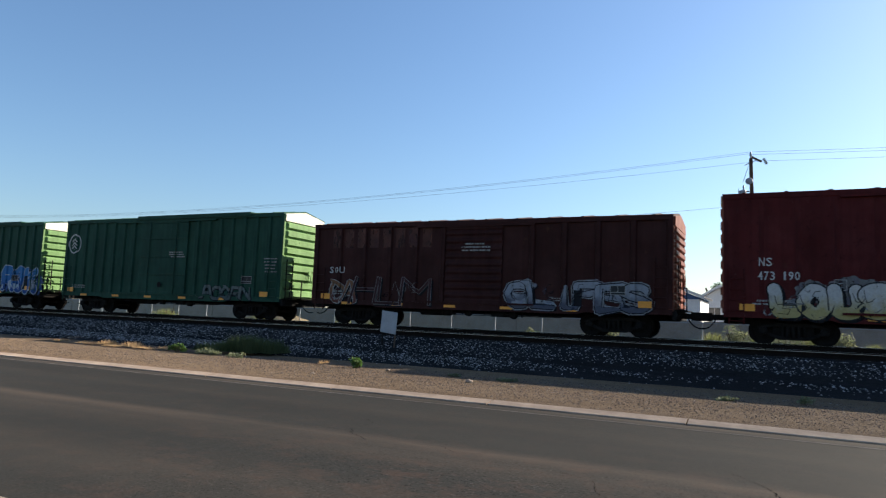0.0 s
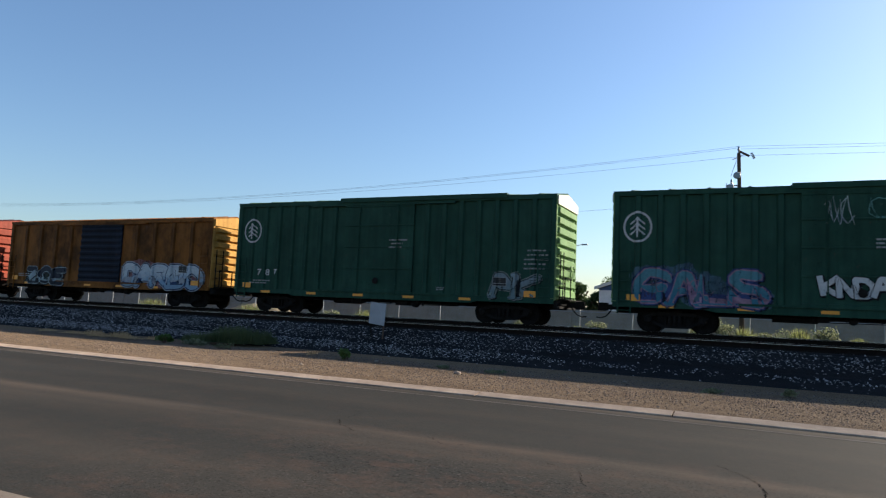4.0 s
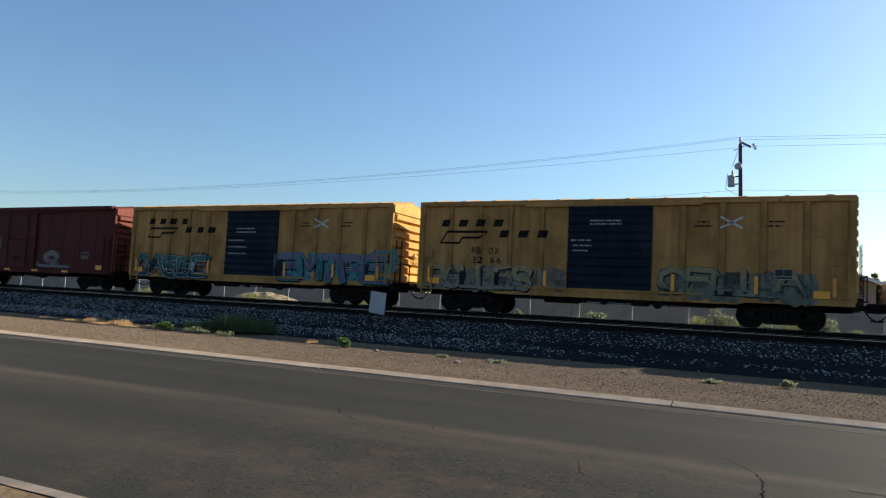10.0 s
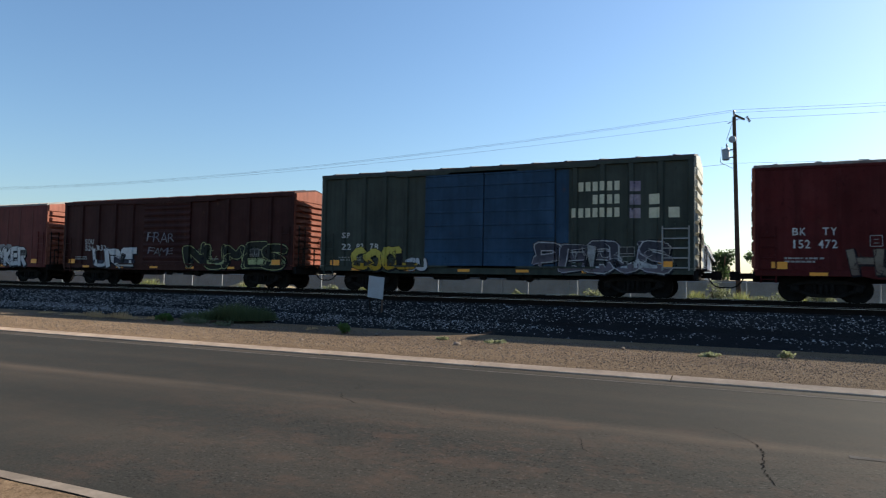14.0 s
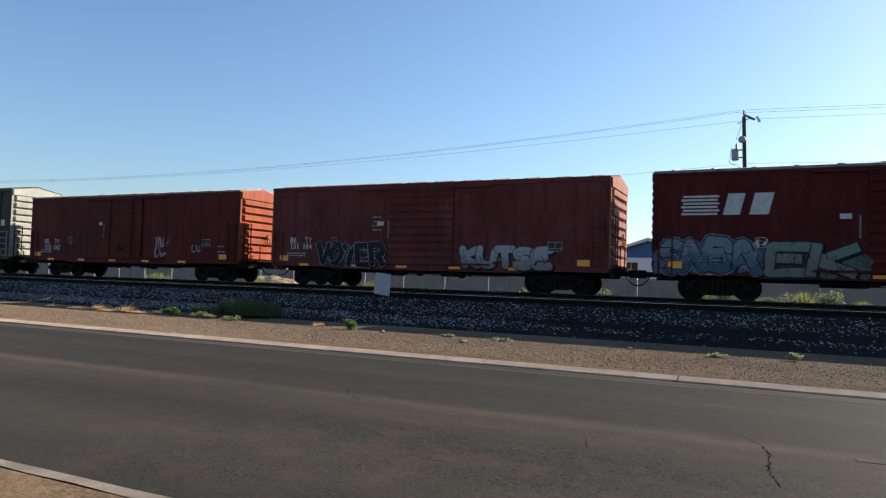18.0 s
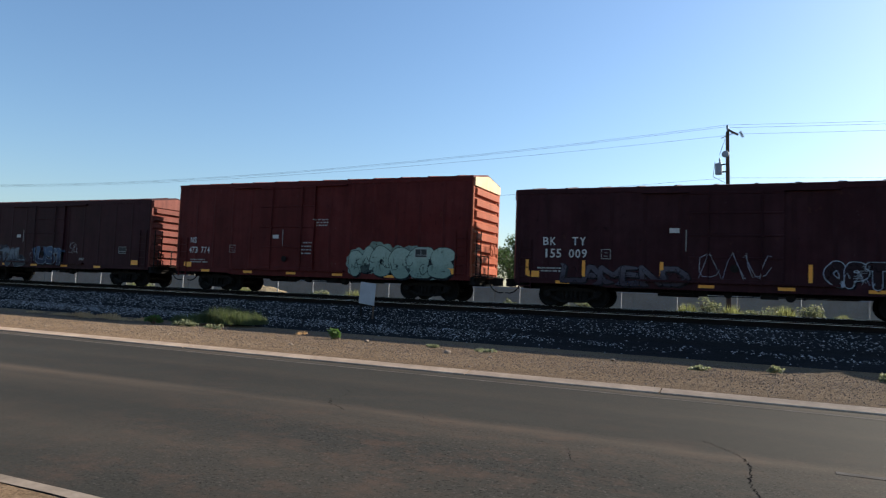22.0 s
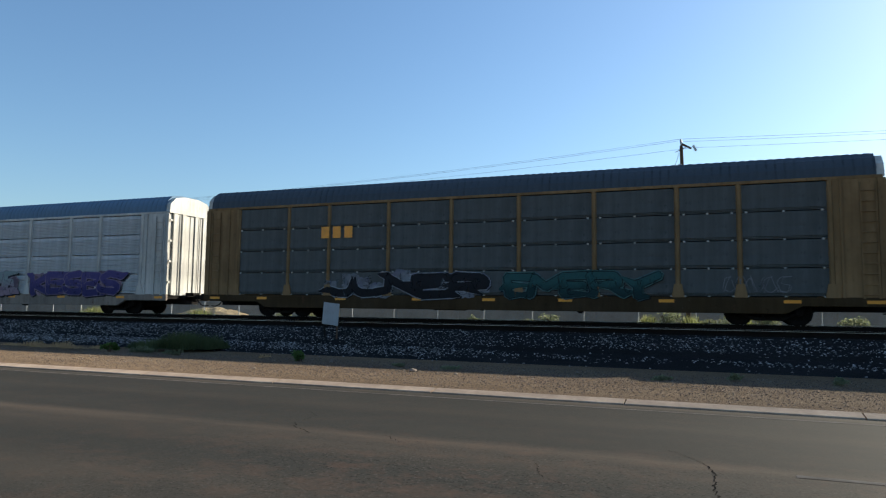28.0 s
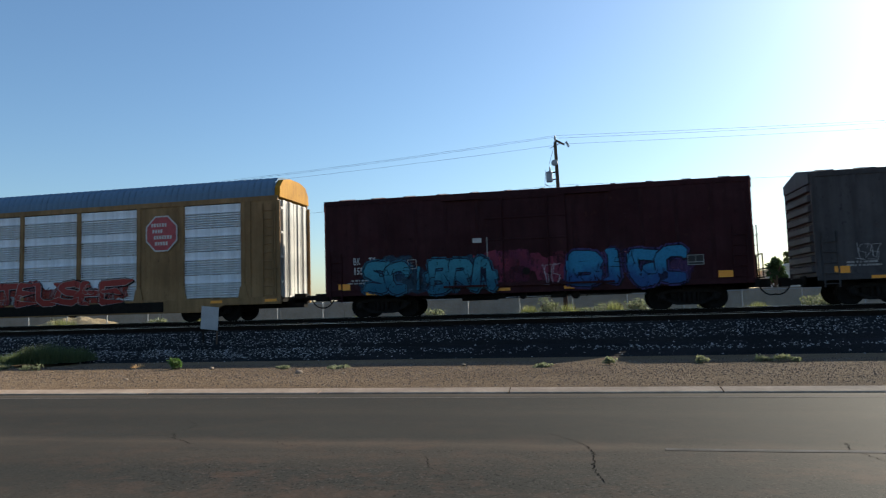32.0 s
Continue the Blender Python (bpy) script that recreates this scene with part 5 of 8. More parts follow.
# ---- the train, car by car, in its order on the track ----
C, F = 4.54, 5.19
c = {}
green = dict(style="post", posts=20, door=(0.0, 3.45, "plug"), ends=9, hood=(-2.0, 5.9))
c[0] = boxcar(-353.1, F, GREEN, "tall green boxcar with blue spray paint", **green)
c[1] = boxcar(-335.05, F, GREEN, "tall green boxcar with a round white tree mark", **green)
c[2] = boxcar(-317.33, C, BROWN, "rusty brown boxcar with pale spray paint along the sill", posts=12, door=(0.1, 2.5, "corr"), ends=11)
c[3] = boxcar(-299.85, F, RED, "tall mineral red boxcar with white graffiti", style="smooth", posts=14, door=(-1.2, 3.0, "flush"), ends=8)
c[4] = boxcar(-281.85, 4.66, DARKRED, "dark red boxcar with large white lettered graffiti", style="smooth", posts=12, door=(0.2, 3.0, "corr"), marks="tall", ends=6)
c[5] = boxcar(-264.15, C, YOCHRE, "ochre boxcar with a dark door and pale graffiti", posts=12, door=(-0.1, 3.2, "corr"), door_paint=NAVY, ends=8, post_paint=OCHREPOST)
c[6] = boxcar(-246.7, F, GREEN, "tall green boxcar with a round white tree mark", **green)
c[7] = boxcar(-228.67, F, GREEN, "tall green boxcar with pale and blue graffiti", **green)
c[8] = boxcar(-210.65, F, GREEN, "tall green boxcar with dark blue and tan graffiti", **green)
c[9] = boxcar(-193.2, C, RED2, "oxide red boxcar with white and blue graffiti", style="smooth", posts=12, door=(-0.6, 2.8, "flush"), ends=5)
c[10] = boxcar(-176.2, C, OCHRE, "ochre boxcar with a navy blue door", posts=12, door=(0.25, 3.25, "corr"), door_paint=NAVY, marks="tall", ends=8, post_paint=OCHREPOST)
c[11] = boxcar(-159.35, C, RED, "dark red boxcar with a grey smeared patch", style="smooth", posts=12, door=(0.0, 3.1, "flush"), ends=9, hood=(-5.2, 7.8))
c[12] = boxcar(-142.15, C, YELLOW, "yellow boxcar with a navy blue door and teal graffiti", posts=12, door=(0.2, 3.1, "corr"), door_paint=NAVY, marks="tall", ends=8)
c[13] = boxcar(-124.95, C, YELLOW, "yellow boxcar with a navy blue door and grey graffiti", posts=12, door=(0.0, 3.1, "corr"), door_paint=NAVY, marks="tall", ends=9)
c[14] = boxcar(-107.57, C, PINK, "faded red boxcar with pale blue graffiti", style="smooth", posts=14, door=(-0.6, 3.0, "flush"), ends=9, roof_paint=M_ROOFGALV)
c[15] = boxcar(-89.93, C, PINK, "faded red boxcar with teal and white graffiti", style="smooth", posts=14, door=(0.0, 3.0, "flush"), ends=9, roof_paint=M_ROOFGALV)
c[16] = boxcar(-72.58, C, BROWN, "rusty brown boxcar with yellow outlined graffiti", posts=12, door=(-0.1, 3.2, "corr"), ends=11)
gw = dict(style="post", posts=15, door=[(-1.38, 2.6, "batten"), (1.42, 2.9, "batten")], door_paint=GWBLUE, ends=9, roof_paint=SLATE)
c[17] = boxcar(-55.2, F, GWGREEN, "tall olive green boxcar with blue double doors", **gw)
c[18] = boxcar(-37.45, 4.66, RED, "dark red boxcar with tan graffiti", style="smooth", posts=13, door=(0.2, 3.0, "flush"), ends=6, roof_paint=M_ROOFGALV)
c[19] = boxcar(-19.6, F, GWGREEN, "tall olive green boxcar with blue double doors and orange graffiti", **gw)
c[20] = boxcar(-1.75, C, RED2, "oxide red boxcar with a few small doodles", style="smooth", posts=13, door=(-0.2, 3.0, "flush"), ends=8, roof_paint=M_ROOFGALV)
c[21] = boxcar(16.12, C, PINK, "faded red boxcar with black and white graffiti", style="smooth", posts=13, door=(0.0, 3.0, "corr"), ends=8)
c[22] = boxcar(33.5, 4.63, RED, "dark red boxcar with white outlined graffiti", style="smooth", posts=13, door=(0.2, 2.9, "corr"), end_paint=BROWN, ends=11, roof_paint=M_ROOFGALV)
c[23] = boxcar(50.42, C, YOCHRE, "weathered ochre boxcar with a navy blue door", posts=12, door=(0.25, 3.2, "corr"), door_paint=NAVY, marks="tall", ends=10, roof_paint=M_ROOFGALV, post_paint=OCHREPOST)
c[24] = boxcar(67.92, C, MAROON, "dark maroon boxcar with blue white graffiti", style="smooth", posts=13, door=(0.0, 3.0, "flush"), ends=8)
c[25] = boxcar(85.68, F, RED2, "tall oxide red boxcar with mint green graffiti", style="smooth", posts=14, door=(-1.2, 3.0, "flush"), ends=8)
c[26] = boxcar(103.38, C, MAROON, "dark maroon boxcar with white outlined graffiti", style="smooth", posts=13, door=(0.0, 3.0, "flush"), marks="both", ends=7)
c[27] = boxcar(120.66, C, RED, "dark red boxcar with yellow green graffiti", style="smooth", posts=13, door=(0.1, 2.9, "corr"), ends=11)
# closed door painted maroon to stand for the shade inside an open doorway
c[28] = boxcar(137.95, C, RUST, "rust brown boxcar with doorway shade painted as a dark door", posts=13, door=(0.1, 3.6, "corr"), door_paint=MAROON, ends=7)
c[29] = boxcar(155.38, 4.68, MAROON, "dark maroon boxcar with mint green outlined graffiti", style="smooth", posts=13, door=(0.0, 3.0, "flush"), ends=9)
c[30] = autorack(172.2, RACKGREY, PANELPALE, ROOFSTEEL, RACKGREY, RACKGREY, "pale grey automobile carrier with sprayed graffiti", {}, (9, 0.8, 0.02, 0.02), SILLGREY)
c[31] = autorack(201.75, RACKTAN, PANELDARK, ROOFSLATE, RACKTAN, RACKGREY, "automobile carrier with tan posts and dark screens", {}, (2, 0.1, 0.0, 0.012), SILLBROWN, 0.10)
c[32] = autorack(230.1, RACKYEL, PANELSIL, ROOFBLUE, RACKYEL, RACKGREY, "automobile carrier with yellow posts and silver screens", {1: True}, (7, 0.92), SILLYEL)
c[33] = autorack(258.95, RACKTAN, PANELLIGHT, ROOFSTEEL, RACKGREY, RACKYEL, "tan automobile carrier with silver screens and red octagons", {1: False, 7: False}, (6, 0.62, 0.11, 0.012), rise=0.10)
c[34] = boxcar(288.18, 4.68, MAROON, "dark maroon boxcar with blue and pink graffiti", style="smooth", posts=13, door=(0.0, 3.0, "flush"), ends=7)
c[35] = boxcar(306.0, 4.68, SLATE, "dark slate grey boxcar with worn graffiti", style="smooth", posts=13, door=(0.0, 3.0, "corr"), ends=9)
piece(*c[0], "ROK", 4.39, 7.75, 0.87, 2.55, (0.02, 0.08, 0.30), (0.05, 0.22, 0.50), (0.50, 0.58, 0.62), "bubble", 0.14, cloud=(0.04, 0.09, 0.22), seed=10)
piece(*c[1], "ACORN", 2.97, 6.10, 0.87, 1.60, (0.09, 0.12, 0.12), (0.16, 0.19, 0.18), (0.02, 0.035, 0.03), "wild", 0.11, seed=11)
bars(*c[1], 6.79, 2.27, 0.96, 0.78, 5, seed=12)
bars(*c[1], 0.52, 3.00, 1.14, 0.35, 3, seed=13)
piece(*c[2], "OA", -6.98, -5.60, 0.88, 1.95, (0.16, 0.055, 0.04), (0.24, 0.12, 0.06), (0.42, 0.40, 0.38), "wild", 0.08, seed=14)
piece(*c[2], "HLM", -5.70, -1.90, 0.87, 2.10, (0.05, 0.016, 0.016), (0.06, 0.02, 0.02), (0.24, 0.22, 0.21), "block", 0.05, seed=15, edge=0.018)
piece(*c[2], "GLIFES", 1.64, 7.10, 0.87, 2.00, (0.10, 0.11, 0.15), (0.34, 0.37, 0.42), (0.02, 0.02, 0.03), "wild", 0.12, halo=(0.40, 0.42, 0.44), seed=16)
block_word(*c[2], -6.93, -1.66, 3.40, 4.25, 8, (0.085, 0.034, 0.026))
lettering(*c[2], 'SOU', -7.08, 2.26, 0.29, wide=0.88)
bars(*c[2], -0.42, 3.21, 1.33, 0.40, 3, seed=19)
lettering(*c[3], 'NS', -6.80, 2.62, 0.29, wide=0.45)
lettering(*c[3], '473 190', -6.83, 2.15, 0.29, wide=1.30)
piece(*c[3], "LOUS", -6.43, -2.96, 0.87, 2.10, (0.50, 0.42, 0.18), (0.60, 0.60, 0.58), (0.03, 0.03, 0.03), "bubble", 0.15, cloud=(0.20, 0.20, 0.20), seed=22)
piece(*c[3], "CA", -3.3, -2.1, 0.87, 1.55, (0.03, 0.14, 0.34), (0.05, 0.20, 0.42), (0.02, 0.03, 0.06), "wild", 0.12, seed=221)
piece(*c[3], "EYAFIT", 1.34, 7.63, 0.87, 2.35, (0.36, 0.36, 0.34), (0.52, 0.52, 0.50), (0.035, 0.035, 0.035), "block", 0.10, halo=(0.36, 0.36, 0.35), cloud=(0.14, 0.13, 0.12), seed=23)
bars(*c[3], -0.67, 2.40, 1.70, 0.24, 2, seed=24)
bars(*c[3], -2.25, 2.40, 0.48, 0.86, 3, seed=25)
smear(*c[4], -6.2, -4.6, 0.87, 1.7, (0.30, 0.24, 0.15), 440)
smear(*c[4], 2.3, 5.6, 0.87, 1.65, (0.30, 0.24, 0.15), 441)
piece(*c[4], "RATKID", -4.82, 2.90, 0.87, 2.37, (0.60, 0.62, 0.66), (0.74, 0.75, 0.76), (0.015, 0.02, 0.05), "block", 0.15, halo=(0.62, 0.62, 0.60), cloud=(0.42, 0.36, 0.24), seed=26, edge=0.062)
block_word(*c[4], -7.02, -5.30, 2.20, 2.78, 3, (0.09, 0.036, 0.028))
bars(*c[4], -1.15, 2.86, 0.58, 0.42, 3, seed=28)
piece(*c[5], "ZOE", -6.14, -2.96, 0.87, 1.90, (0.015, 0.02, 0.03), (0.03, 0.04, 0.06), (0.36, 0.46, 0.46), "bubble", 0.13, cloud=(0.05, 0.07, 0.06), seed=29)
piece(*c[5], "CARBO", 1.68, 7.29, 0.87, 2.18, (0.24, 0.38, 0.50), (0.58, 0.66, 0.70), (0.03, 0.06, 0.14), "bubble", 0.14, halo=(0.46, 0.50, 0.52), cloud=(0.26, 0.12, 0.12), seed=30, shine=(0.7, 0.7, 0.7))
piece(*c[6], "AK", 5.34, 7.20, 1.01, 2.04, (0.16, 0.24, 0.26), (0.26, 0.32, 0.34), (0.03, 0.05, 0.05), "wild", 0.12, halo=(0.3, 0.34, 0.3), seed=31)
bars(*c[6], 0.58, 3.00, 0.89, 0.47, 3, seed=32)
bars(*c[6], 6.64, 2.18, 1.11, 0.89, 5, seed=33)
lettering(*c[6], '787', -6.76, 1.69, 0.30, wide=1.48)
piece(*c[7], "GALS", -7.06, -2.80, 0.99, 2.31, (0.05, 0.20, 0.28), (0.10, 0.28, 0.32), (0.42, 0.24, 0.30), "wild", 0.12, halo=(0.05, 0.08, 0.22), cloud=(0.07, 0.13, 0.16), seed=35)
piece(*c[7], "KNDAUB", -1.18, 1.78, 1.38, 2.13, (0.62, 0.63, 0.62), (0.70, 0.70, 0.68), (0.015, 0.015, 0.015), "block", 0.13, seed=36)
piece(*c[7], "AROESA", 2.00, 6.34, 0.91, 2.04, (0.20, 0.26, 0.36), (0.34, 0.44, 0.54), (0.04, 0.06, 0.18), "wild", 0.12, halo=(0.40, 0.36, 0.22), cloud=(0.16, 0.18, 0.20), seed=37)
tag(*c[7], -0.99, -0.21, 3.81, 4.73, (0.55, 0.65, 0.62), 38)
tag(*c[7], 0.22, 1.66, 3.94, 4.69, (0.2, 0.5, 0.45), 39)
bars(*c[7], 6.57, 2.44, 1.18, 0.61, 6, seed=40)
bars(*c[7], 0.38, 3.03, 0.95, 0.38, 3, seed=41)
piece(*c[8], "FART", -5.81, -1.15, 0.87, 2.26, (0.02, 0.06, 0.16), (0.008, 0.014, 0.04), (0.56, 0.60, 0.66), "block", 0.14, cloud=(0.26, 0.10, 0.18), seed=42, shine=(0.2, 0.34, 0.5))
piece(*c[8], "PALCE", 2.05, 6.89, 0.88, 2.09, (0.34, 0.22, 0.11), (0.28, 0.23, 0.18), (0.24, 0.26, 0.34), "bubble", 0.14, halo=(0.02, 0.035, 0.09), seed=43, edge=0.028)
bars(*c[8], 0.42, 3.02, 1.03, 0.32, 3, seed=44)
bars(*c[8], 6.47, 2.32, 1.24, 0.81, 6, seed=45)
lettering(*c[8], '18', -6.89, 2.16, 0.27, wide=0.42)
lettering(*c[8], '18 74', -6.85, 1.76, 0.27, wide=1.22)
piece(*c[9], "ULS", -3.97, -1.68, 0.87, 2.00, (0.03, 0.012, 0.018), (0.05, 0.02, 0.025), (0.42, 0.42, 0.42), "bubble", 0.12, cloud=(0.05, 0.02, 0.03), seed=48, edge=0.025)
piece(*c[9], "A25", -1.37, 1.50, 0.93, 2.12, (0.07, 0.14, 0.22), (0.26, 0.31, 0.36), (0.015, 0.02, 0.04), "wild", 0.14, halo=(0.30, 0.33, 0.36), cloud=(0.08, 0.09, 0.13), seed=49)
piece(*c[9], "OUOQ", 1.65, 5.36, 0.87, 2.39, (0.018, 0.075, 0.15), (0.035, 0.17, 0.27), (0.012, 0.025, 0.06), "bubble", 0.17, cloud=(0.035, 0.09, 0.15), seed=50)
tag(*c[9], 5.3, 6.6, 0.95, 2.35, (0.34, 0.38, 0.42), 500)
tag(*c[9], -4.5, -1.8, 1.0, 2.2, (0.34, 0.33, 0.34), 501)
lettering(*c[9], 'IA  NR', -5.82, 2.20, 0.27, wide=1.15)
lettering(*c[9], '214 975', -5.85, 1.84, 0.27, wide=1.26)
piece(*c[10], "AL", 3.77, 5.97, 1.22, 2.30, (0.10, 0.095, 0.08), (0.14, 0.13, 0.10), (0.08, 0.06, 0.04), "wild", 0.12, seed=54)
bars(*c[10], -0.50, 3.38, 1.26, 0.29, 2, seed=55)
bars(*c[10], -1.04, 1.74, 0.70, 0.78, 3, seed=56)
lettering(*c[11], 'BK  TY', -7.06, 2.30, 0.31, wide=1.50)
lettering(*c[11], '151 418', -6.99, 1.85, 0.28, wide=1.49)
piece(*c[11], "O", 2.50, 3.60, 1.20, 2.10, (0.17, 0.14, 0.13), (0.22, 0.19, 0.18), (0.10, 0.07, 0.07), "bubble", 0.16, seed=59)
piece(*c[11], "LL", 1.94, 4.36, 1.12, 1.45, (0.20, 0.20, 0.19), (0.22, 0.21, 0.21), (0.13, 0.10, 0.10), "bubble", 0.2, seed=591)
bars(*c[11], -6.94, 0.94, 1.72, 0.51, 3, seed=60)
piece(*c[12], "OASEE", -7.37, -2.58, 0.87, 2.04, (0.02, 0.06, 0.06), (0.06, 0.16, 0.15), (0.38, 0.44, 0.42), "wild", 0.13, halo=(0.02, 0.03, 0.03), cloud=(0.26, 0.10, 0.06), seed=61)
piece(*c[12], "EMTRE", 1.90, 7.75, 0.95, 2.29, (0.13, 0.11, 0.20), (0.20, 0.18, 0.28), (0.06, 0.26, 0.27), "block", 0.11, cloud=(0.09, 0.26, 0.27), seed=62)
rail_logo(*c[12], -6.77, -1.80, 3.15, 3.95)
bars(*c[12], -0.69, 3.16, 1.39, 0.33, 2, seed=64)
bars(*c[12], -1.15, 2.12, 1.23, 0.96, 3, seed=65)
smear(*c[13], -7.53, -1.61, 0.80, 1.95, (0.27, 0.25, 0.19), 413)
piece(*c[13], "ROLLES", -7.40, -3.00, 0.95, 1.95, (0.27, 0.245, 0.17), (0.38, 0.30, 0.15), (0.15, 0.15, 0.14), "wild", 0.12, seed=66, edge=0.016)
smear(*c[13], 1.75, 6.90, 0.80, 2.00, (0.22, 0.23, 0.18), 414)
piece(*c[13], "OELLA", 1.90, 6.40, 1.05, 2.00, (0.20, 0.21, 0.16), (0.33, 0.28, 0.15), (0.10, 0.12, 0.12), "wild", 0.11, seed=67, edge=0.016)
rail_logo(*c[13], -6.96, -2.02, 3.03, 3.83)
lettering(*c[13], 'RB OX', -5.56, 2.36, 0.27, M_DARKLETTER, wide=1.22)
lettering(*c[13], '32 66', -5.53, 1.98, 0.27, M_DARKLETTER, wide=1.32)
bars(*c[13], -0.72, 3.53, 1.32, 0.25, 2, seed=71)
bars(*c[13], -1.43, 2.52, 0.86, 0.58, 3, seed=72)
lettering(*c[14], 'BK  TY', -6.55, 2.21, 0.24, wide=0.97)
lettering(*c[14], '154 050', -6.51, 1.81, 0.26, wide=0.97)
hand_words(*c[14], 'SHRUF', -6.95, -6.0, 3.31, 3.71, (0.42, 0.42, 0.42), 75)
hand_words(*c[14], 'HES', -6.9, -6.3, 2.94, 3.26, (0.42, 0.42, 0.42), 75)
hand_words(*c[14], 'BOBBY', -6.9, -6.1, 2.58, 2.86, (0.42, 0.42, 0.42), 75)
piece(*c[14], "ADLEA", -7.34, -2.95, 0.87, 1.99, (0.03, 0.02, 0.025), (0.06, 0.035, 0.04), (0.46, 0.46, 0.45), "wild", 0.12, seed=76)
piece(*c[14], "ALFC", -2.40, 1.76, 0.95, 1.99, (0.012, 0.01, 0.012), (0.03, 0.02, 0.02), (0.34, 0.33, 0.32), "block", 0.15, seed=77, edge=0.025)
piece(*c[14], "SHEU", 1.98, 5.53, 0.92, 2.25, (0.40, 0.46, 0.52), (0.12, 0.24, 0.44), (0.03, 0.07, 0.20), "bubble", 0.15, halo=(0.46, 0.46, 0.46), seed=78)
tag(*c[14], 6.96, 7.72, 2.93, 3.24, (0.5, 0.5, 0.5), 79)
lettering(*c[15], 'BK  TY', -6.64, 2.08, 0.26, wide=0.95)
lettering(*c[15], '153 653', -6.76, 1.60, 0.29, wide=1.24)
piece(*c[15], "AOE", -5.25, -2.04, 0.87, 2.38, (0.025, 0.12, 0.15), (0.05, 0.24, 0.27), (0.02, 0.035, 0.04), "bubble", 0.14, halo=(0.22, 0.30, 0.30), seed=82)
piece(*c[15], "RELME", -1.43, 2.36, 0.93, 2.18, (0.010, 0.008, 0.010), (0.025, 0.018, 0.02), (0.42, 0.42, 0.40), "wild", 0.12, seed=83, edge=0.025)
piece(*c[15], "JOMKER", 2.39, 6.18, 0.87, 2.04, (0.58, 0.60, 0.62), (0.72, 0.72, 0.70), (0.04, 0.05, 0.07), "block", 0.12, cloud=(0.34, 0.35, 0.36), seed=84)
lettering(*c[16], 'SOU', -6.28, 2.14, 0.29, wide=0.75)
lettering(*c[16], '526 332', -6.24, 1.79, 0.29, wide=1.68)
piece(*c[16], "URE", -5.45, -2.38, 0.87, 1.94, (0.60, 0.61, 0.61), (0.70, 0.70, 0.70), (0.05, 0.05, 0.07), "block", 0.17, seed=87)
piece(*c[16], "NUMES", 1.35, 7.48, 0.87, 2.15, (0.012, 0.014, 0.01), (0.02, 0.022, 0.016), (0.46, 0.48, 0.22), "bubble", 0.13, halo=(0.03, 0.03, 0.02), seed=89, edge=0.028)
hand_words(*c[16], 'FRAR', -1.43, 0.55, 2.21, 2.71, (0.35, 0.35, 0.37), 88)
hand_words(*c[16], 'FAME', -1.3, 0.5, 1.56, 1.91, (0.35, 0.35, 0.37), 89)
piece(*c[17], "COOL", -6.26, -3.20, 0.87, 1.91, (0.50, 0.30, 0.02), (0.60, 0.50, 0.10), (0.06, 0.05, 0.03), "wild", 0.15, seed=90)
piece(*c[17], "CU", -3.55, -2.6, 0.87, 1.45, (0.60, 0.62, 0.66), (0.60, 0.62, 0.66), (0.06, 0.06, 0.09), "bubble", 0.15, seed=901)
piece(*c[17], "PEBUS", 2.20, 7.11, 0.87, 2.05, (0.16, 0.14, 0.17), (0.055, 0.055, 0.075), (0.56, 0.56, 0.55), "wild", 0.13, halo=(0.05, 0.05, 0.06), seed=91)
side_ladder(c[17][0], 7.3, 0.95, 1.0, 2.6)
side_ladder(c[19][0], 7.3, 0.95, 1.0, 2.6)
lettering(*c[17], 'SP', -6.82, 2.30, 0.25, wide=0.41)
lettering(*c[17], '22 88 78', -6.82, 1.79, 0.27, wide=1.86)
for i in (17, 19):
    plate(*c[i], "door_surround", rect(2.90, 1.10, 0.50, 3.75), GWBLUE, 0.002, "blue painted strip beside the doors")
company_words(*c[17], 3.50, 5.39, 2.86, 4.35)
lettering(*c[18], 'BK  TY', -6.78, 2.21, 0.25, wide=1.33)
lettering(*c[18], '152 472', -6.80, 1.78, 0.28, wide=1.36)
piece(*c[18], "HUUL", -5.07, -2.06, 0.87, 1.82, (0.17, 0.13, 0.10), (0.24, 0.20, 0.15), (0.06, 0.035, 0.035), "block", 0.12, seed=97)
piece(*c[18], "SECT", 1.75, 4.49, 0.93, 2.02, (0.22, 0.16, 0.12), (0.38, 0.31, 0.24), (0.04, 0.02, 0.025), "block", 0.13, cloud=(0.11, 0.06, 0.05), seed=98)
tag(*c[18], -1.20, 0.93, 0.87, 0.93, (0.35, 0.4, 0.5), 99)
piece(*c[19], "KING", -5.72, -2.90, 0.99, 1.80, (0.30, 0.52, 0.62), (0.44, 0.60, 0.66), (0.03, 0.08, 0.18), "block", 0.14, cloud=(0.40, 0.11, 0.02), seed=100)
piece(*c[19], "SKIT", 2.54, 6.40, 0.92, 2.11, (0.52, 0.34, 0.30), (0.60, 0.52, 0.50), (0.10, 0.05, 0.05), "wild", 0.13, halo=(0.30, 0.40, 0.06), cloud=(0.40, 0.20, 0.04), seed=101)
tag(*c[19], -1.6, -0.2, 2.3, 2.55, (0.5, 0.52, 0.54), 401)
tag(*c[19], 0.5, 2.6, 1.7, 2.4, (0.42, 0.46, 0.5), 402)
tag(*c[19], 0.9, 2.3, 2.5, 2.75, (0.5, 0.52, 0.54), 403)
lettering(*c[19], 'SP', -7.03, 2.25, 0.25, wide=0.38)
lettering(*c[19], '22 85 91', -7.07, 1.84, 0.24, wide=1.89)
company_words(*c[19], 3.41, 5.27, 2.83, 4.29)
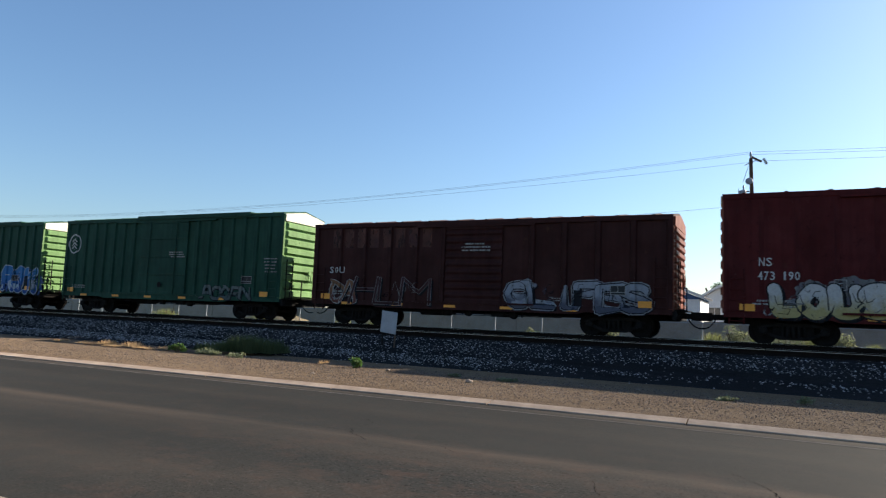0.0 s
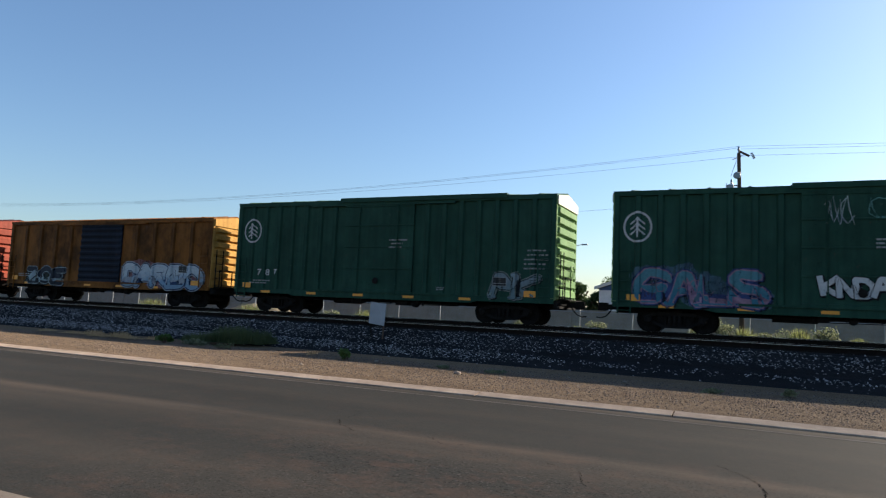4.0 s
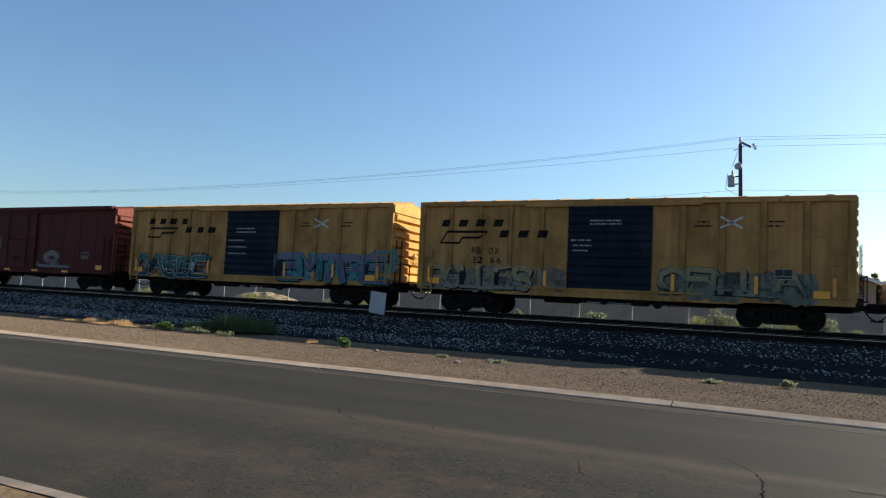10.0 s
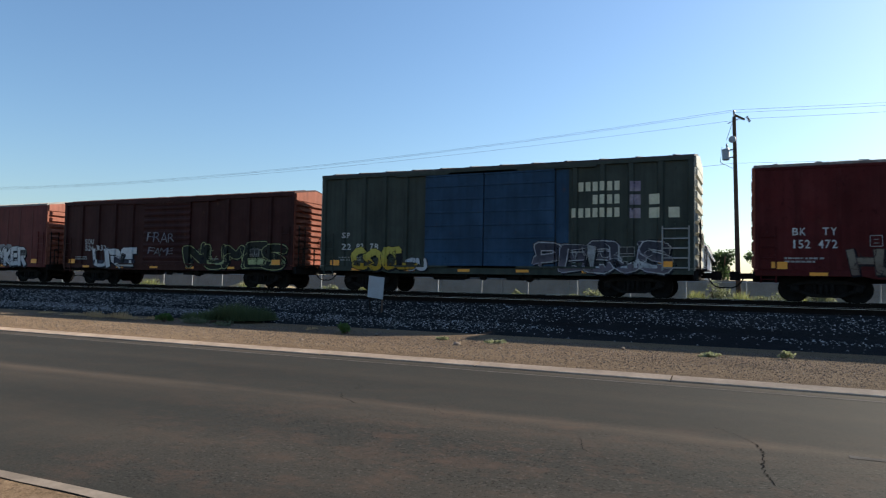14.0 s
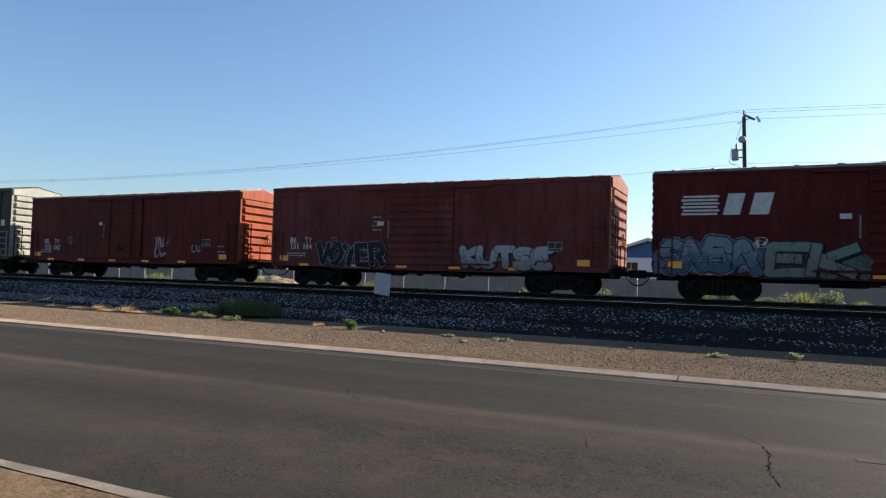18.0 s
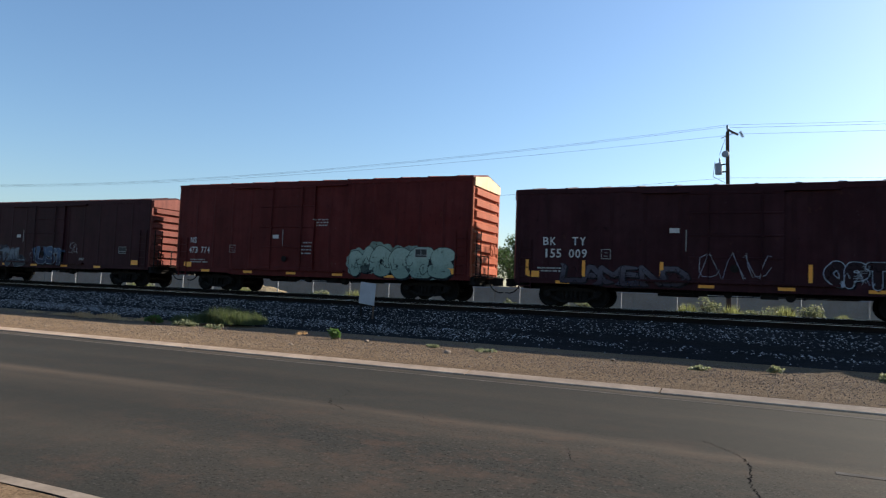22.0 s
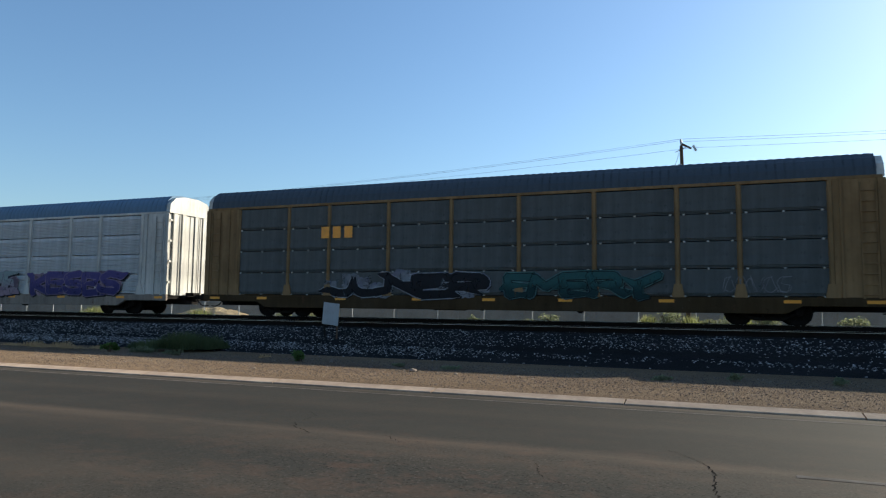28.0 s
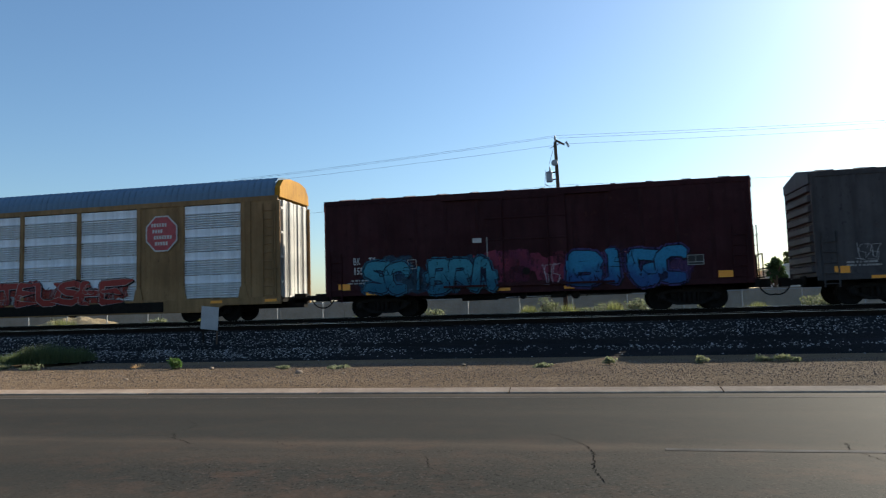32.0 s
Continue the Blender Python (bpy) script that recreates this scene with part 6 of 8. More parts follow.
lettering(*c[20], 'BK  TY', -6.62, 1.79, 0.29, wide=1.32)
lettering(*c[20], '155 042', -6.59, 1.45, 0.29, wide=1.36)
tag(*c[20], 2.27, 2.94, 1.13, 1.61, (0.6, 0.58, 0.55), 107, 0.022)
tag(*c[20], 2.3, 2.9, 1.61, 2.22, (0.6, 0.58, 0.55), 106, 0.022)
hand_words(*c[20], '?', 3.05, 3.35, 1.71, 2.11, (0.5, 0.48, 0.46), 7)
tag(*c[20], 4.86, 5.48, 1.41, 1.79, (0.6, 0.58, 0.56), 108)
bars(*c[20], 6.60, 1.43, 0.48, 0.54, 2, seed=109)
lettering(*c[21], 'BK  TY', -6.84, 1.91, 0.27, wide=1.24)
lettering(*c[21], '151 184', -6.83, 1.63, 0.27, wide=1.24)
piece(*c[21], "VOYER", -5.27, -1.77, 0.87, 2.00, (0.010, 0.010, 0.014), (0.02, 0.02, 0.028), (0.40, 0.42, 0.46), "block", 0.14, seed=112, edge=0.022)
piece(*c[21], "KUTSE", 1.94, 5.71, 0.87, 1.86, (0.26, 0.24, 0.25), (0.42, 0.42, 0.42), (0.07, 0.04, 0.05), "bubble", 0.14, seed=113)
bars(*c[21], -2.41, 2.47, 0.49, 0.75, 4, seed=114)
horse_logo(*c[22], -6.96, -3.98, 2.97, 3.71)
lettering(*c[22], '407 344', -6.03, 1.82, 0.31, wide=1.92)
piece(*c[22], "SNBA", -7.61, -4.55, 0.87, 2.20, (0.07, 0.11, 0.17), (0.20, 0.26, 0.30), (0.03, 0.045, 0.08), "wild", 0.14, halo=(0.22, 0.24, 0.26), cloud=(0.12, 0.16, 0.24), seed=117)
piece(*c[22], "EK", -4.07, -1.63, 0.87, 2.10, (0.19, 0.20, 0.15), (0.19, 0.25, 0.21), (0.03, 0.04, 0.04), "block", 0.14, cloud=(0.10, 0.14, 0.12), seed=118)
piece(*c[22], "HLSACE", 1.82, 7.38, 0.87, 2.12, (0.06, 0.012, 0.013), (0.05, 0.010, 0.012), (0.54, 0.54, 0.53), "wild", 0.12, seed=119, edge=0.025)
bars(*c[22], -0.48, 3.17, 0.84, 0.32, 3, seed=120)
lettering(*c[23], '36873', -5.59, 1.66, 0.34, M_DARKLETTER, wide=1.98)
piece(*c[23], "GROME", 1.75, 4.32, 2.39, 3.15, (0.030, 0.026, 0.018), (0.045, 0.038, 0.026), (0.09, 0.07, 0.045), "bubble", 0.15, halo=(0.22, 0.19, 0.13), cloud=(0.075, 0.055, 0.03), seed=122, edge=0.02)
piece(*c[23], "GRUMES", 1.80, 5.60, 0.87, 2.20, (0.03, 0.028, 0.022), (0.07, 0.055, 0.035), (0.22, 0.20, 0.15), "wild", 0.14, cloud=(0.045, 0.034, 0.022), seed=123, edge=0.018)
smear(*c[23], 5.5, 7.3, 0.95, 2.1, (0.13, 0.105, 0.06), 425)
tag(*c[23], 5.9, 7.2, 1.0, 1.9, (0.34, 0.30, 0.24), 426)
for k, (x, z, w, h) in enumerate(((-7.5, 0.90, 1.3, 1.1), (-3.3, 0.90, 1.4, 1.1), (-1.2, 1.75, 1.2, 0.5), (0.0, 1.55, 1.5, 0.6), (-7.3, 2.6, 0.7, 0.7))):
    tag(*c[23], x, x + w, z, z + h, (0.36, 0.35, 0.33), 430 + k, 0.016)
smear(*c[23], -7.2, -2.0, 0.87, 1.25, (0.20, 0.18, 0.14), 424)
piece(*c[23], "NOELIS", -6.6, -2.4, 0.87, 1.42, (0.13, 0.11, 0.08), (0.18, 0.16, 0.12), (0.05, 0.04, 0.03), "wild", 0.12, seed=124)
piece(*c[23], "WERAN", -1.11, 1.63, 1.06, 2.00, (0.012, 0.018, 0.04), (0.015, 0.022, 0.05), (0.15, 0.17, 0.19), "wild", 0.07, seed=125, edge=0.02)
lettering(*c[24], 'BK  TY', -6.82, 2.28, 0.30, wide=1.31)
lettering(*c[24], '153 168', -6.85, 1.82, 0.30, wide=1.44)
piece(*c[24], "ACTAL", -5.38, -1.82, 0.87, 1.91, (0.06, 0.075, 0.10), (0.20, 0.24, 0.27), (0.02, 0.02, 0.03), "wild", 0.14, halo=(0.26, 0.29, 0.31), cloud=(0.06, 0.06, 0.07), seed=128)
piece(*c[24], "IUST", -1.19, 1.67, 0.98, 1.96, (0.025, 0.035, 0.07), (0.07, 0.12, 0.20), (0.32, 0.38, 0.42), "wild", 0.14, seed=129, edge=0.028)
tag(*c[24], 1.92, 2.60, 1.62, 2.23, (0.5, 0.5, 0.5), 130)
lettering(*c[25], 'NS', -7.07, 2.27, 0.28, wide=0.44)
lettering(*c[25], '473 774', -7.13, 1.77, 0.31, wide=1.35)
piece(*c[25], "NOGES", 2.34, 7.13, 0.87, 2.20, (0.24, 0.34, 0.28), (0.36, 0.47, 0.39), (0.05, 0.075, 0.07), "bubble", 0.17, cloud=(0.26, 0.36, 0.30), seed=133, edge=0.02)
bars(*c[25], 0.26, 3.09, 0.85, 0.38, 3, seed=134)
bars(*c[25], -0.29, 1.81, 0.65, 0.64, 4, seed=135)
lettering(*c[26], 'BK  TY', -6.82, 2.33, 0.31, wide=1.70)
lettering(*c[26], '155 009', -6.77, 1.85, 0.34, wide=1.70)
piece(*c[26], "OPTZ", 2.79, 5.01, 1.00, 1.91, (0.022, 0.007, 0.01), (0.02, 0.007, 0.010), (0.46, 0.52, 0.58), "bubble", 0.13, seed=138, edge=0.03)
piece(*c[26], "HE", 5.10, 6.10, 1.25, 1.95, (0.022, 0.007, 0.01), (0.02, 0.007, 0.010), (0.42, 0.48, 0.54), "wild", 0.07, seed=1381, edge=0.03)
piece(*c[26], "LAMEND", -5.97, -1.61, 0.87, 1.66, (0.05, 0.04, 0.055), (0.10, 0.09, 0.11), (0.02, 0.012, 0.014), "wild", 0.12, seed=141)
tag(*c[26], 6.23, 7.20, 1.01, 1.95, (0.6, 0.66, 0.7), 139)
tag(*c[26], -1.15, 1.06, 1.21, 2.11, (0.4, 0.4, 0.45), 140)
horse_logo(*c[27], -7.00, -3.99, 3.06, 3.71)
piece(*c[27], "FARGO", -7.60, -2.81, 0.98, 2.09, (0.10, 0.10, 0.03), (0.16, 0.165, 0.05), (0.03, 0.05, 0.05), "wild", 0.13, cloud=(0.035, 0.04, 0.03), seed=143)
piece(*c[27], "TNKERS", 1.86, 6.90, 1.00, 2.26, (0.028, 0.022, 0.055), (0.085, 0.016, 0.028), (0.035, 0.032, 0.075), "wild", 0.13, halo=(0.055, 0.014, 0.026), seed=145)
tag(*c[27], -1.38, 0.13, 1.73, 2.27, (0.6, 0.6, 0.62), 144)
tag(*c[27], 6.60, 7.75, 3.00, 3.72, (0.5, 0.5, 0.55), 146)
lettering(*c[27], 'SOU', -5.87, 2.32, 0.26, wide=0.69)
lettering(*c[28], 'BK  TY', -6.92, 2.15, 0.32, wide=1.35)
lettering(*c[28], '154 340', -6.92, 1.71, 0.32, wide=1.39)
tag(*c[28], -3.02, -2.40, 0.87, 1.17, (0.55, 0.55, 0.6), 150)
tag(*c[28], 6.35, 6.89, 1.17, 1.78, (0.3, 0.45, 0.3), 151)
piece(*c[28], "MA", -5.48, -3.88, 0.87, 1.60, (0.035, 0.05, 0.11), (0.05, 0.07, 0.14), (0.04, 0.03, 0.03), "wild", 0.12, seed=152)
lettering(*c[29], '154 142', -7.25, 1.54, 0.38, wide=2.06)
piece(*c[29], "AOSIONT", -7.75, -0.11, 0.87, 2.06, (0.18, 0.06, 0.04), (0.28, 0.13, 0.10), (0.22, 0.27, 0.33), "wild", 0.13, halo=(0.04, 0.045, 0.06), cloud=(0.08, 0.05, 0.06), seed=154)
piece(*c[29], "LOWES", 0.23, 7.37, 0.87, 1.99, (0.014, 0.035, 0.032), (0.05, 0.12, 0.105), (0.30, 0.37, 0.34), "wild", 0.13, halo=(0.02, 0.035, 0.03), cloud=(0.05, 0.10, 0.09), seed=155, edge=0.022)
tag(*c[29], -7.59, -6.48, 3.05, 3.80, (0.6, 0.6, 0.6), 156)
piece(*c[30], "TOGA", -8.15, -3.10, 0.93, 2.16, (0.30, 0.28, 0.20), (0.40, 0.38, 0.30), (0.04, 0.04, 0.045), "wild", 0.15, seed=157, edge=0.02)
smear(*c[30], -1.95, 3.45, 0.80, 2.28, (0.36, 0.26, 0.32), 411)
piece(*c[30], "ACEZE", -1.81, 3.38, 0.87, 2.20, (0.34, 0.24, 0.30), (0.30, 0.37, 0.37), (0.20, 0.17, 0.24), "wild", 0.15, seed=158, edge=0.015)
smear(*c[30], 4.30, 10.70, 0.80, 2.15, (0.36, 0.25, 0.31), 412)
piece(*c[30], "KESES", 4.45, 10.57, 0.87, 2.10, (0.04, 0.035, 0.16), (0.09, 0.07, 0.24), (0.26, 0.20, 0.30), "wild", 0.14, seed=159)
piece(*c[31], "JUNER", -7.23, -0.15, 0.87, 1.89, (0.010, 0.010, 0.014), (0.016, 0.016, 0.022), (0.012, 0.012, 0.016), "wild", 0.15, halo=(0.44, 0.46, 0.50), cloud=(0.24, 0.25, 0.28), seed=160)
piece(*c[31], "EMERY", 0.72, 6.18, 0.87, 1.86, (0.012, 0.045, 0.048), (0.035, 0.12, 0.12), (0.012, 0.02, 0.022), "wild", 0.15, halo=(0.12, 0.28, 0.27), seed=161)
tag(*c[31], 8.48, 10.60, 1.10, 1.68, (0.3, 0.3, 0.32), 162)
smear(*c[33], -8.95, -0.09, 0.84, 2.02, (0.040, 0.038, 0.075), 415)
piece(*c[33], "GRAOCES", -8.95, -0.09, 0.84, 2.02, (0.012, 0.012, 0.025), (0.03, 0.035, 0.13), (0.10, 0.09, 0.16), "wild", 0.14, halo=(0.012, 0.012, 0.018), seed=163, edge=0.02)
tag(*c[33], -9.6, -7.2, 1.1, 1.5, (0.6, 0.6, 0.65), 416, 0.02)
tag(*c[33], -4.2, -1.6, 1.0, 1.7, (0.55, 0.55, 0.6), 417, 0.018)
piece(*c[33], "TEUSHE", 0.02, 6.34, 0.84, 1.91, (0.30, 0.035, 0.025), (0.36, 0.055, 0.045), (0.46, 0.40, 0.38), "wild", 0.13, halo=(0.03, 0.012, 0.014), cloud=(0.26, 0.035, 0.02), seed=164, edge=0.028)
lettering(*c[34], 'BK  TY', -6.77, 2.07, 0.27, wide=0.93)
lettering(*c[34], '155 095', -6.77, 1.69, 0.27, wide=0.95)
piece(*c[34], "SCIBRA", -6.21, -1.26, 0.87, 2.20, (0.02, 0.13, 0.21), (0.05, 0.26, 0.35), (0.01, 0.02, 0.05), "wild", 0.14, halo=(0.03, 0.16, 0.25), cloud=(0.025, 0.07, 0.11), seed=167)
piece(*c[34], "BIGC", 1.60, 5.75, 0.87, 2.28, (0.025, 0.09, 0.26), (0.035, 0.25, 0.44), (0.012, 0.015, 0.045), "wild", 0.15, halo=(0.06, 0.05, 0.17), cloud=(0.07, 0.035, 0.10), seed=169)
smear(*c[34], -2.07, 1.50, 1.06, 2.45, (0.20, 0.032, 0.065), 168)
tag(*c[34], 0.57, 1.25, 1.02, 1.85, (0.5, 0.45, 0.5), 170)
tag(*c[35], -6.69, -5.91, 1.50, 2.08, (0.5, 0.5, 0.5), 171)
for i, (x, z) in {1: (-7.2, 3.81), 6: (-7.05, 3.81), 7: (-7.05, 3.81), 8: (-7.05, 3.81)}.items():
    tree_logo(*c[i], x, z, 0.52)
smear(*c[10], -6.6, -1.6, 0.87, 1.95, (0.05, 0.034, 0.020), 510)
smear(*c[10], 2.0, 7.2, 0.87, 2.0, (0.10, 0.085, 0.065), 511)
for x, z, w, h in ((-4.35, 1.75, 0.34, 0.32), (-6.4, 1.0, 0.40, 0.52), (-3.5, 1.35, 0.36, 0.34)):
    plate(*c[10], "repaint_patch", rect(x, z, w, h), OCHREPOST, 0.005, "square of cleaner ochre paint")
for x, w in ((2.75, 0.34), (4.30, 0.30)):
    plate(*c[10], "repaint_patch", rect(x, 1.25, w, 2.45), spray((0.21, 0.125, 0.050), 0.8), 0.004, "upright strip of pale tan paint")
rail_logo(*c[10], -6.70, -2.00, 3.05, 3.80, spray((0.09, 0.036, 0.012), 0.75))
rail_logo(*c[23], -6.60, -2.10, 2.95, 3.70, spray((0.20, 0.12, 0.035), 0.7))
for i, x, z, size, one, two in ((10, 5.2, 2.85, 0.72, (0.34, 0.20, 0.06), (0.34, 0.20, 0.06)), (23, 5.3, 2.85, 0.75, (0.12, 0.20, 0.17), (0.30, 0.05, 0.03))):
    for sx, col in ((-1, one), (1, two)):
        bm = bmesh.new()
        ribbon_strokes(bm, [[(x - sx * size, z - 0.6 * size), (x, z), (x + sx * size, z + 0.6 * size)]], 0.12 * size)
        flat_part("company_mark", bm, spray(col, 0.75), *c[i], 0.005 if sx < 0 else 0.0065, "faded crossed mark")
for i in (12, 13):
    x_sign(*c[i], 4.2, 3.61, 0.36)
    bars(*c[i], 3.0, 3.46, 0.6, 0.3, 2, M_DARKLETTER, 5)
    bars(*c[i], 5.3, 3.46, 0.6, 0.3, 2, M_DARKLETTER, 6)
bm = bmesh.new()
ribbon_strokes(bm, [[(-7.12, 2.86), (-6.92, 2.98), (-6.72, 3.02), (-6.5, 2.94)], [(-6.98, 3.30), (-6.9, 3.12), (-6.72, 3.02), (-6.45, 3.16)], [(-6.92, 2.98), (-7.02, 2.72)], [(-6.6, 2.98), (-6.55, 2.80)]], 0.085)
ribbon_strokes(bm, [[(-6.22 + 0.20 * math.cos(k * 0.6981), 2.84 + 0.30 * math.sin(k * 0.6981)) for k in range(2, 11)]], 0.03)
flat_part("company_mark", bm, M_LETTER, *c[9], 0.004, "white curling company mark")
M_SIGNRED = simple("sign_red", (0.30, 0.022, 0.035), 0.5)
M_SHIELDBLUE = simple("shield_blue", (0.016, 0.035, 0.17), 0.5)
for x in (-8.18, 8.1):
    plate(*c[33], "octagon_rim", octagon(x, 3.74, 0.80), M_LETTER, 0.004)
    plate(*c[33], "octagon_sign", octagon(x, 3.74, 0.735), M_SIGNRED, 0.008, "red octagon company mark")
    for k, n in enumerate((6, 4, 7, 5)):
        block_word(*c[33], x - 0.48 + 0.06 * k, x - 0.48 + 0.06 * k + 0.125 * n, 4.03 - 0.26 * k, 4.18 - 0.26 * k, n, None, M_LETTER, 0.012)
block_word(*c[31], -7.6, -5.9, 3.41, 3.91, 3, None, M_YELLOWMARK)
plate(*c[32], "shield", [(-8.64, 4.48), (-7.9, 4.48), (-7.88, 4.01), (-8.05, 3.70), (-8.27, 3.62), (-8.49, 3.70), (-8.66, 4.01)], M_LETTER, 0.004, "white and blue shield mark")
plate(*c[32], "shield_top", rect(-8.615, 4.07, 0.69, 0.39), M_SHIELDBLUE, 0.008)
for k in range(5):
    plate(*c[32], "shield_stripe", rect(-8.56 + 0.13 * k, 3.74, 0.07, 0.31), M_SIGNRED, 0.008)
for i, text, x, w in ((30, "PW 302037", -7.07, 2.2), (32, "ETTX 701566", -8.15, 2.6), (33, "CTTX 694109", -6.25, 2.9)):
    plate(*c[i], "number_board", rect(x, 0.48, w, 0.36) if i < 33 else rect(-10.4, 0.46, 18.6, 0.42), M_DARKLETTER, 0.012, "black number board")
    lettering(*c[i], text, x + 0.12 * w, 0.56, 0.20, lift=0.016, wide=0.8 * w)
plate(*c[32], "number_board", rect(-5.15, 0.50, 0.46, 0.32), M_DARKLETTER, 0.012, "black number board")
lettering(*c[32], "R1", -5.08, 0.56, 0.20, lift=0.016, wide=0.34)
horse_logo(*c[30], -7.0, -4.6, 3.61, 3.96, spray((0.03, 0.03, 0.035)))
plate(*c[23], "yellow_patch", rect(-5.95, 1.16, 2.65, 1.30), YPATCH, 0.002, "cleaner yellow paint patch")
lettering(*c[23], "NB OX", -5.5, 2.08, 0.28, M_DARKLETTER, wide=1.7, lift=0.006)


# ---- plants ----
def leaves_mesh(name, rng, n, rx, ry, h, size, droop=0.3, base=0.05, shape="dome"):
    """Many small bent leaves in an uneven clump."""
    co, fa = [], []
    lobes = [(rng.uniform(-0.6, 0.6) * rx, rng.uniform(-0.6, 0.6) * ry, rng.uniform(0.35, 0.85) * h, rng.uniform(0.35, 0.6)) for _ in range(7)]
    for _ in range(n):
        lx, ly, lz, lr = rng.choice(lobes)
        if shape == "grass":
            x, y, z = rng.uniform(-rx, rx), rng.uniform(-ry, ry), 0.0
            k = max(0.15, 1 - (abs(x) / rx) ** 2 * 0.8) * rng.uniform(0.4, 1.0)
            lean, az = rng.uniform(0, 0.45), rng.uniform(0, 6.28)
            tip = Vector((x + h * k * lean * math.cos(az), y + h * k * lean * math.sin(az), h * k))
            w = size * 0.5
            i = len(co)
            co += [(x - w * math.sin(az), y + w * math.cos(az), base), (x + w * math.sin(az), y - w * math.cos(az), base), tuple(tip)]
            fa.append((i, i + 1, i + 2))
            continue
        while True:
            a = Vector((rng.uniform(-1, 1), rng.uniform(-1, 1), rng.uniform(-1, 1)))
            if a.length < 1:
                break
        p = Vector((lx + a.x * lr * rx, ly + a.y * lr * ry, max(base, lz + a.z * lr * h * 0.6)))
        q = Euler((rng.uniform(-1.2, 1.2), rng.uniform(-1.2, 1.2), rng.uniform(0, 6.28))).to_matrix()
        s = size * rng.uniform(0.6, 1.3)
        i = len(co)
        for v in ((0, 0, 0), (0.38 * s, 0.4 * s, 0.06 * s), (0, s, -0.1 * s), (-0.38 * s, 0.4 * s, 0.06 * s)):
            co.append(tuple(p + q @ Vector(v)))
        fa.append((i, i + 1, i + 2, i + 3))
    me = bpy.data.meshes.new(name)
    me.from_pydata(co, [], fa)
    me.materials.append(None)
    return me


def leaf_mat(name, a, b):
    m, nt, bs = nodes_of(name, 0.7)
    g = nt.nodes.new("ShaderNodeNewGeometry")
    col = ramp(nt, g.outputs["Random Per Island"], [(0.0, a), (1.0, b)])
    nt.links.new(col, bs.inputs["Base Color"])
    tr = nt.nodes.new("ShaderNodeBsdfTranslucent")
    nt.links.new(col, tr.inputs["Color"])
    mx = nt.nodes.new("ShaderNodeMixShader")
    mx.inputs[0].default_value = 0.45
    nt.links.new(bs.outputs[0], mx.inputs[1])
    nt.links.new(tr.outputs[0], mx.inputs[2])
    nt.links.new(mx.outputs[0], nt.nodes["Material Output"].inputs[0])
    return m


L_GREEN = leaf_mat("leaf_green", (0.045, 0.095, 0.018), (0.09, 0.16, 0.035))
L_DARK = leaf_mat("leaf_dark", (0.05, 0.072, 0.027), (0.10, 0.125, 0.045))
L_SAGE = leaf_mat("leaf_sage", (0.11, 0.13, 0.07), (0.21, 0.225, 0.125))
L_LIME = leaf_mat("leaf_yellow_green", (0.12, 0.14, 0.05), (0.24, 0.25, 0.095))
L_STRAW = leaf_mat("dry_straw", (0.37, 0.235, 0.11), (0.56, 0.39, 0.21))
L_TREE = leaf_mat("leaf_tree", (0.022, 0.045, 0.016), (0.06, 0.095, 0.03))


def plant(name, x, y, z, mat, seed, rx, ry, h, n, size, label, category, shape="dome", stems=True):
    rng = random.Random(seed)
    ob = tagged(new(name), label, category)
    ob.location = (x, y, z)
    put("foliage", leaves_mesh("foliage", rng, n, rx, ry, h, size, shape=shape), mat, ob)
    if stems:
        bm = bmesh.new()
        for _ in range(6):
            a = rng.uniform(0, 6.28)
            rod(bm, (0.1 * rx * math.cos(a), 0.1 * ry * math.sin(a), -0.05), (0.6 * rx * math.cos(a), 0.6 * ry * math.sin(a), 0.75 * h), 0.012 + 0.006 * h, 4)
        tagged(part("stem", bm, M_WOODPOLE, ob), kind="stuff")
    return ob


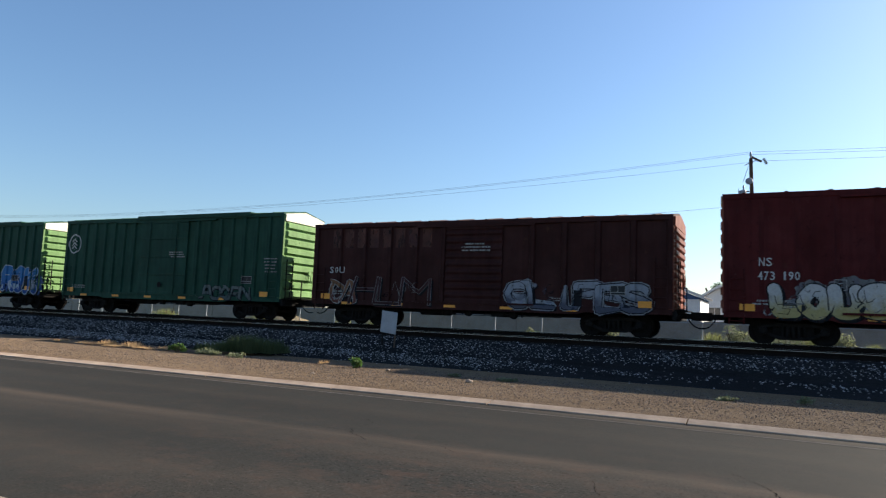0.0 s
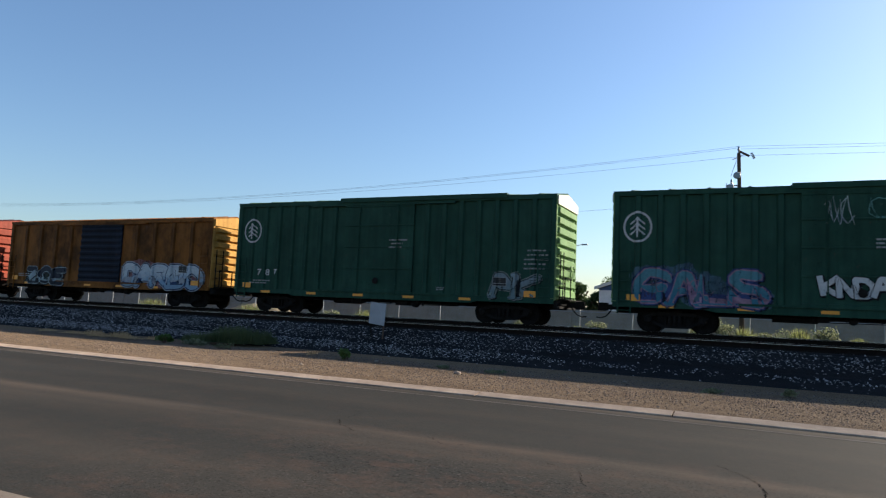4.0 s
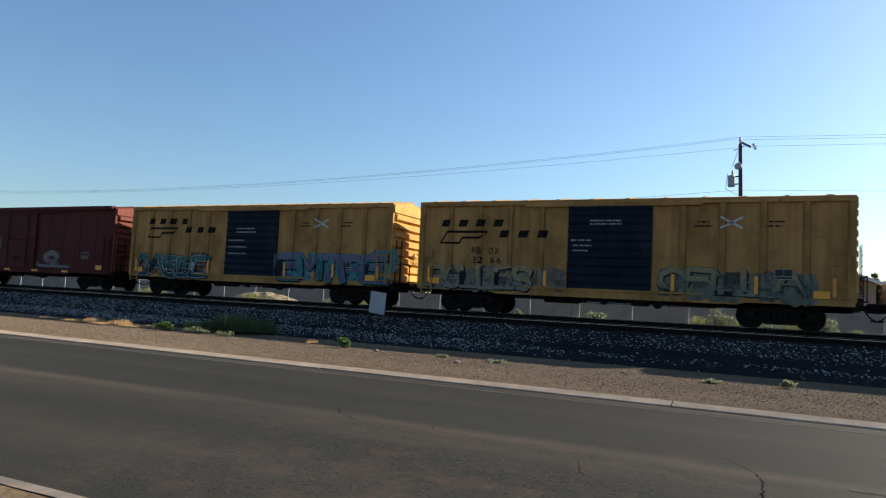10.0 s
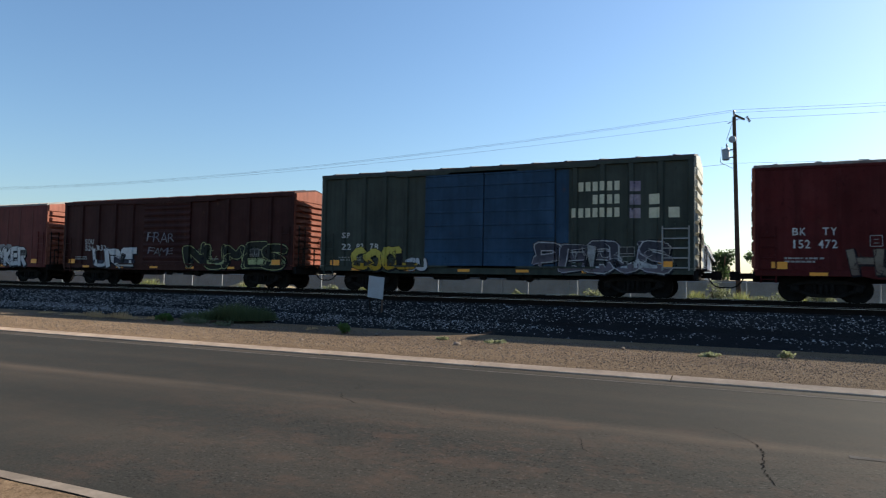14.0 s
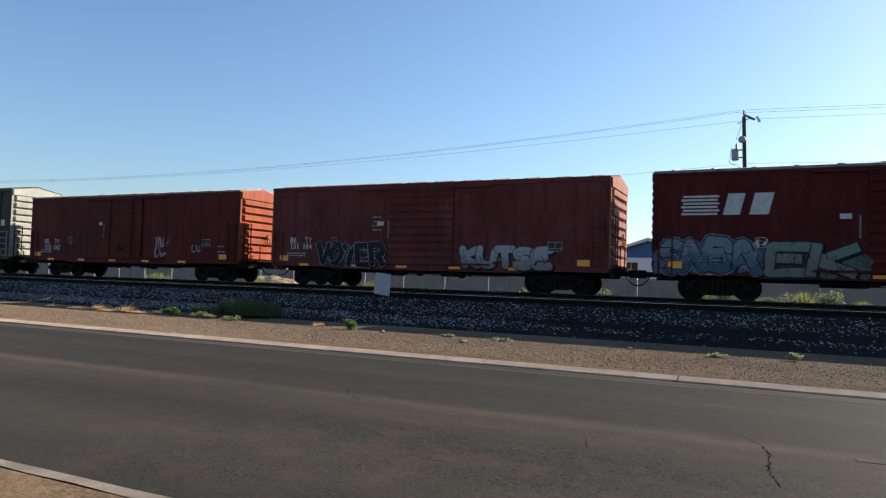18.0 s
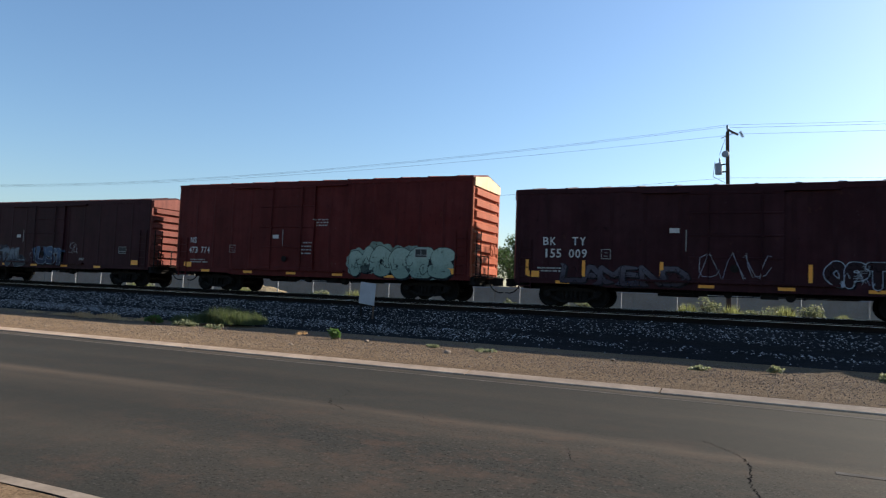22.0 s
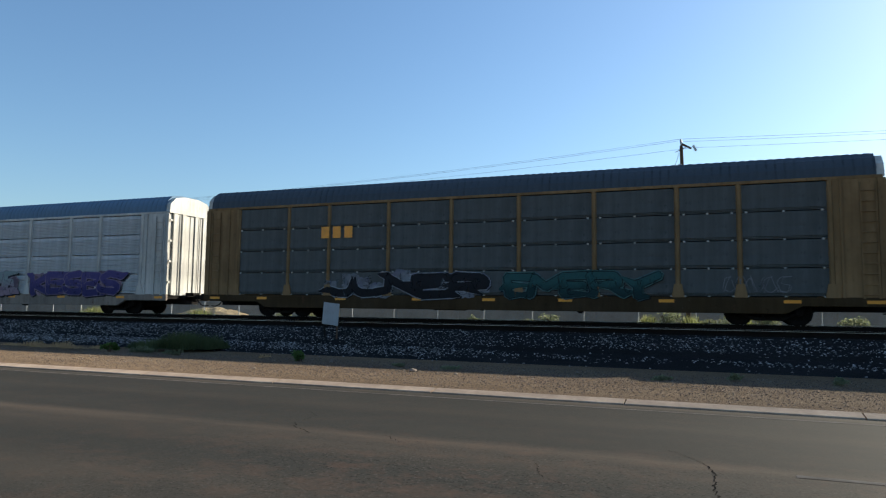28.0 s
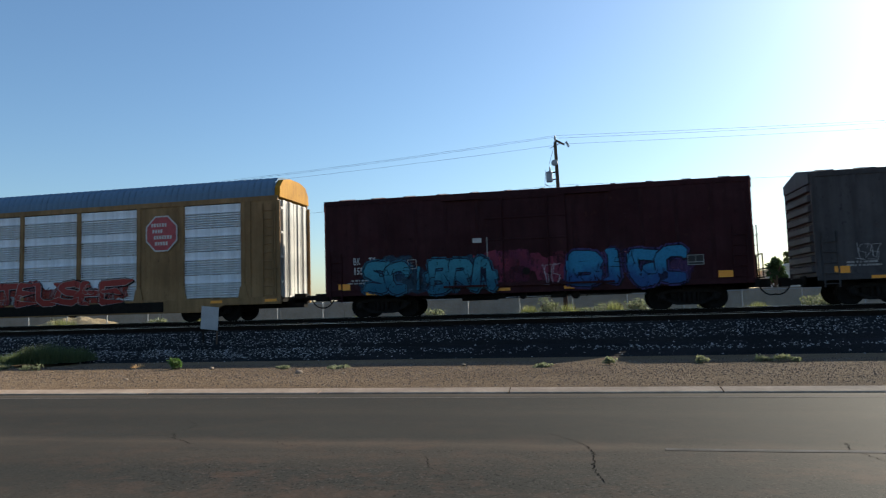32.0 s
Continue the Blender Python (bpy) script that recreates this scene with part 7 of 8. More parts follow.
def tree(x, y, z, h, r, seed, mat=L_TREE, label="leafy green tree behind the houses", narrow=False):
    rng = random.Random(seed)
    t = tagged(new("tree"), label, "tree")
    t.location = (x, y, z)
    bm = bmesh.new()
    n = 8
    rings = []
    for k in range(6):
        f = k / 5
        rr = 0.045 * h * (1 - 0.7 * f)
        cx, cy = 0.03 * h * math.sin(2 * f + seed), 0.03 * h * math.cos(3 * f + seed)
        rings.append([bm.verts.new((cx + rr * math.cos(2 * math.pi * i / n), cy + rr * math.sin(2 * math.pi * i / n), f * h * 0.62 - 0.1)) for i in range(n)])
    for a, b in zip(rings, rings[1:]):
        for i in range(n):
            bm.faces.new([a[i], a[(i + 1) % n], b[(i + 1) % n], b[i]])
    bm.faces.new(rings[-1])
    part("trunk", bm, M_WOODPOLE, t)
    for k in range(5):
        a = rng.uniform(0, 6.28)
        bm = bmesh.new()
        rod(bm, (0, 0, h * (0.3 + 0.07 * k)), (0.55 * r * math.cos(a), 0.55 * r * math.sin(a), h * (0.55 + 0.07 * k)), 0.014 * h, 6)
        part("limb", bm, M_WOODPOLE, t)
    co, fa = [], []
    blobs = []
    for _ in range(4 if narrow else 13):
        a, k = rng.uniform(0, 6.28), rng.uniform(0.1, 0.8)
        blobs.append((k * r * math.cos(a), k * r * math.sin(a), h * rng.uniform(0.42, 0.88), r * rng.uniform(0.22, 0.45)))
    if narrow:
        blobs = [(0, 0, h * (0.25 + 0.09 * i), r * (1 - 0.09 * i)) for i in range(8)]
    for bx, by, bz, br in blobs:
        for _ in range(170 if narrow else 260):
            v = Vector((rng.gauss(0, 1), rng.gauss(0, 1), rng.gauss(0, 0.8)))
            v = v / v.length * br * rng.uniform(0.45, 1.1)
            p = Vector((bx, by, bz)) + v
            q = Euler((rng.uniform(-1.3, 1.3), rng.uniform(-1.3, 1.3), rng.uniform(0, 6.28))).to_matrix()
            s = rng.uniform(0.12, 0.30)
            i = len(co)
            for w in ((0, 0, 0), (0.4 * s, 0.4 * s, 0.05), (0, s, 0), (-0.4 * s, 0.4 * s, 0.05)):
                co.append(tuple(p + q @ Vector(w)))
            fa.append((i, i + 1, i + 2, i + 3))
    me = bpy.data.meshes.new("crown")
    me.from_pydata(co, [], fa)
    me.materials.append(None)
    put("crown", me, mat, t)
    return t


# ---- verge ----
plant("weed", -10.5, 16.1, 0.02, L_GREEN, 1, 0.20, 0.17, 0.27, 360, 0.075, "bright green weed tuft on the dirt verge", "weed")
plant("weed", -17.75, 16.4, 0.02, L_GREEN, 2, 0.25, 0.22, 0.30, 460, 0.085, "bright green weed tuft on the dirt verge", "weed")
for k, (x, y, w, h, n) in enumerate(((-17.1, 17.5, 0.65, 0.42, 1800), (-16.2, 17.9, 0.85, 0.70, 3600), (-15.5, 18.2, 0.6, 0.6, 1900))):
    plant("weed_patch", x, y, 0.06, L_DARK, 10 + k, w, 0.6, h, n, 0.022, "low soft green grass patch at the foot of the ballast", "weeds", "grass", False)
for k, (x, y, w, h) in enumerate(((-16.8, 16.6, 0.35, 0.18), (-16.1, 16.5, 0.3, 0.15), (-15.1, 16.3, 0.35, 0.15), (0.46, 16.0, 0.20, 0.16), (-1.0, 15.6, 0.25, 0.08), (2.5, 16.2, 0.14, 0.16), (3.85, 16.4, 0.20, 0.12), (4.2, 16.4, 0.20, 0.16), (4.5, 16.35, 0.12, 0.10), (-5.9, 15.8, 0.3, 0.10), (-7.5, 16.0, 0.2, 0.07))):
    plant("sage_weed", x, y, 0.02, L_SAGE, 30 + k, w, 0.2, h, 240, 0.06, "pale sage weed tuft on the dirt verge", "weed", stems=False)
for k, (x, y, w, h) in enumerate(((-22.6, 16.65, 0.45, 0.14), (-21.6, 16.75, 0.5, 0.24), (-20.9, 16.45, 0.35, 0.12), (-20.2, 16.7, 0.5, 0.26), (-19.4, 16.5, 0.4, 0.13), (-18.7, 16.85, 0.35, 0.18), (-24.2, 16.8, 0.3, 0.14), (-11.8, 16.3, 0.06, 0.16))):
    plant("dry_grass", x, y, 0.03, L_STRAW, 50 + k, w, 0.25, h * 1.1, int(900 * w) + 60, 0.022, "dry straw coloured grass tuft on the verge", "grass", "grass", False)
for k, (x, w, h, m) in enumerate(((-3.1, 0.7, 1.2, L_LIME), (-2.0, 0.8, 1.4, L_SAGE), (-0.9, 0.7, 1.2, L_LIME), (0.5, 0.9, 1.1, L_SAGE), (1.6, 0.7, 1.3, L_LIME), (2.8, 0.8, 1.2, L_SAGE), (4.2, 0.6, 0.9, L_LIME), (-8.4, 0.8, 1.0, L_SAGE), (-9.6, 0.5, 0.8, L_LIME), (-24.0, 1.3, 1.2, L_LIME), (-26.2, 0.8, 0.9, L_SAGE), (6.6, 0.8, 1.0, L_SAGE), (9.0, 0.7, 1.0, L_LIME), (11.5, 0.9, 1.1, L_SAGE), (-13.0, 0.6, 0.8, L_SAGE), (-33.5, 1.2, 1.2, L_LIME), (-43.0, 1.6, 1.3, L_LIME))):
    plant("shrub", x, 38.6 + 0.5 * math.sin(k * 2.3), 0.22, m, 80 + k, w, 0.6, h, 900 if m is L_SAGE else 1500, 0.11 if m is L_SAGE else 0.05, "sunlit yellow green shrub beside the wire fence", "shrub", "dome" if m is L_SAGE else "grass")


# ---- stones ----
def stones(name, seed, n, where, size, mat, label, flat=0.7):
    """Loose angular stones, all in one mesh."""
    rng = np.random.default_rng(seed)
    pts = where(rng, n)
    base = np.array([(1, 0, -0.3), (0, 1, -0.3), (-1, 0, -0.3), (0, -1, -0.3), (0.35, 0.3, 0.8), (-0.4, -0.1, 0.75)])
    tri = np.array([(0, 1, 4), (1, 5, 4), (1, 2, 5), (2, 3, 5), (3, 4, 5), (3, 0, 4)])
    n = len(pts)
    s = rng.uniform(size[0], size[1], (n, 1, 1)) * rng.uniform(0.6, 1.3, (n, 6, 3))
    a = rng.uniform(0, 6.283, n)
    rot = np.zeros((n, 3, 3))
    rot[:, 0, 0], rot[:, 0, 1], rot[:, 1, 0], rot[:, 1, 1], rot[:, 2, 2] = np.cos(a), -np.sin(a), np.sin(a), np.cos(a), flat
    v = np.einsum("nij,nkj->nki", rot, base[None] * s) + pts[:, None, :]
    f = (tri[None] + 6 * np.arange(n)[:, None, None]).reshape(-1, 3)
    me = bpy.data.meshes.new(name)
    me.from_pydata(v.reshape(-1, 3).tolist(), [], f.tolist())
    me.materials.append(None)
    return tagged(put(name, me, mat), label, "stones", "", "stuff")


def on_bank(rng, n):
    x = rng.uniform(-85, 34, n)
    y = rng.uniform(18.0, 25.0, n)
    # the slope below the siding is thick with clean stone; east of the sign a bare dark ledge runs along its foot
    keep = rng.random(n)
    east = 1 / (1 + np.exp(-(x + 6.9) * 1.4))
    clump = np.sin(x * 0.9 + 3 * np.sin(y * 1.3)) * 0.14 + np.sin(x * 0.23 + 1.0) * 0.12 + np.sin(x * 2.7 + y * 1.9) * 0.12
    slope = np.clip((y - 18.3) / 0.6, 0, 1) * np.clip((21.45 - y) / 0.2, 0, 1)
    upper = np.clip((y - 20.15) / 0.15, 0, 1) * np.clip((21.4 - y) / 0.2, 0, 1)
    lower = np.exp(-((y - 19.25) / 0.33) ** 2)
    west = slope * (0.8 + clump)
    dens = west * (1 - east) + east * (upper * (0.55 + clump) + lower * (0.30 + clump))
    dens = np.maximum(dens, 0.05)
    ok = keep < dens
    x, y = x[ok], y[ok]
    return np.stack([x, y, bank_z(y) + 0.012], 1)


def on_bed(rng, n):
    x, y = rng.uniform(-60, 30, n), rng.uniform(24.9, 28.8, n)
    return np.stack([x, y, np.full(n, 0.875)], 1)


def on_verge(rng, n):
    x, y = rng.normal(-6, 14, n), 11.95 + 5.5 * rng.beta(1.3, 1.2, n)
    return np.stack([x, y, np.interp(y, [11.79, 12.6, 13.6, 15.4, 17.3, 18.6], [0.055, 0.075, 0.07, 0.04, 0.015, 0.03]) + 0.003], 1)


stones("ballast_stones", 3, 130000, on_bank, (0.018, 0.041), M_STONE, "grey and pale crushed ballast stones")
stones("track_stones", 4, 5000, on_bed, (0.03, 0.06), M_STONE, "crushed stones between the sleepers")
M_PEBBLE = island_mix("pebble", [(0.0, (0.045, 0.033, 0.025)), (0.6, (0.13, 0.095, 0.072)), (0.95, (0.19, 0.145, 0.11)), (1.0, (0.30, 0.25, 0.21))])
stones("verge_pebbles", 5, 32000, on_verge, (0.006, 0.021), M_PEBBLE, "small pebbles strewn over the dirt verge")
for k, (x, y, s) in enumerate(((-10.0, 13.4, 0.06), (-6.45, 14.6, 0.09), (-9.4, 15.9, 0.06), (-2.9, 16.1, 0.05), (-5.3, 14.4, 0.05))):
    rock = tagged(part("rock", (lambda b: (bmesh.ops.create_icosphere(b, subdivisions=2, radius=s), b)[1])(bmesh.new()), M_PEBBLE), "small dark rock on the dirt verge", "rock")
    for v in rock.data.vertices:
        v.co *= 1 + 0.25 * noise.noise(v.co * 14 + Vector((k, 0, 0)))
        v.co.z *= 0.6
    rock.location = (x, y, 0.05 + 0.3 * s)


# ---- sign by the track ----
sign = tagged(new("track_sign"), "blank pale grey sign board leaning on two thin posts", "sign")
sign.location = (-12.13, 20.4, 0.44)
M_SIGN = simple("sign_grey", (0.27, 0.30, 0.335), 0.55, 0.1, 0.12, 3.0)
b = part("board", boxes((-0.375, 0.375, -0.01, 0.01, 0.47, 1.22)), M_SIGN, sign, "", 0.004)
b.matrix_basis = pose(-0.02, -0.04, 0, 0, 5, -14)
for x, lean, mat in ((-0.27, -2.0, M_TIE), (0.29, 2.5, M_WOODPOLE)):
    p = part("post", boxes((-0.024, 0.024, 0.0, 0.045, -0.35, 1.16)), mat, sign, "", 0.004)
    p.matrix_basis = pose(x, 0.0 - 0.25 * x, 0, 0, lean, -14)

# ---- utility poles and wires ----
POLE_Y = 38.6


def cross_arm_bm():
    bm = boxes((0.1, 0.72, 0.10, 0.18, -0.05, 0.05))
    rod(bm, (0.08, 0.16, -0.55), (0.45, 0.14, -0.04), 0.02, 6)
    return bm


def utility_pole(x, full=True):
    p = tagged(new("utility_pole"), "weathered wooden utility pole with a grey transformer" if full else "weathered wooden utility pole", "utility pole", "utility poles")
    p.matrix_basis = pose(x + 0.22, POLE_Y, 0.2, 0, -1.2, 0)
    bm = bmesh.new()
    lathe(bm, [(0.135, -0.4), (0.13, 0.0), (0.11, 5.0), (0.09, 10.2), (0.08, 10.3)], 14, "z")
    part("pole", bm, M_WOODPOLE, p)
    bm = bmesh.new()
    lathe(bm, [(0.03, 10.28), (0.03, 10.42), (0.06, 10.43), (0.07, 10.5), (0.04, 10.56), (0.055, 10.6), (0.03, 10.66)], 10, "z")
    part("top_insulator", bm, M_SIGN, p)
    arm = part("cross_arm", cross_arm_bm(), M_WOODPOLE, p)
    arm.matrix_basis = pose(-0.1, 0, 10.5, 0, 32, 0)
    bm = bmesh.new()
    for k in range(4):
        lathe(bm, [(0.05, 0.0), (0.09, 0.03), (0.05, 0.06)], 10, "z", (0.78, 0.15, -0.50 + 0.09 * k + 0.12))
    ins = part("hanging_insulator", bm, M_SIGN, p)
    ins.matrix_basis = pose(-0.12, 0, 10.0, 0, -25, 0)
    if full:
        bm = bmesh.new()
        lathe(bm, [(0.16, 0.0), (0.185, 0.03), (0.185, 0.50), (0.20, 0.52), (0.18, 0.58), (0.05, 0.62)], 18, "z", (-0.44, -0.1, 8.0))
        tr = part("transformer", bm, M_SIGN, p, "grey transformer can")
        bm = bmesh.new()
        lathe(bm, [(0.03, 0.0), (0.06, 0.05), (0.035, 0.1), (0.06, 0.15), (0.03, 0.28)], 10, "z", (-0.38, -0.1, 8.60))
        part("bushing", bm, M_SIGN, tr)
        part("bracket", boxes((-0.28, -0.10, -0.14, -0.06, 8.1, 8.16), (-0.28, -0.10, -0.14, -0.06, 8.5, 8.56)), M_GEAR, tr)
        bm = bmesh.new()
        lathe(bm, [(0.04, -0.10), (0.17, -0.08), (0.19, 0.0), (0.15, 0.10), (0.05, 0.12)], 16, "y", (-0.10, -0.24, 9.05))
        part("lamp_head", bm, M_SIGN, p, "round grey lamp head")
        bm = bmesh.new()
        for a, e in (((-0.40, -0.1, 9.05), (-0.12, 0.0, 9.9)), ((-0.62, -0.1, 8.7), (-0.72, -0.1, 7.9)), ((-0.72, -0.1, 7.9), (-0.12, 0.0, 7.55))):
            rod(bm, a, e, 0.012, 5)
        part("drop_wire", bm, M_WIRE, p)
    return p


POLES = (-91.0, -1.25, 86.0)
for x in POLES:
    utility_pole(x, x == -1.25)


def wire(a, b, sag, name="power_line"):
    bm = bmesh.new()
    n = 24
    pts = []
    for i in range(n + 1):
        f = i / n
        p = Vector(a).lerp(Vector(b), f)
        p.z -= 4 * sag * f * (1 - f)
        pts.append(p)
    rings = [[bm.verts.new(p + Vector((0, dy, dz))) for dy, dz in ((0.006, 0), (0, 0.006), (-0.006, 0), (0, -0.006))] for p in pts]
    for r0, r1 in zip(rings, rings[1:]):
        for i in range(4):
            bm.faces.new([r0[i], r0[(i + 1) % 4], r1[(i + 1) % 4], r1[i]])
    return tagged(part(name, bm, M_WIRE), "thin dark overhead power line between the poles", "power line", "power lines")


for a, e in zip(POLES, POLES[1:]):
    s = 1.75 if a < -50 else 0.9
    wire((a, POLE_Y, 10.86), (e, POLE_Y, 10.86), s)
    wire((a, POLE_Y + 0.12, 10.74), (e, POLE_Y + 0.12, 10.80), s * 0.98)
    wire((a + 0.6, POLE_Y + 0.2, 10.38), (e + 0.6, POLE_Y + 0.2, 10.38), s * 0.8)
    wire((a, POLE_Y - 0.1, 8.0), (e, POLE_Y - 0.1, 8.0), s * 0.8)

# ---- fence ----
FENCE_Y = 40.0
M_POST = simple("galvanised_post", (0.40, 0.41, 0.41), 0.5, 0.6, 0.15, 5.0)
fence = tagged(new("wire_fence"), "grey chain link fence on thin steel posts", "fence")
fence.location = (0, FENCE_Y, 0.22)
post_m = shared("fence_post", lambda: (lambda bm: (lathe(bm, [(0.035, -0.3), (0.035, 1.56), (0.045, 1.57), (0.02, 1.62)], 8, "z"), bm)[1])(bmesh.new()))


def net_bm():
    """One bay of wire netting: thin crossed strands."""
    bm = bmesh.new()
    h, w, st, t = 1.5, 3.06, 0.12, 0.0035
    k = -h
    while k < w:
        for s in (0, 1):
            x0, z0, x1, z1 = k, 0.0, k + h, h
            if x0 < 0:
                z0, x0 = -k, 0.0
            if x1 > w:
                z1, x1 = w - k, w
            if s:
                x0, x1 = w - x0, w - x1
            bm.faces.new([bm.verts.new(p) for p in ((x0 - t, 0, z0), (x0 + t, 0, z0), (x1 + t, 0, z1), (x1 - t, 0, z1))])
        k += st
    return bm


net_m = shared("fence_net", net_bm)
rail_m = shared("fence_rail", lambda: (lambda bm: (rod(bm, (0, 0, 1.53), (3.06, 0, 1.53), 0.022, 6), bm)[1])(bmesh.new()))
for k in range(-27, 10):
    x = -0.70 + 3.06 * k
    put("fence_post", post_m, M_POST, fence, pose(x, 0, 0))
    put("top_tube", rail_m, M_POST, fence, pose(x, 0, 0))
    tagged(put("wire_netting", net_m, M_POST, fence, pose(x, 0.02, 0)), kind="stuff")

# ---- back street and rubble ----
ribbon("back_street", [(43.0, 0.255), (46, 0.27), (53.0, 0.245)], [-400, -120, -60, 0, 60, 200], M_ASPHALT, label="grey back street behind the railway", category="road")
# shaded block wall along the far side of that street
M_BLOCK = simple("block_wall_grey", (0.38, 0.32, 0.25), 0.95, 0, 0.18, 0.8, 0.5)
wall = tagged(new("garden_wall"), "grey concrete block wall behind the back street", "wall", "", "structure")
wall.location = (0, 57.0, 0)
panel_m = shared("wall_panel", lambda: boxes((-2.85, 2.85, 0.0, 0.2, 0.0, 1.98)), 0.01)
pier_m = shared("wall_pier", lambda: boxes((-0.22, 0.22, -0.1, 0.3, 0.0, 2.05), (-0.27, 0.27, -0.15, 0.35, 2.05, 2.13)))
for k in range(-16, 9):
    put("panel", panel_m, M_BLOCK, wall, pose(6.0 * k, 0, 0.02 * math.sin(k * 3.0)))
    put("pier", pier_m, M_BLOCK, wall, pose(6.0 * k + 3.0, 0, 0))
bm = bmesh.new()
bmesh.ops.create_grid(bm, x_segments=40, y_segments=20, size=1)
for v in bm.verts:
    x, y = v.co.x, v.co.y
    k = max(0.0, 1 - x * x) * max(0.0, 1 - y * y)
    v.co = Vector((-36.5 + 3.0 * x, 43.5 + 1.8 * y, 0.15 + 1.15 * k ** 0.4 + 0.16 * noise.noise(Vector((x * 4, y * 4, 0)))))
tagged(part("earth_mound", bm, dirt("rubble", (0.36, 0.28, 0.17), (0.55, 0.44, 0.28), 3.0)), "heap of pale tan rubble and earth behind the fence", "heap")

# ---- houses ----
M_STUCCO = simple("stucco_tan", (0.46, 0.31, 0.17), 0.9, 0, 0.1, 1.0, 0.4)
M_PINKWALL = simple("wall_pinkish", (0.40, 0.28, 0.24), 0.9, 0, 0.12, 1.0, 0.4)
M_WHITEWALL = simple("wall_white", (0.72, 0.71, 0.70), 0.8, 0, 0.06, 1.5, 0.2)
M_BLUEGABLE = simple("gable_blue", (0.06, 0.12, 0.28), 0.8, 0, 0.1, 2.0)
M_SHINGLE = simple("shingle_grey", (0.16, 0.15, 0.14), 0.9, 0, 0.25, 4.0, 0.6)
M_SHINGLEGREEN = simple("shingle_green", (0.10, 0.16, 0.13), 0.9, 0, 0.25, 4.0, 0.6)
M_GLASS = simple("window_dark", (0.02, 0.025, 0.03), 0.08, 0, 0.1, 2.0, 0.0)
M_TRIM = simple("trim_white", (0.62, 0.60, 0.57), 0.7, 0, 0.08, 3.0)


def window(parent, x, y, z, w, h):
    f = part("window", boxes((x - w / 2 - 0.06, x + w / 2 + 0.06, y - 0.04, y + 0.05, z - 0.06, z), (x - w / 2 - 0.06, x + w / 2 + 0.06, y - 0.04, y + 0.05, z + h, z + h + 0.06),
                             (x - w / 2 - 0.06, x - w / 2, y - 0.04, y + 0.05, z, z + h), (x + w / 2, x + w / 2 + 0.06, y - 0.04, y + 0.05, z, z + h), (x - 0.02, x + 0.02, y - 0.03, y + 0.05, z, z + h)), M_TRIM, parent)
    for s in (-1, 1):
        part("pane", boxes((min(x, x + s * w / 2) + 0.005, max(x, x + s * w / 2) - 0.005, y - 0.005, y + 0.01, z, z + h)), M_GLASS, f)


def cooler(x, y, z, w, label="grey evaporative cooler box on a roof"):
    k = tagged(new("roof_cooler"), label, "cooler", "roof coolers")
    k.location = (x, y, z)
    part("housing", boxes((-w / 2, w / 2, -w / 2, w / 2, 0.15, 1.0)), M_SIGN, k, "", 0.02)
    for i in range(6):
        part("louvre", boxes((-w / 2 + 0.08, w / 2 - 0.08, -w / 2 - 0.02, -w / 2 + 0.01, 0.25 + 0.11 * i, 0.31 + 0.11 * i)), M_POST, k)
    for sx in (-1, 1):
        part("leg", boxes((sx * w * 0.42 - 0.03, sx * w * 0.42 + 0.03, -0.05, 0.05, -0.6, 0.16)), M_POST, k)
    return k


def gable_house(x0, x1, y, depth, eave, apex, ground, wall_mat, gable_mat, roof_mat, label, ridge_x=None, split=None):
    """A house whose gable faces the track."""
    hs = tagged(new("house"), label, "house")
    rx = (x0 + x1) / 2 if ridge_x is None else ridge_x
    g = split if split is not None else eave
    part("wall", boxes((x0 + 0.4, x1 - 0.4, y + 0.3, y + depth, ground, g)), wall_mat, hs)
    bm = bmesh.new()
    ya = y + 0.28
    prism(bm, [(x0 + 0.4, g), (x1 - 0.4, g), (x1 - 0.35, eave - 0.02), (rx, apex - 0.08), (x0 + 0.35, eave - 0.02)], "y", ya, y + depth)
    part("gable", bm, gable_mat, hs)
    for a, b in (((x0, eave), (rx, apex)), ((rx, apex), (x1, eave))):
        bm = bmesh.new()
        prism(bm, [a, b, (b[0], b[1] + 0.16), (a[0], a[1] + 0.16)], "y", y - 0.25, y + depth + 0.3)
        part("roof", bm, roof_mat, hs)
        bm = bmesh.new()
        prism(bm, [(a[0], a[1] - 0.12), (b[0], b[1] - 0.12), (b[0], b[1] + 0.19), (a[0], a[1] + 0.19)], "y", y - 0.30, y - 0.252)
        part("bargeboard", bm, M_TRIM, hs)
    return hs


HY = 70.0
ha = gable_house(-15.8, -6.4, HY, 9.0, 4.35, 6.0, 0.0, M_WHITEWALL, M_BLUEGABLE, M_SHINGLE, "white house with a dark blue gable", -10.9, 4.2)
window(ha, -9.5, HY + 0.3, 2.95, 1.3, 0.85)
window(ha, -12.6, HY + 0.3, 2.6, 1.3, 1.1)
cooler(-9.35, HY + 2.5, 5.65, 1.3)
hb = gable_house(1.4, 9.3, HY, 9.0, 4.7, 6.15, 0.0, M_PINKWALL, M_STUCCO, M_STUCCO, "tan stucco house with a low gable", 5.4, 4.0)
window(hb, 4.4, HY + 0.3, 2.3, 1.2, 1.1)
window(hb, 7.4, HY + 0.3, 2.3, 1.2, 1.1)
part("vent", boxes((5.0, 5.8, HY + 0.2, HY + 0.29, 5.0, 5.6)), M_SHINGLE, hb)
bm = bmesh.new()
rod(bm, (5.2, HY + 3, 5.8), (5.2, HY + 3, 7.3), 0.05, 8)
part("flue", bm, M_SHINGLE, hb)
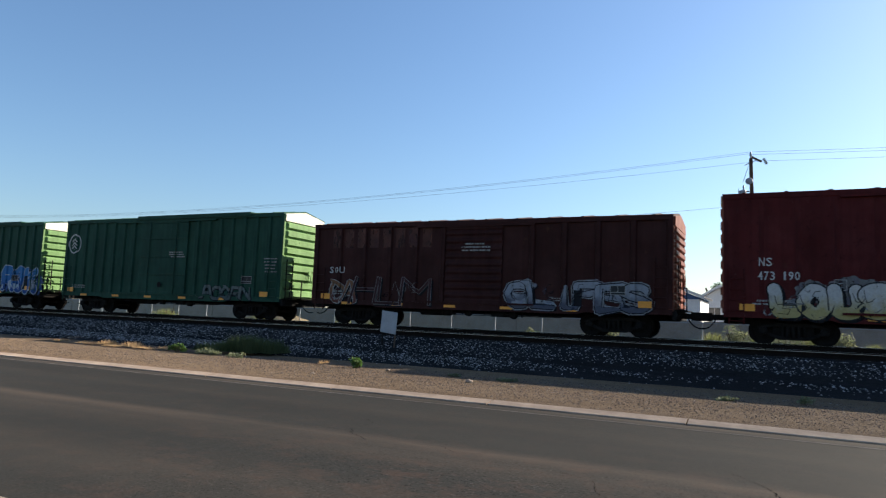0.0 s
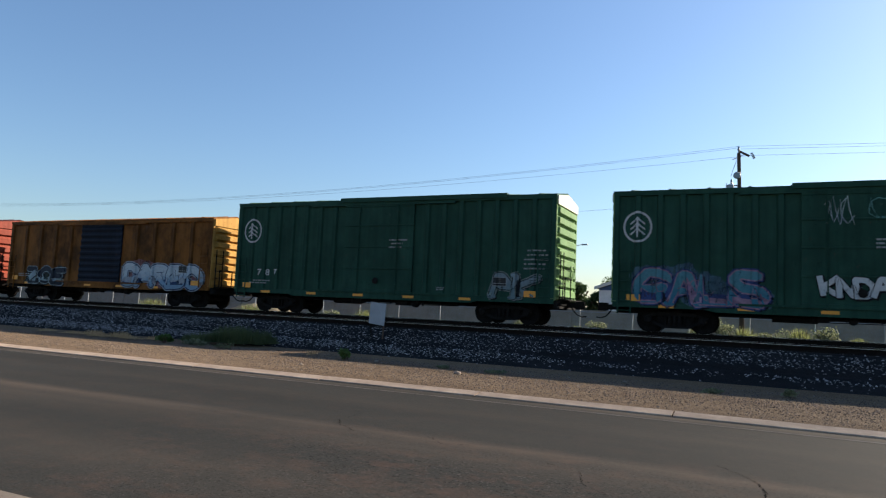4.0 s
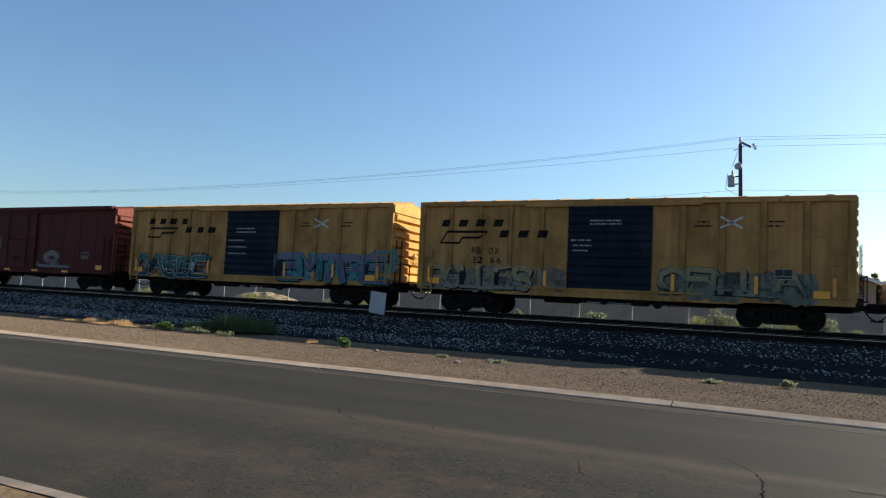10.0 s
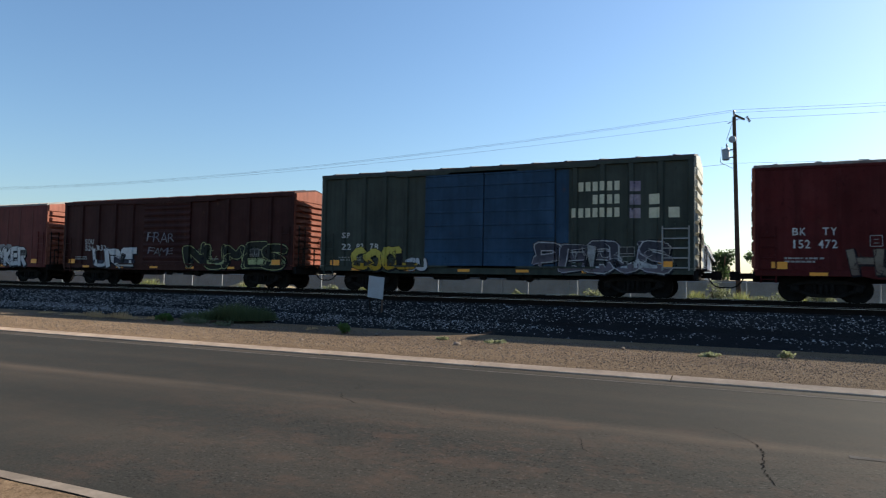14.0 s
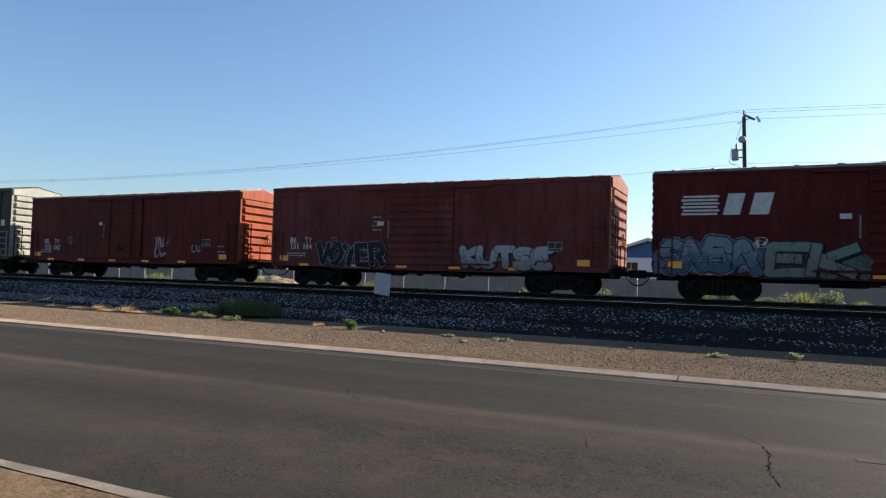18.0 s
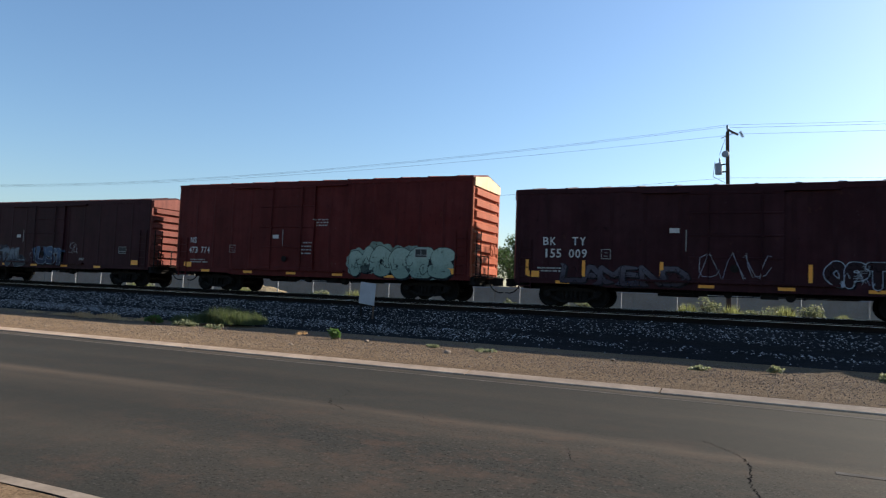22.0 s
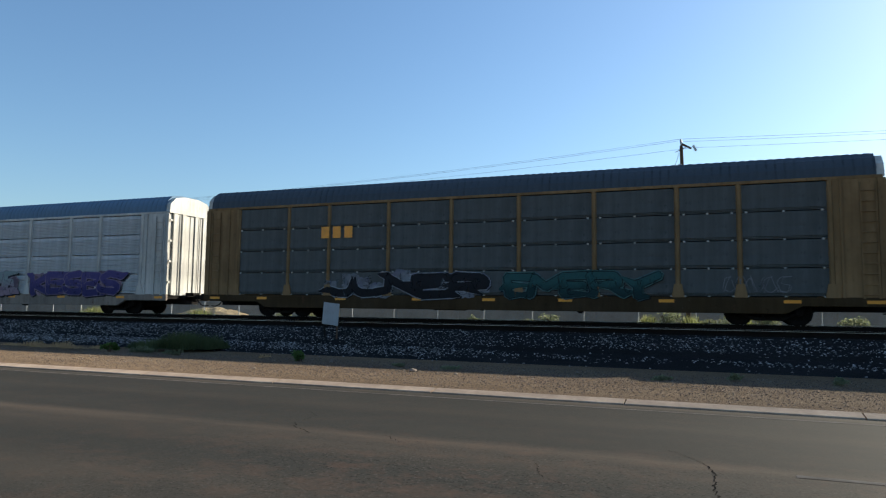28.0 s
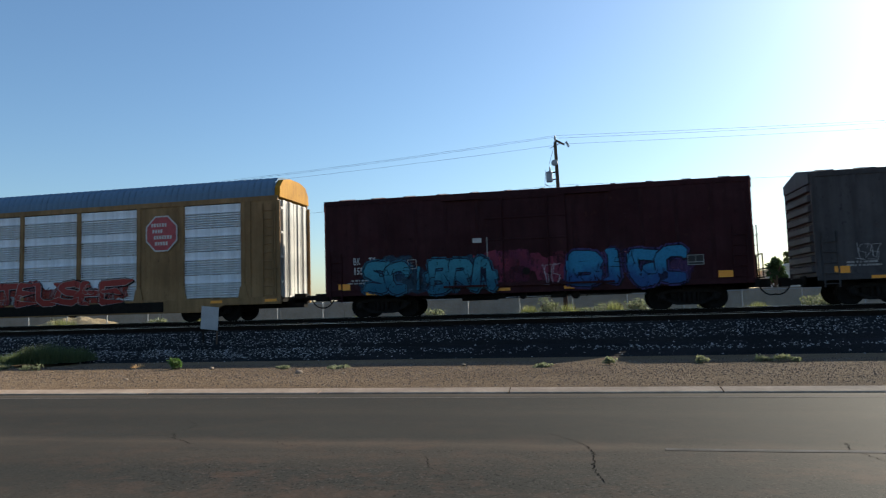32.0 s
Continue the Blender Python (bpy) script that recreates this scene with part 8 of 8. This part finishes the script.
cooler(4.35, HY + 2.5, 5.75, 0.75)
# white house with a pale grey roof, further back
CY = 84.0
hc = gable_house(-9.2, -4.85, CY, 9.0, 4.35, 6.3, 0.0, M_WHITEWALL, M_WHITEWALL, simple("shingle_pale", (0.36, 0.35, 0.34), 0.9, 0, 0.2, 4.0, 0.5), "white house with a pale grey gable roof", -5.95)
window(hc, -6.6, CY + 0.3, 2.6, 1.2, 1.2)
# pale low house to the east and a tan one beside it
hd = gable_house(17.6, 27.0, HY, 8.0, 3.9, 4.6, 0.0, M_WHITEWALL, M_WHITEWALL, M_SHINGLE, "pale low house with a shallow roof", 22.3)
window(hd, 20.0, HY + 0.3, 2.2, 1.2, 1.0)
he = gable_house(10.0, 16.8, HY + 5, 8.0, 5.0, 5.75, 0.0, M_STUCCO, M_STUCCO, M_SHINGLE, "tan stucco house with a grey roof", 13.4)
window(he, 12.2, HY + 5.3, 2.6, 1.2, 1.1)

for k, (x, y, h, r) in enumerate(((-19.2, 60.0, 7.4, 2.4), (-22.5, 66.0, 6.2, 2.4), (-7.5, 92.0, 7.6, 2.6), (-4.0, 88.0, 6.0, 2.2), (0.6, 82.0, 5.4, 2.0), (17.0, 66.0, 4.8, 1.1), (2.2, 90.0, 6.2, 2.4), (-17.0, 86.0, 7.0, 2.6), (29.0, 80.0, 6.5, 2.6), (-48.0, 95.0, 6.5, 3.0), (-62.0, 100.0, 7.0, 3.2), (-18.6, 75.0, 6.0, 1.7), (-16.2, 72.0, 4.2, 1.3))):
    tree(x, y, 0.1, h, r, 200 + k)
tree(21.8, 80.0, 0.1, 6.4, 0.7, 231, L_DARK, "narrow dark cypress behind the houses", True)
tree(9.9, 79.0, 0.1, 6.6, 0.6, 232, L_DARK, "narrow dark cypress behind the houses", True)

lamp = tagged(new("street_lamp"), "tall thin grey street lamp", "street lamp")
lamp.location = (-15.9, 60.0, 0.1)
bm = bmesh.new()
lathe(bm, [(0.10, 0.0), (0.08, 1.0), (0.05, 7.6)], 10, "z")
part("mast", bm, M_POST, lamp)
bm = bmesh.new()
rod(bm, (0, 0, 7.55), (1.2, -0.1, 7.75), 0.03, 6)
part("arm", bm, M_POST, lamp)
part("lamp_head", boxes((1.1, 1.65, -0.22, 0.02, 7.68, 7.80)), M_POST, lamp, "", 0.02)

# ---- sleepers, kerb stones and road marks ----
tie_m = shared("sleeper", lambda: boxes((-0.115, 0.115, -1.3, 1.3, -0.17, -0.005)), 0.01)
for k in range(-110, 60):
    for tr in (track, siding):
        put("sleeper", tie_m, M_TIE, tr, pose(0.52 * k + 0.03 * math.sin(k * 1.7), 0.03 * math.sin(k * 2.9), 0.0, 0, 0, 0.8 * math.sin(k * 4.1)))
kerb = tagged(new("kerb"), "pale worn concrete kerb ribbon along the road", "kerb", "", "structure")
kerb.location = (0, 11.67, 0)


def kerb_bm(ln):
    bm = bmesh.new()
    prism(bm, [(-0.165, -0.10), (-0.165, 0.014), (-0.15, 0.026), (0.145, 0.066), (0.165, 0.058), (0.165, -0.1)], "x", -ln / 2 + 0.012, ln / 2 - 0.012)
    return bm


km = shared(("kerb_stone", 3), lambda: kerb_bm(3.4))
for k in range(-36, 14):
    put("kerb_stone", km, M_KERB, kerb, pose(3.4 * k + 0.38, 0.012 * math.sin(k * 5.0), 0.006 * math.sin(k * 3.1), 0, 0, 0.1 * math.sin(k * 2.2)))
for s in (-1, 1):
    put("kerb_stone", shared(("kerb_long", s), lambda: kerb_bm(800.0)), M_KERB, kerb, pose(-123.72 - 400 if s < 0 else 46.28 + 400, 0, 0))


def road_z(y):
    return float(np.interp(y, [2.6, 3.4, 7.2, 11.45], [-0.02, 0.0, 0.03, 0.0]))


def line_bm(x0, x1, y, w, rng):
    """A worn painted line with ragged edges."""
    bm = bmesh.new()
    n = max(2, int(abs(x1 - x0) / 0.5))
    n = min(n, 260)
    top, bot = [], []
    for i in range(n + 1):
        x = x0 + (x1 - x0) * i / n
        a, b = y + w / 2 + rng.uniform(-0.012, 0.012), y - w / 2 + rng.uniform(-0.012, 0.012)
        top.append(bm.verts.new((x, a, road_z(a) + 0.004)))
        bot.append(bm.verts.new((x, b, road_z(b) + 0.004)))
    for i in range(n):
        bm.faces.new([bot[i], bot[i + 1], top[i + 1], top[i]])
    return bm


rng = random.Random(4)
tagged(part("edge_line", line_bm(-120, 60, 11.02, 0.09, rng), M_LINE), "thin worn white edge line on the asphalt", "road marking", "road markings", "structure")
tagged(part("edge_line", line_bm(-60, 30, 3.38, 0.12, rng), M_EDGE), "worn pale edge line between asphalt and dirt", "road marking", "road markings", "structure")
for k in range(0, 4):
    tagged(part("centre_dash", line_bm(0.72 + 12.2 * k, 3.77 + 12.2 * k, 7.18, 0.10, rng), M_LINE), "worn pale centre line dash", "road marking", "road markings", "structure")
M_CRACK = simple("crack_shadow", (0.018, 0.017, 0.017), 1.0)
M_CRACK.node_tree.nodes["Principled BSDF"].inputs["Specular IOR Level"].default_value = 0.0


def crack(pts, seed, w=0.014):
    rng = random.Random(seed)
    fine = []
    for (x0, y0), (x1, y1) in zip(pts, pts[1:]):
        for i in range(12):
            f = i / 12
            fine.append((x0 + (x1 - x0) * f + rng.uniform(-0.02, 0.02), y0 + (y1 - y0) * f + rng.uniform(-0.02, 0.02)))
    fine.append(pts[-1])
    bm = bmesh.new()
    rows = []
    for i, (x, y) in enumerate(fine):
        q0, q1 = fine[max(0, i - 1)], fine[min(len(fine) - 1, i + 1)]
        dx, dy = q1[0] - q0[0], q1[1] - q0[1]
        ln = math.hypot(dx, dy) or 1
        k = w * 0.42 * rng.uniform(0.2, 1.6) * (0.3 if i in (0, len(fine) - 1) else 1)
        rows.append([bm.verts.new((x - dy / ln * k, y + dx / ln * k, road_z(y) + 0.0035)), bm.verts.new((x + dy / ln * k, y - dx / ln * k, road_z(y) + 0.0035))])
    for a, b in zip(rows, rows[1:]):
        bm.faces.new([a[0], b[0], b[1], a[1]])
    return tagged(part("road_crack", bm, M_CRACK), "thin dark crack in the asphalt", "crack", "road cracks", "structure")


crack([(-0.05, 7.3), (0.03, 6.9), (0.0, 6.4), (0.1, 5.9)], 1, 0.012)
crack([(-5.1, 7.75), (-4.9, 7.45), (-4.5, 7.15)], 2, 0.010)
crack([(2.5, 7.6), (2.42, 7.3), (2.55, 6.8)], 3, 0.008)
crack([(-3.6, 7.4), (-3.3, 7.1), (-3.0, 7.25)], 4, 0.007)
crack([(-5.4, 8.6), (-5.15, 8.35), (-5.1, 7.95)], 6, 0.007)
crack([(-2.0, 6.9), (-1.6, 6.7), (-1.5, 6.3), (-1.2, 6.0)], 7, 0.006)
crack([(-0.45, 7.95), (-0.2, 7.6), (-0.05, 7.3)], 8, 0.006)


# ---- what moves ----
def motions():
    """The whole train rolls by at an even speed."""
    times = [0.0, 0.1, 0.5] + [float(t) for t in range(1, 32)] + [31.5, 31.9, 32.0]
    for car, x in CARS:
        walk(car, [(t, pose(x - SPEED * (t - 16.0), TRACK_Y, RAIL_Z)) for t in times])


motions()
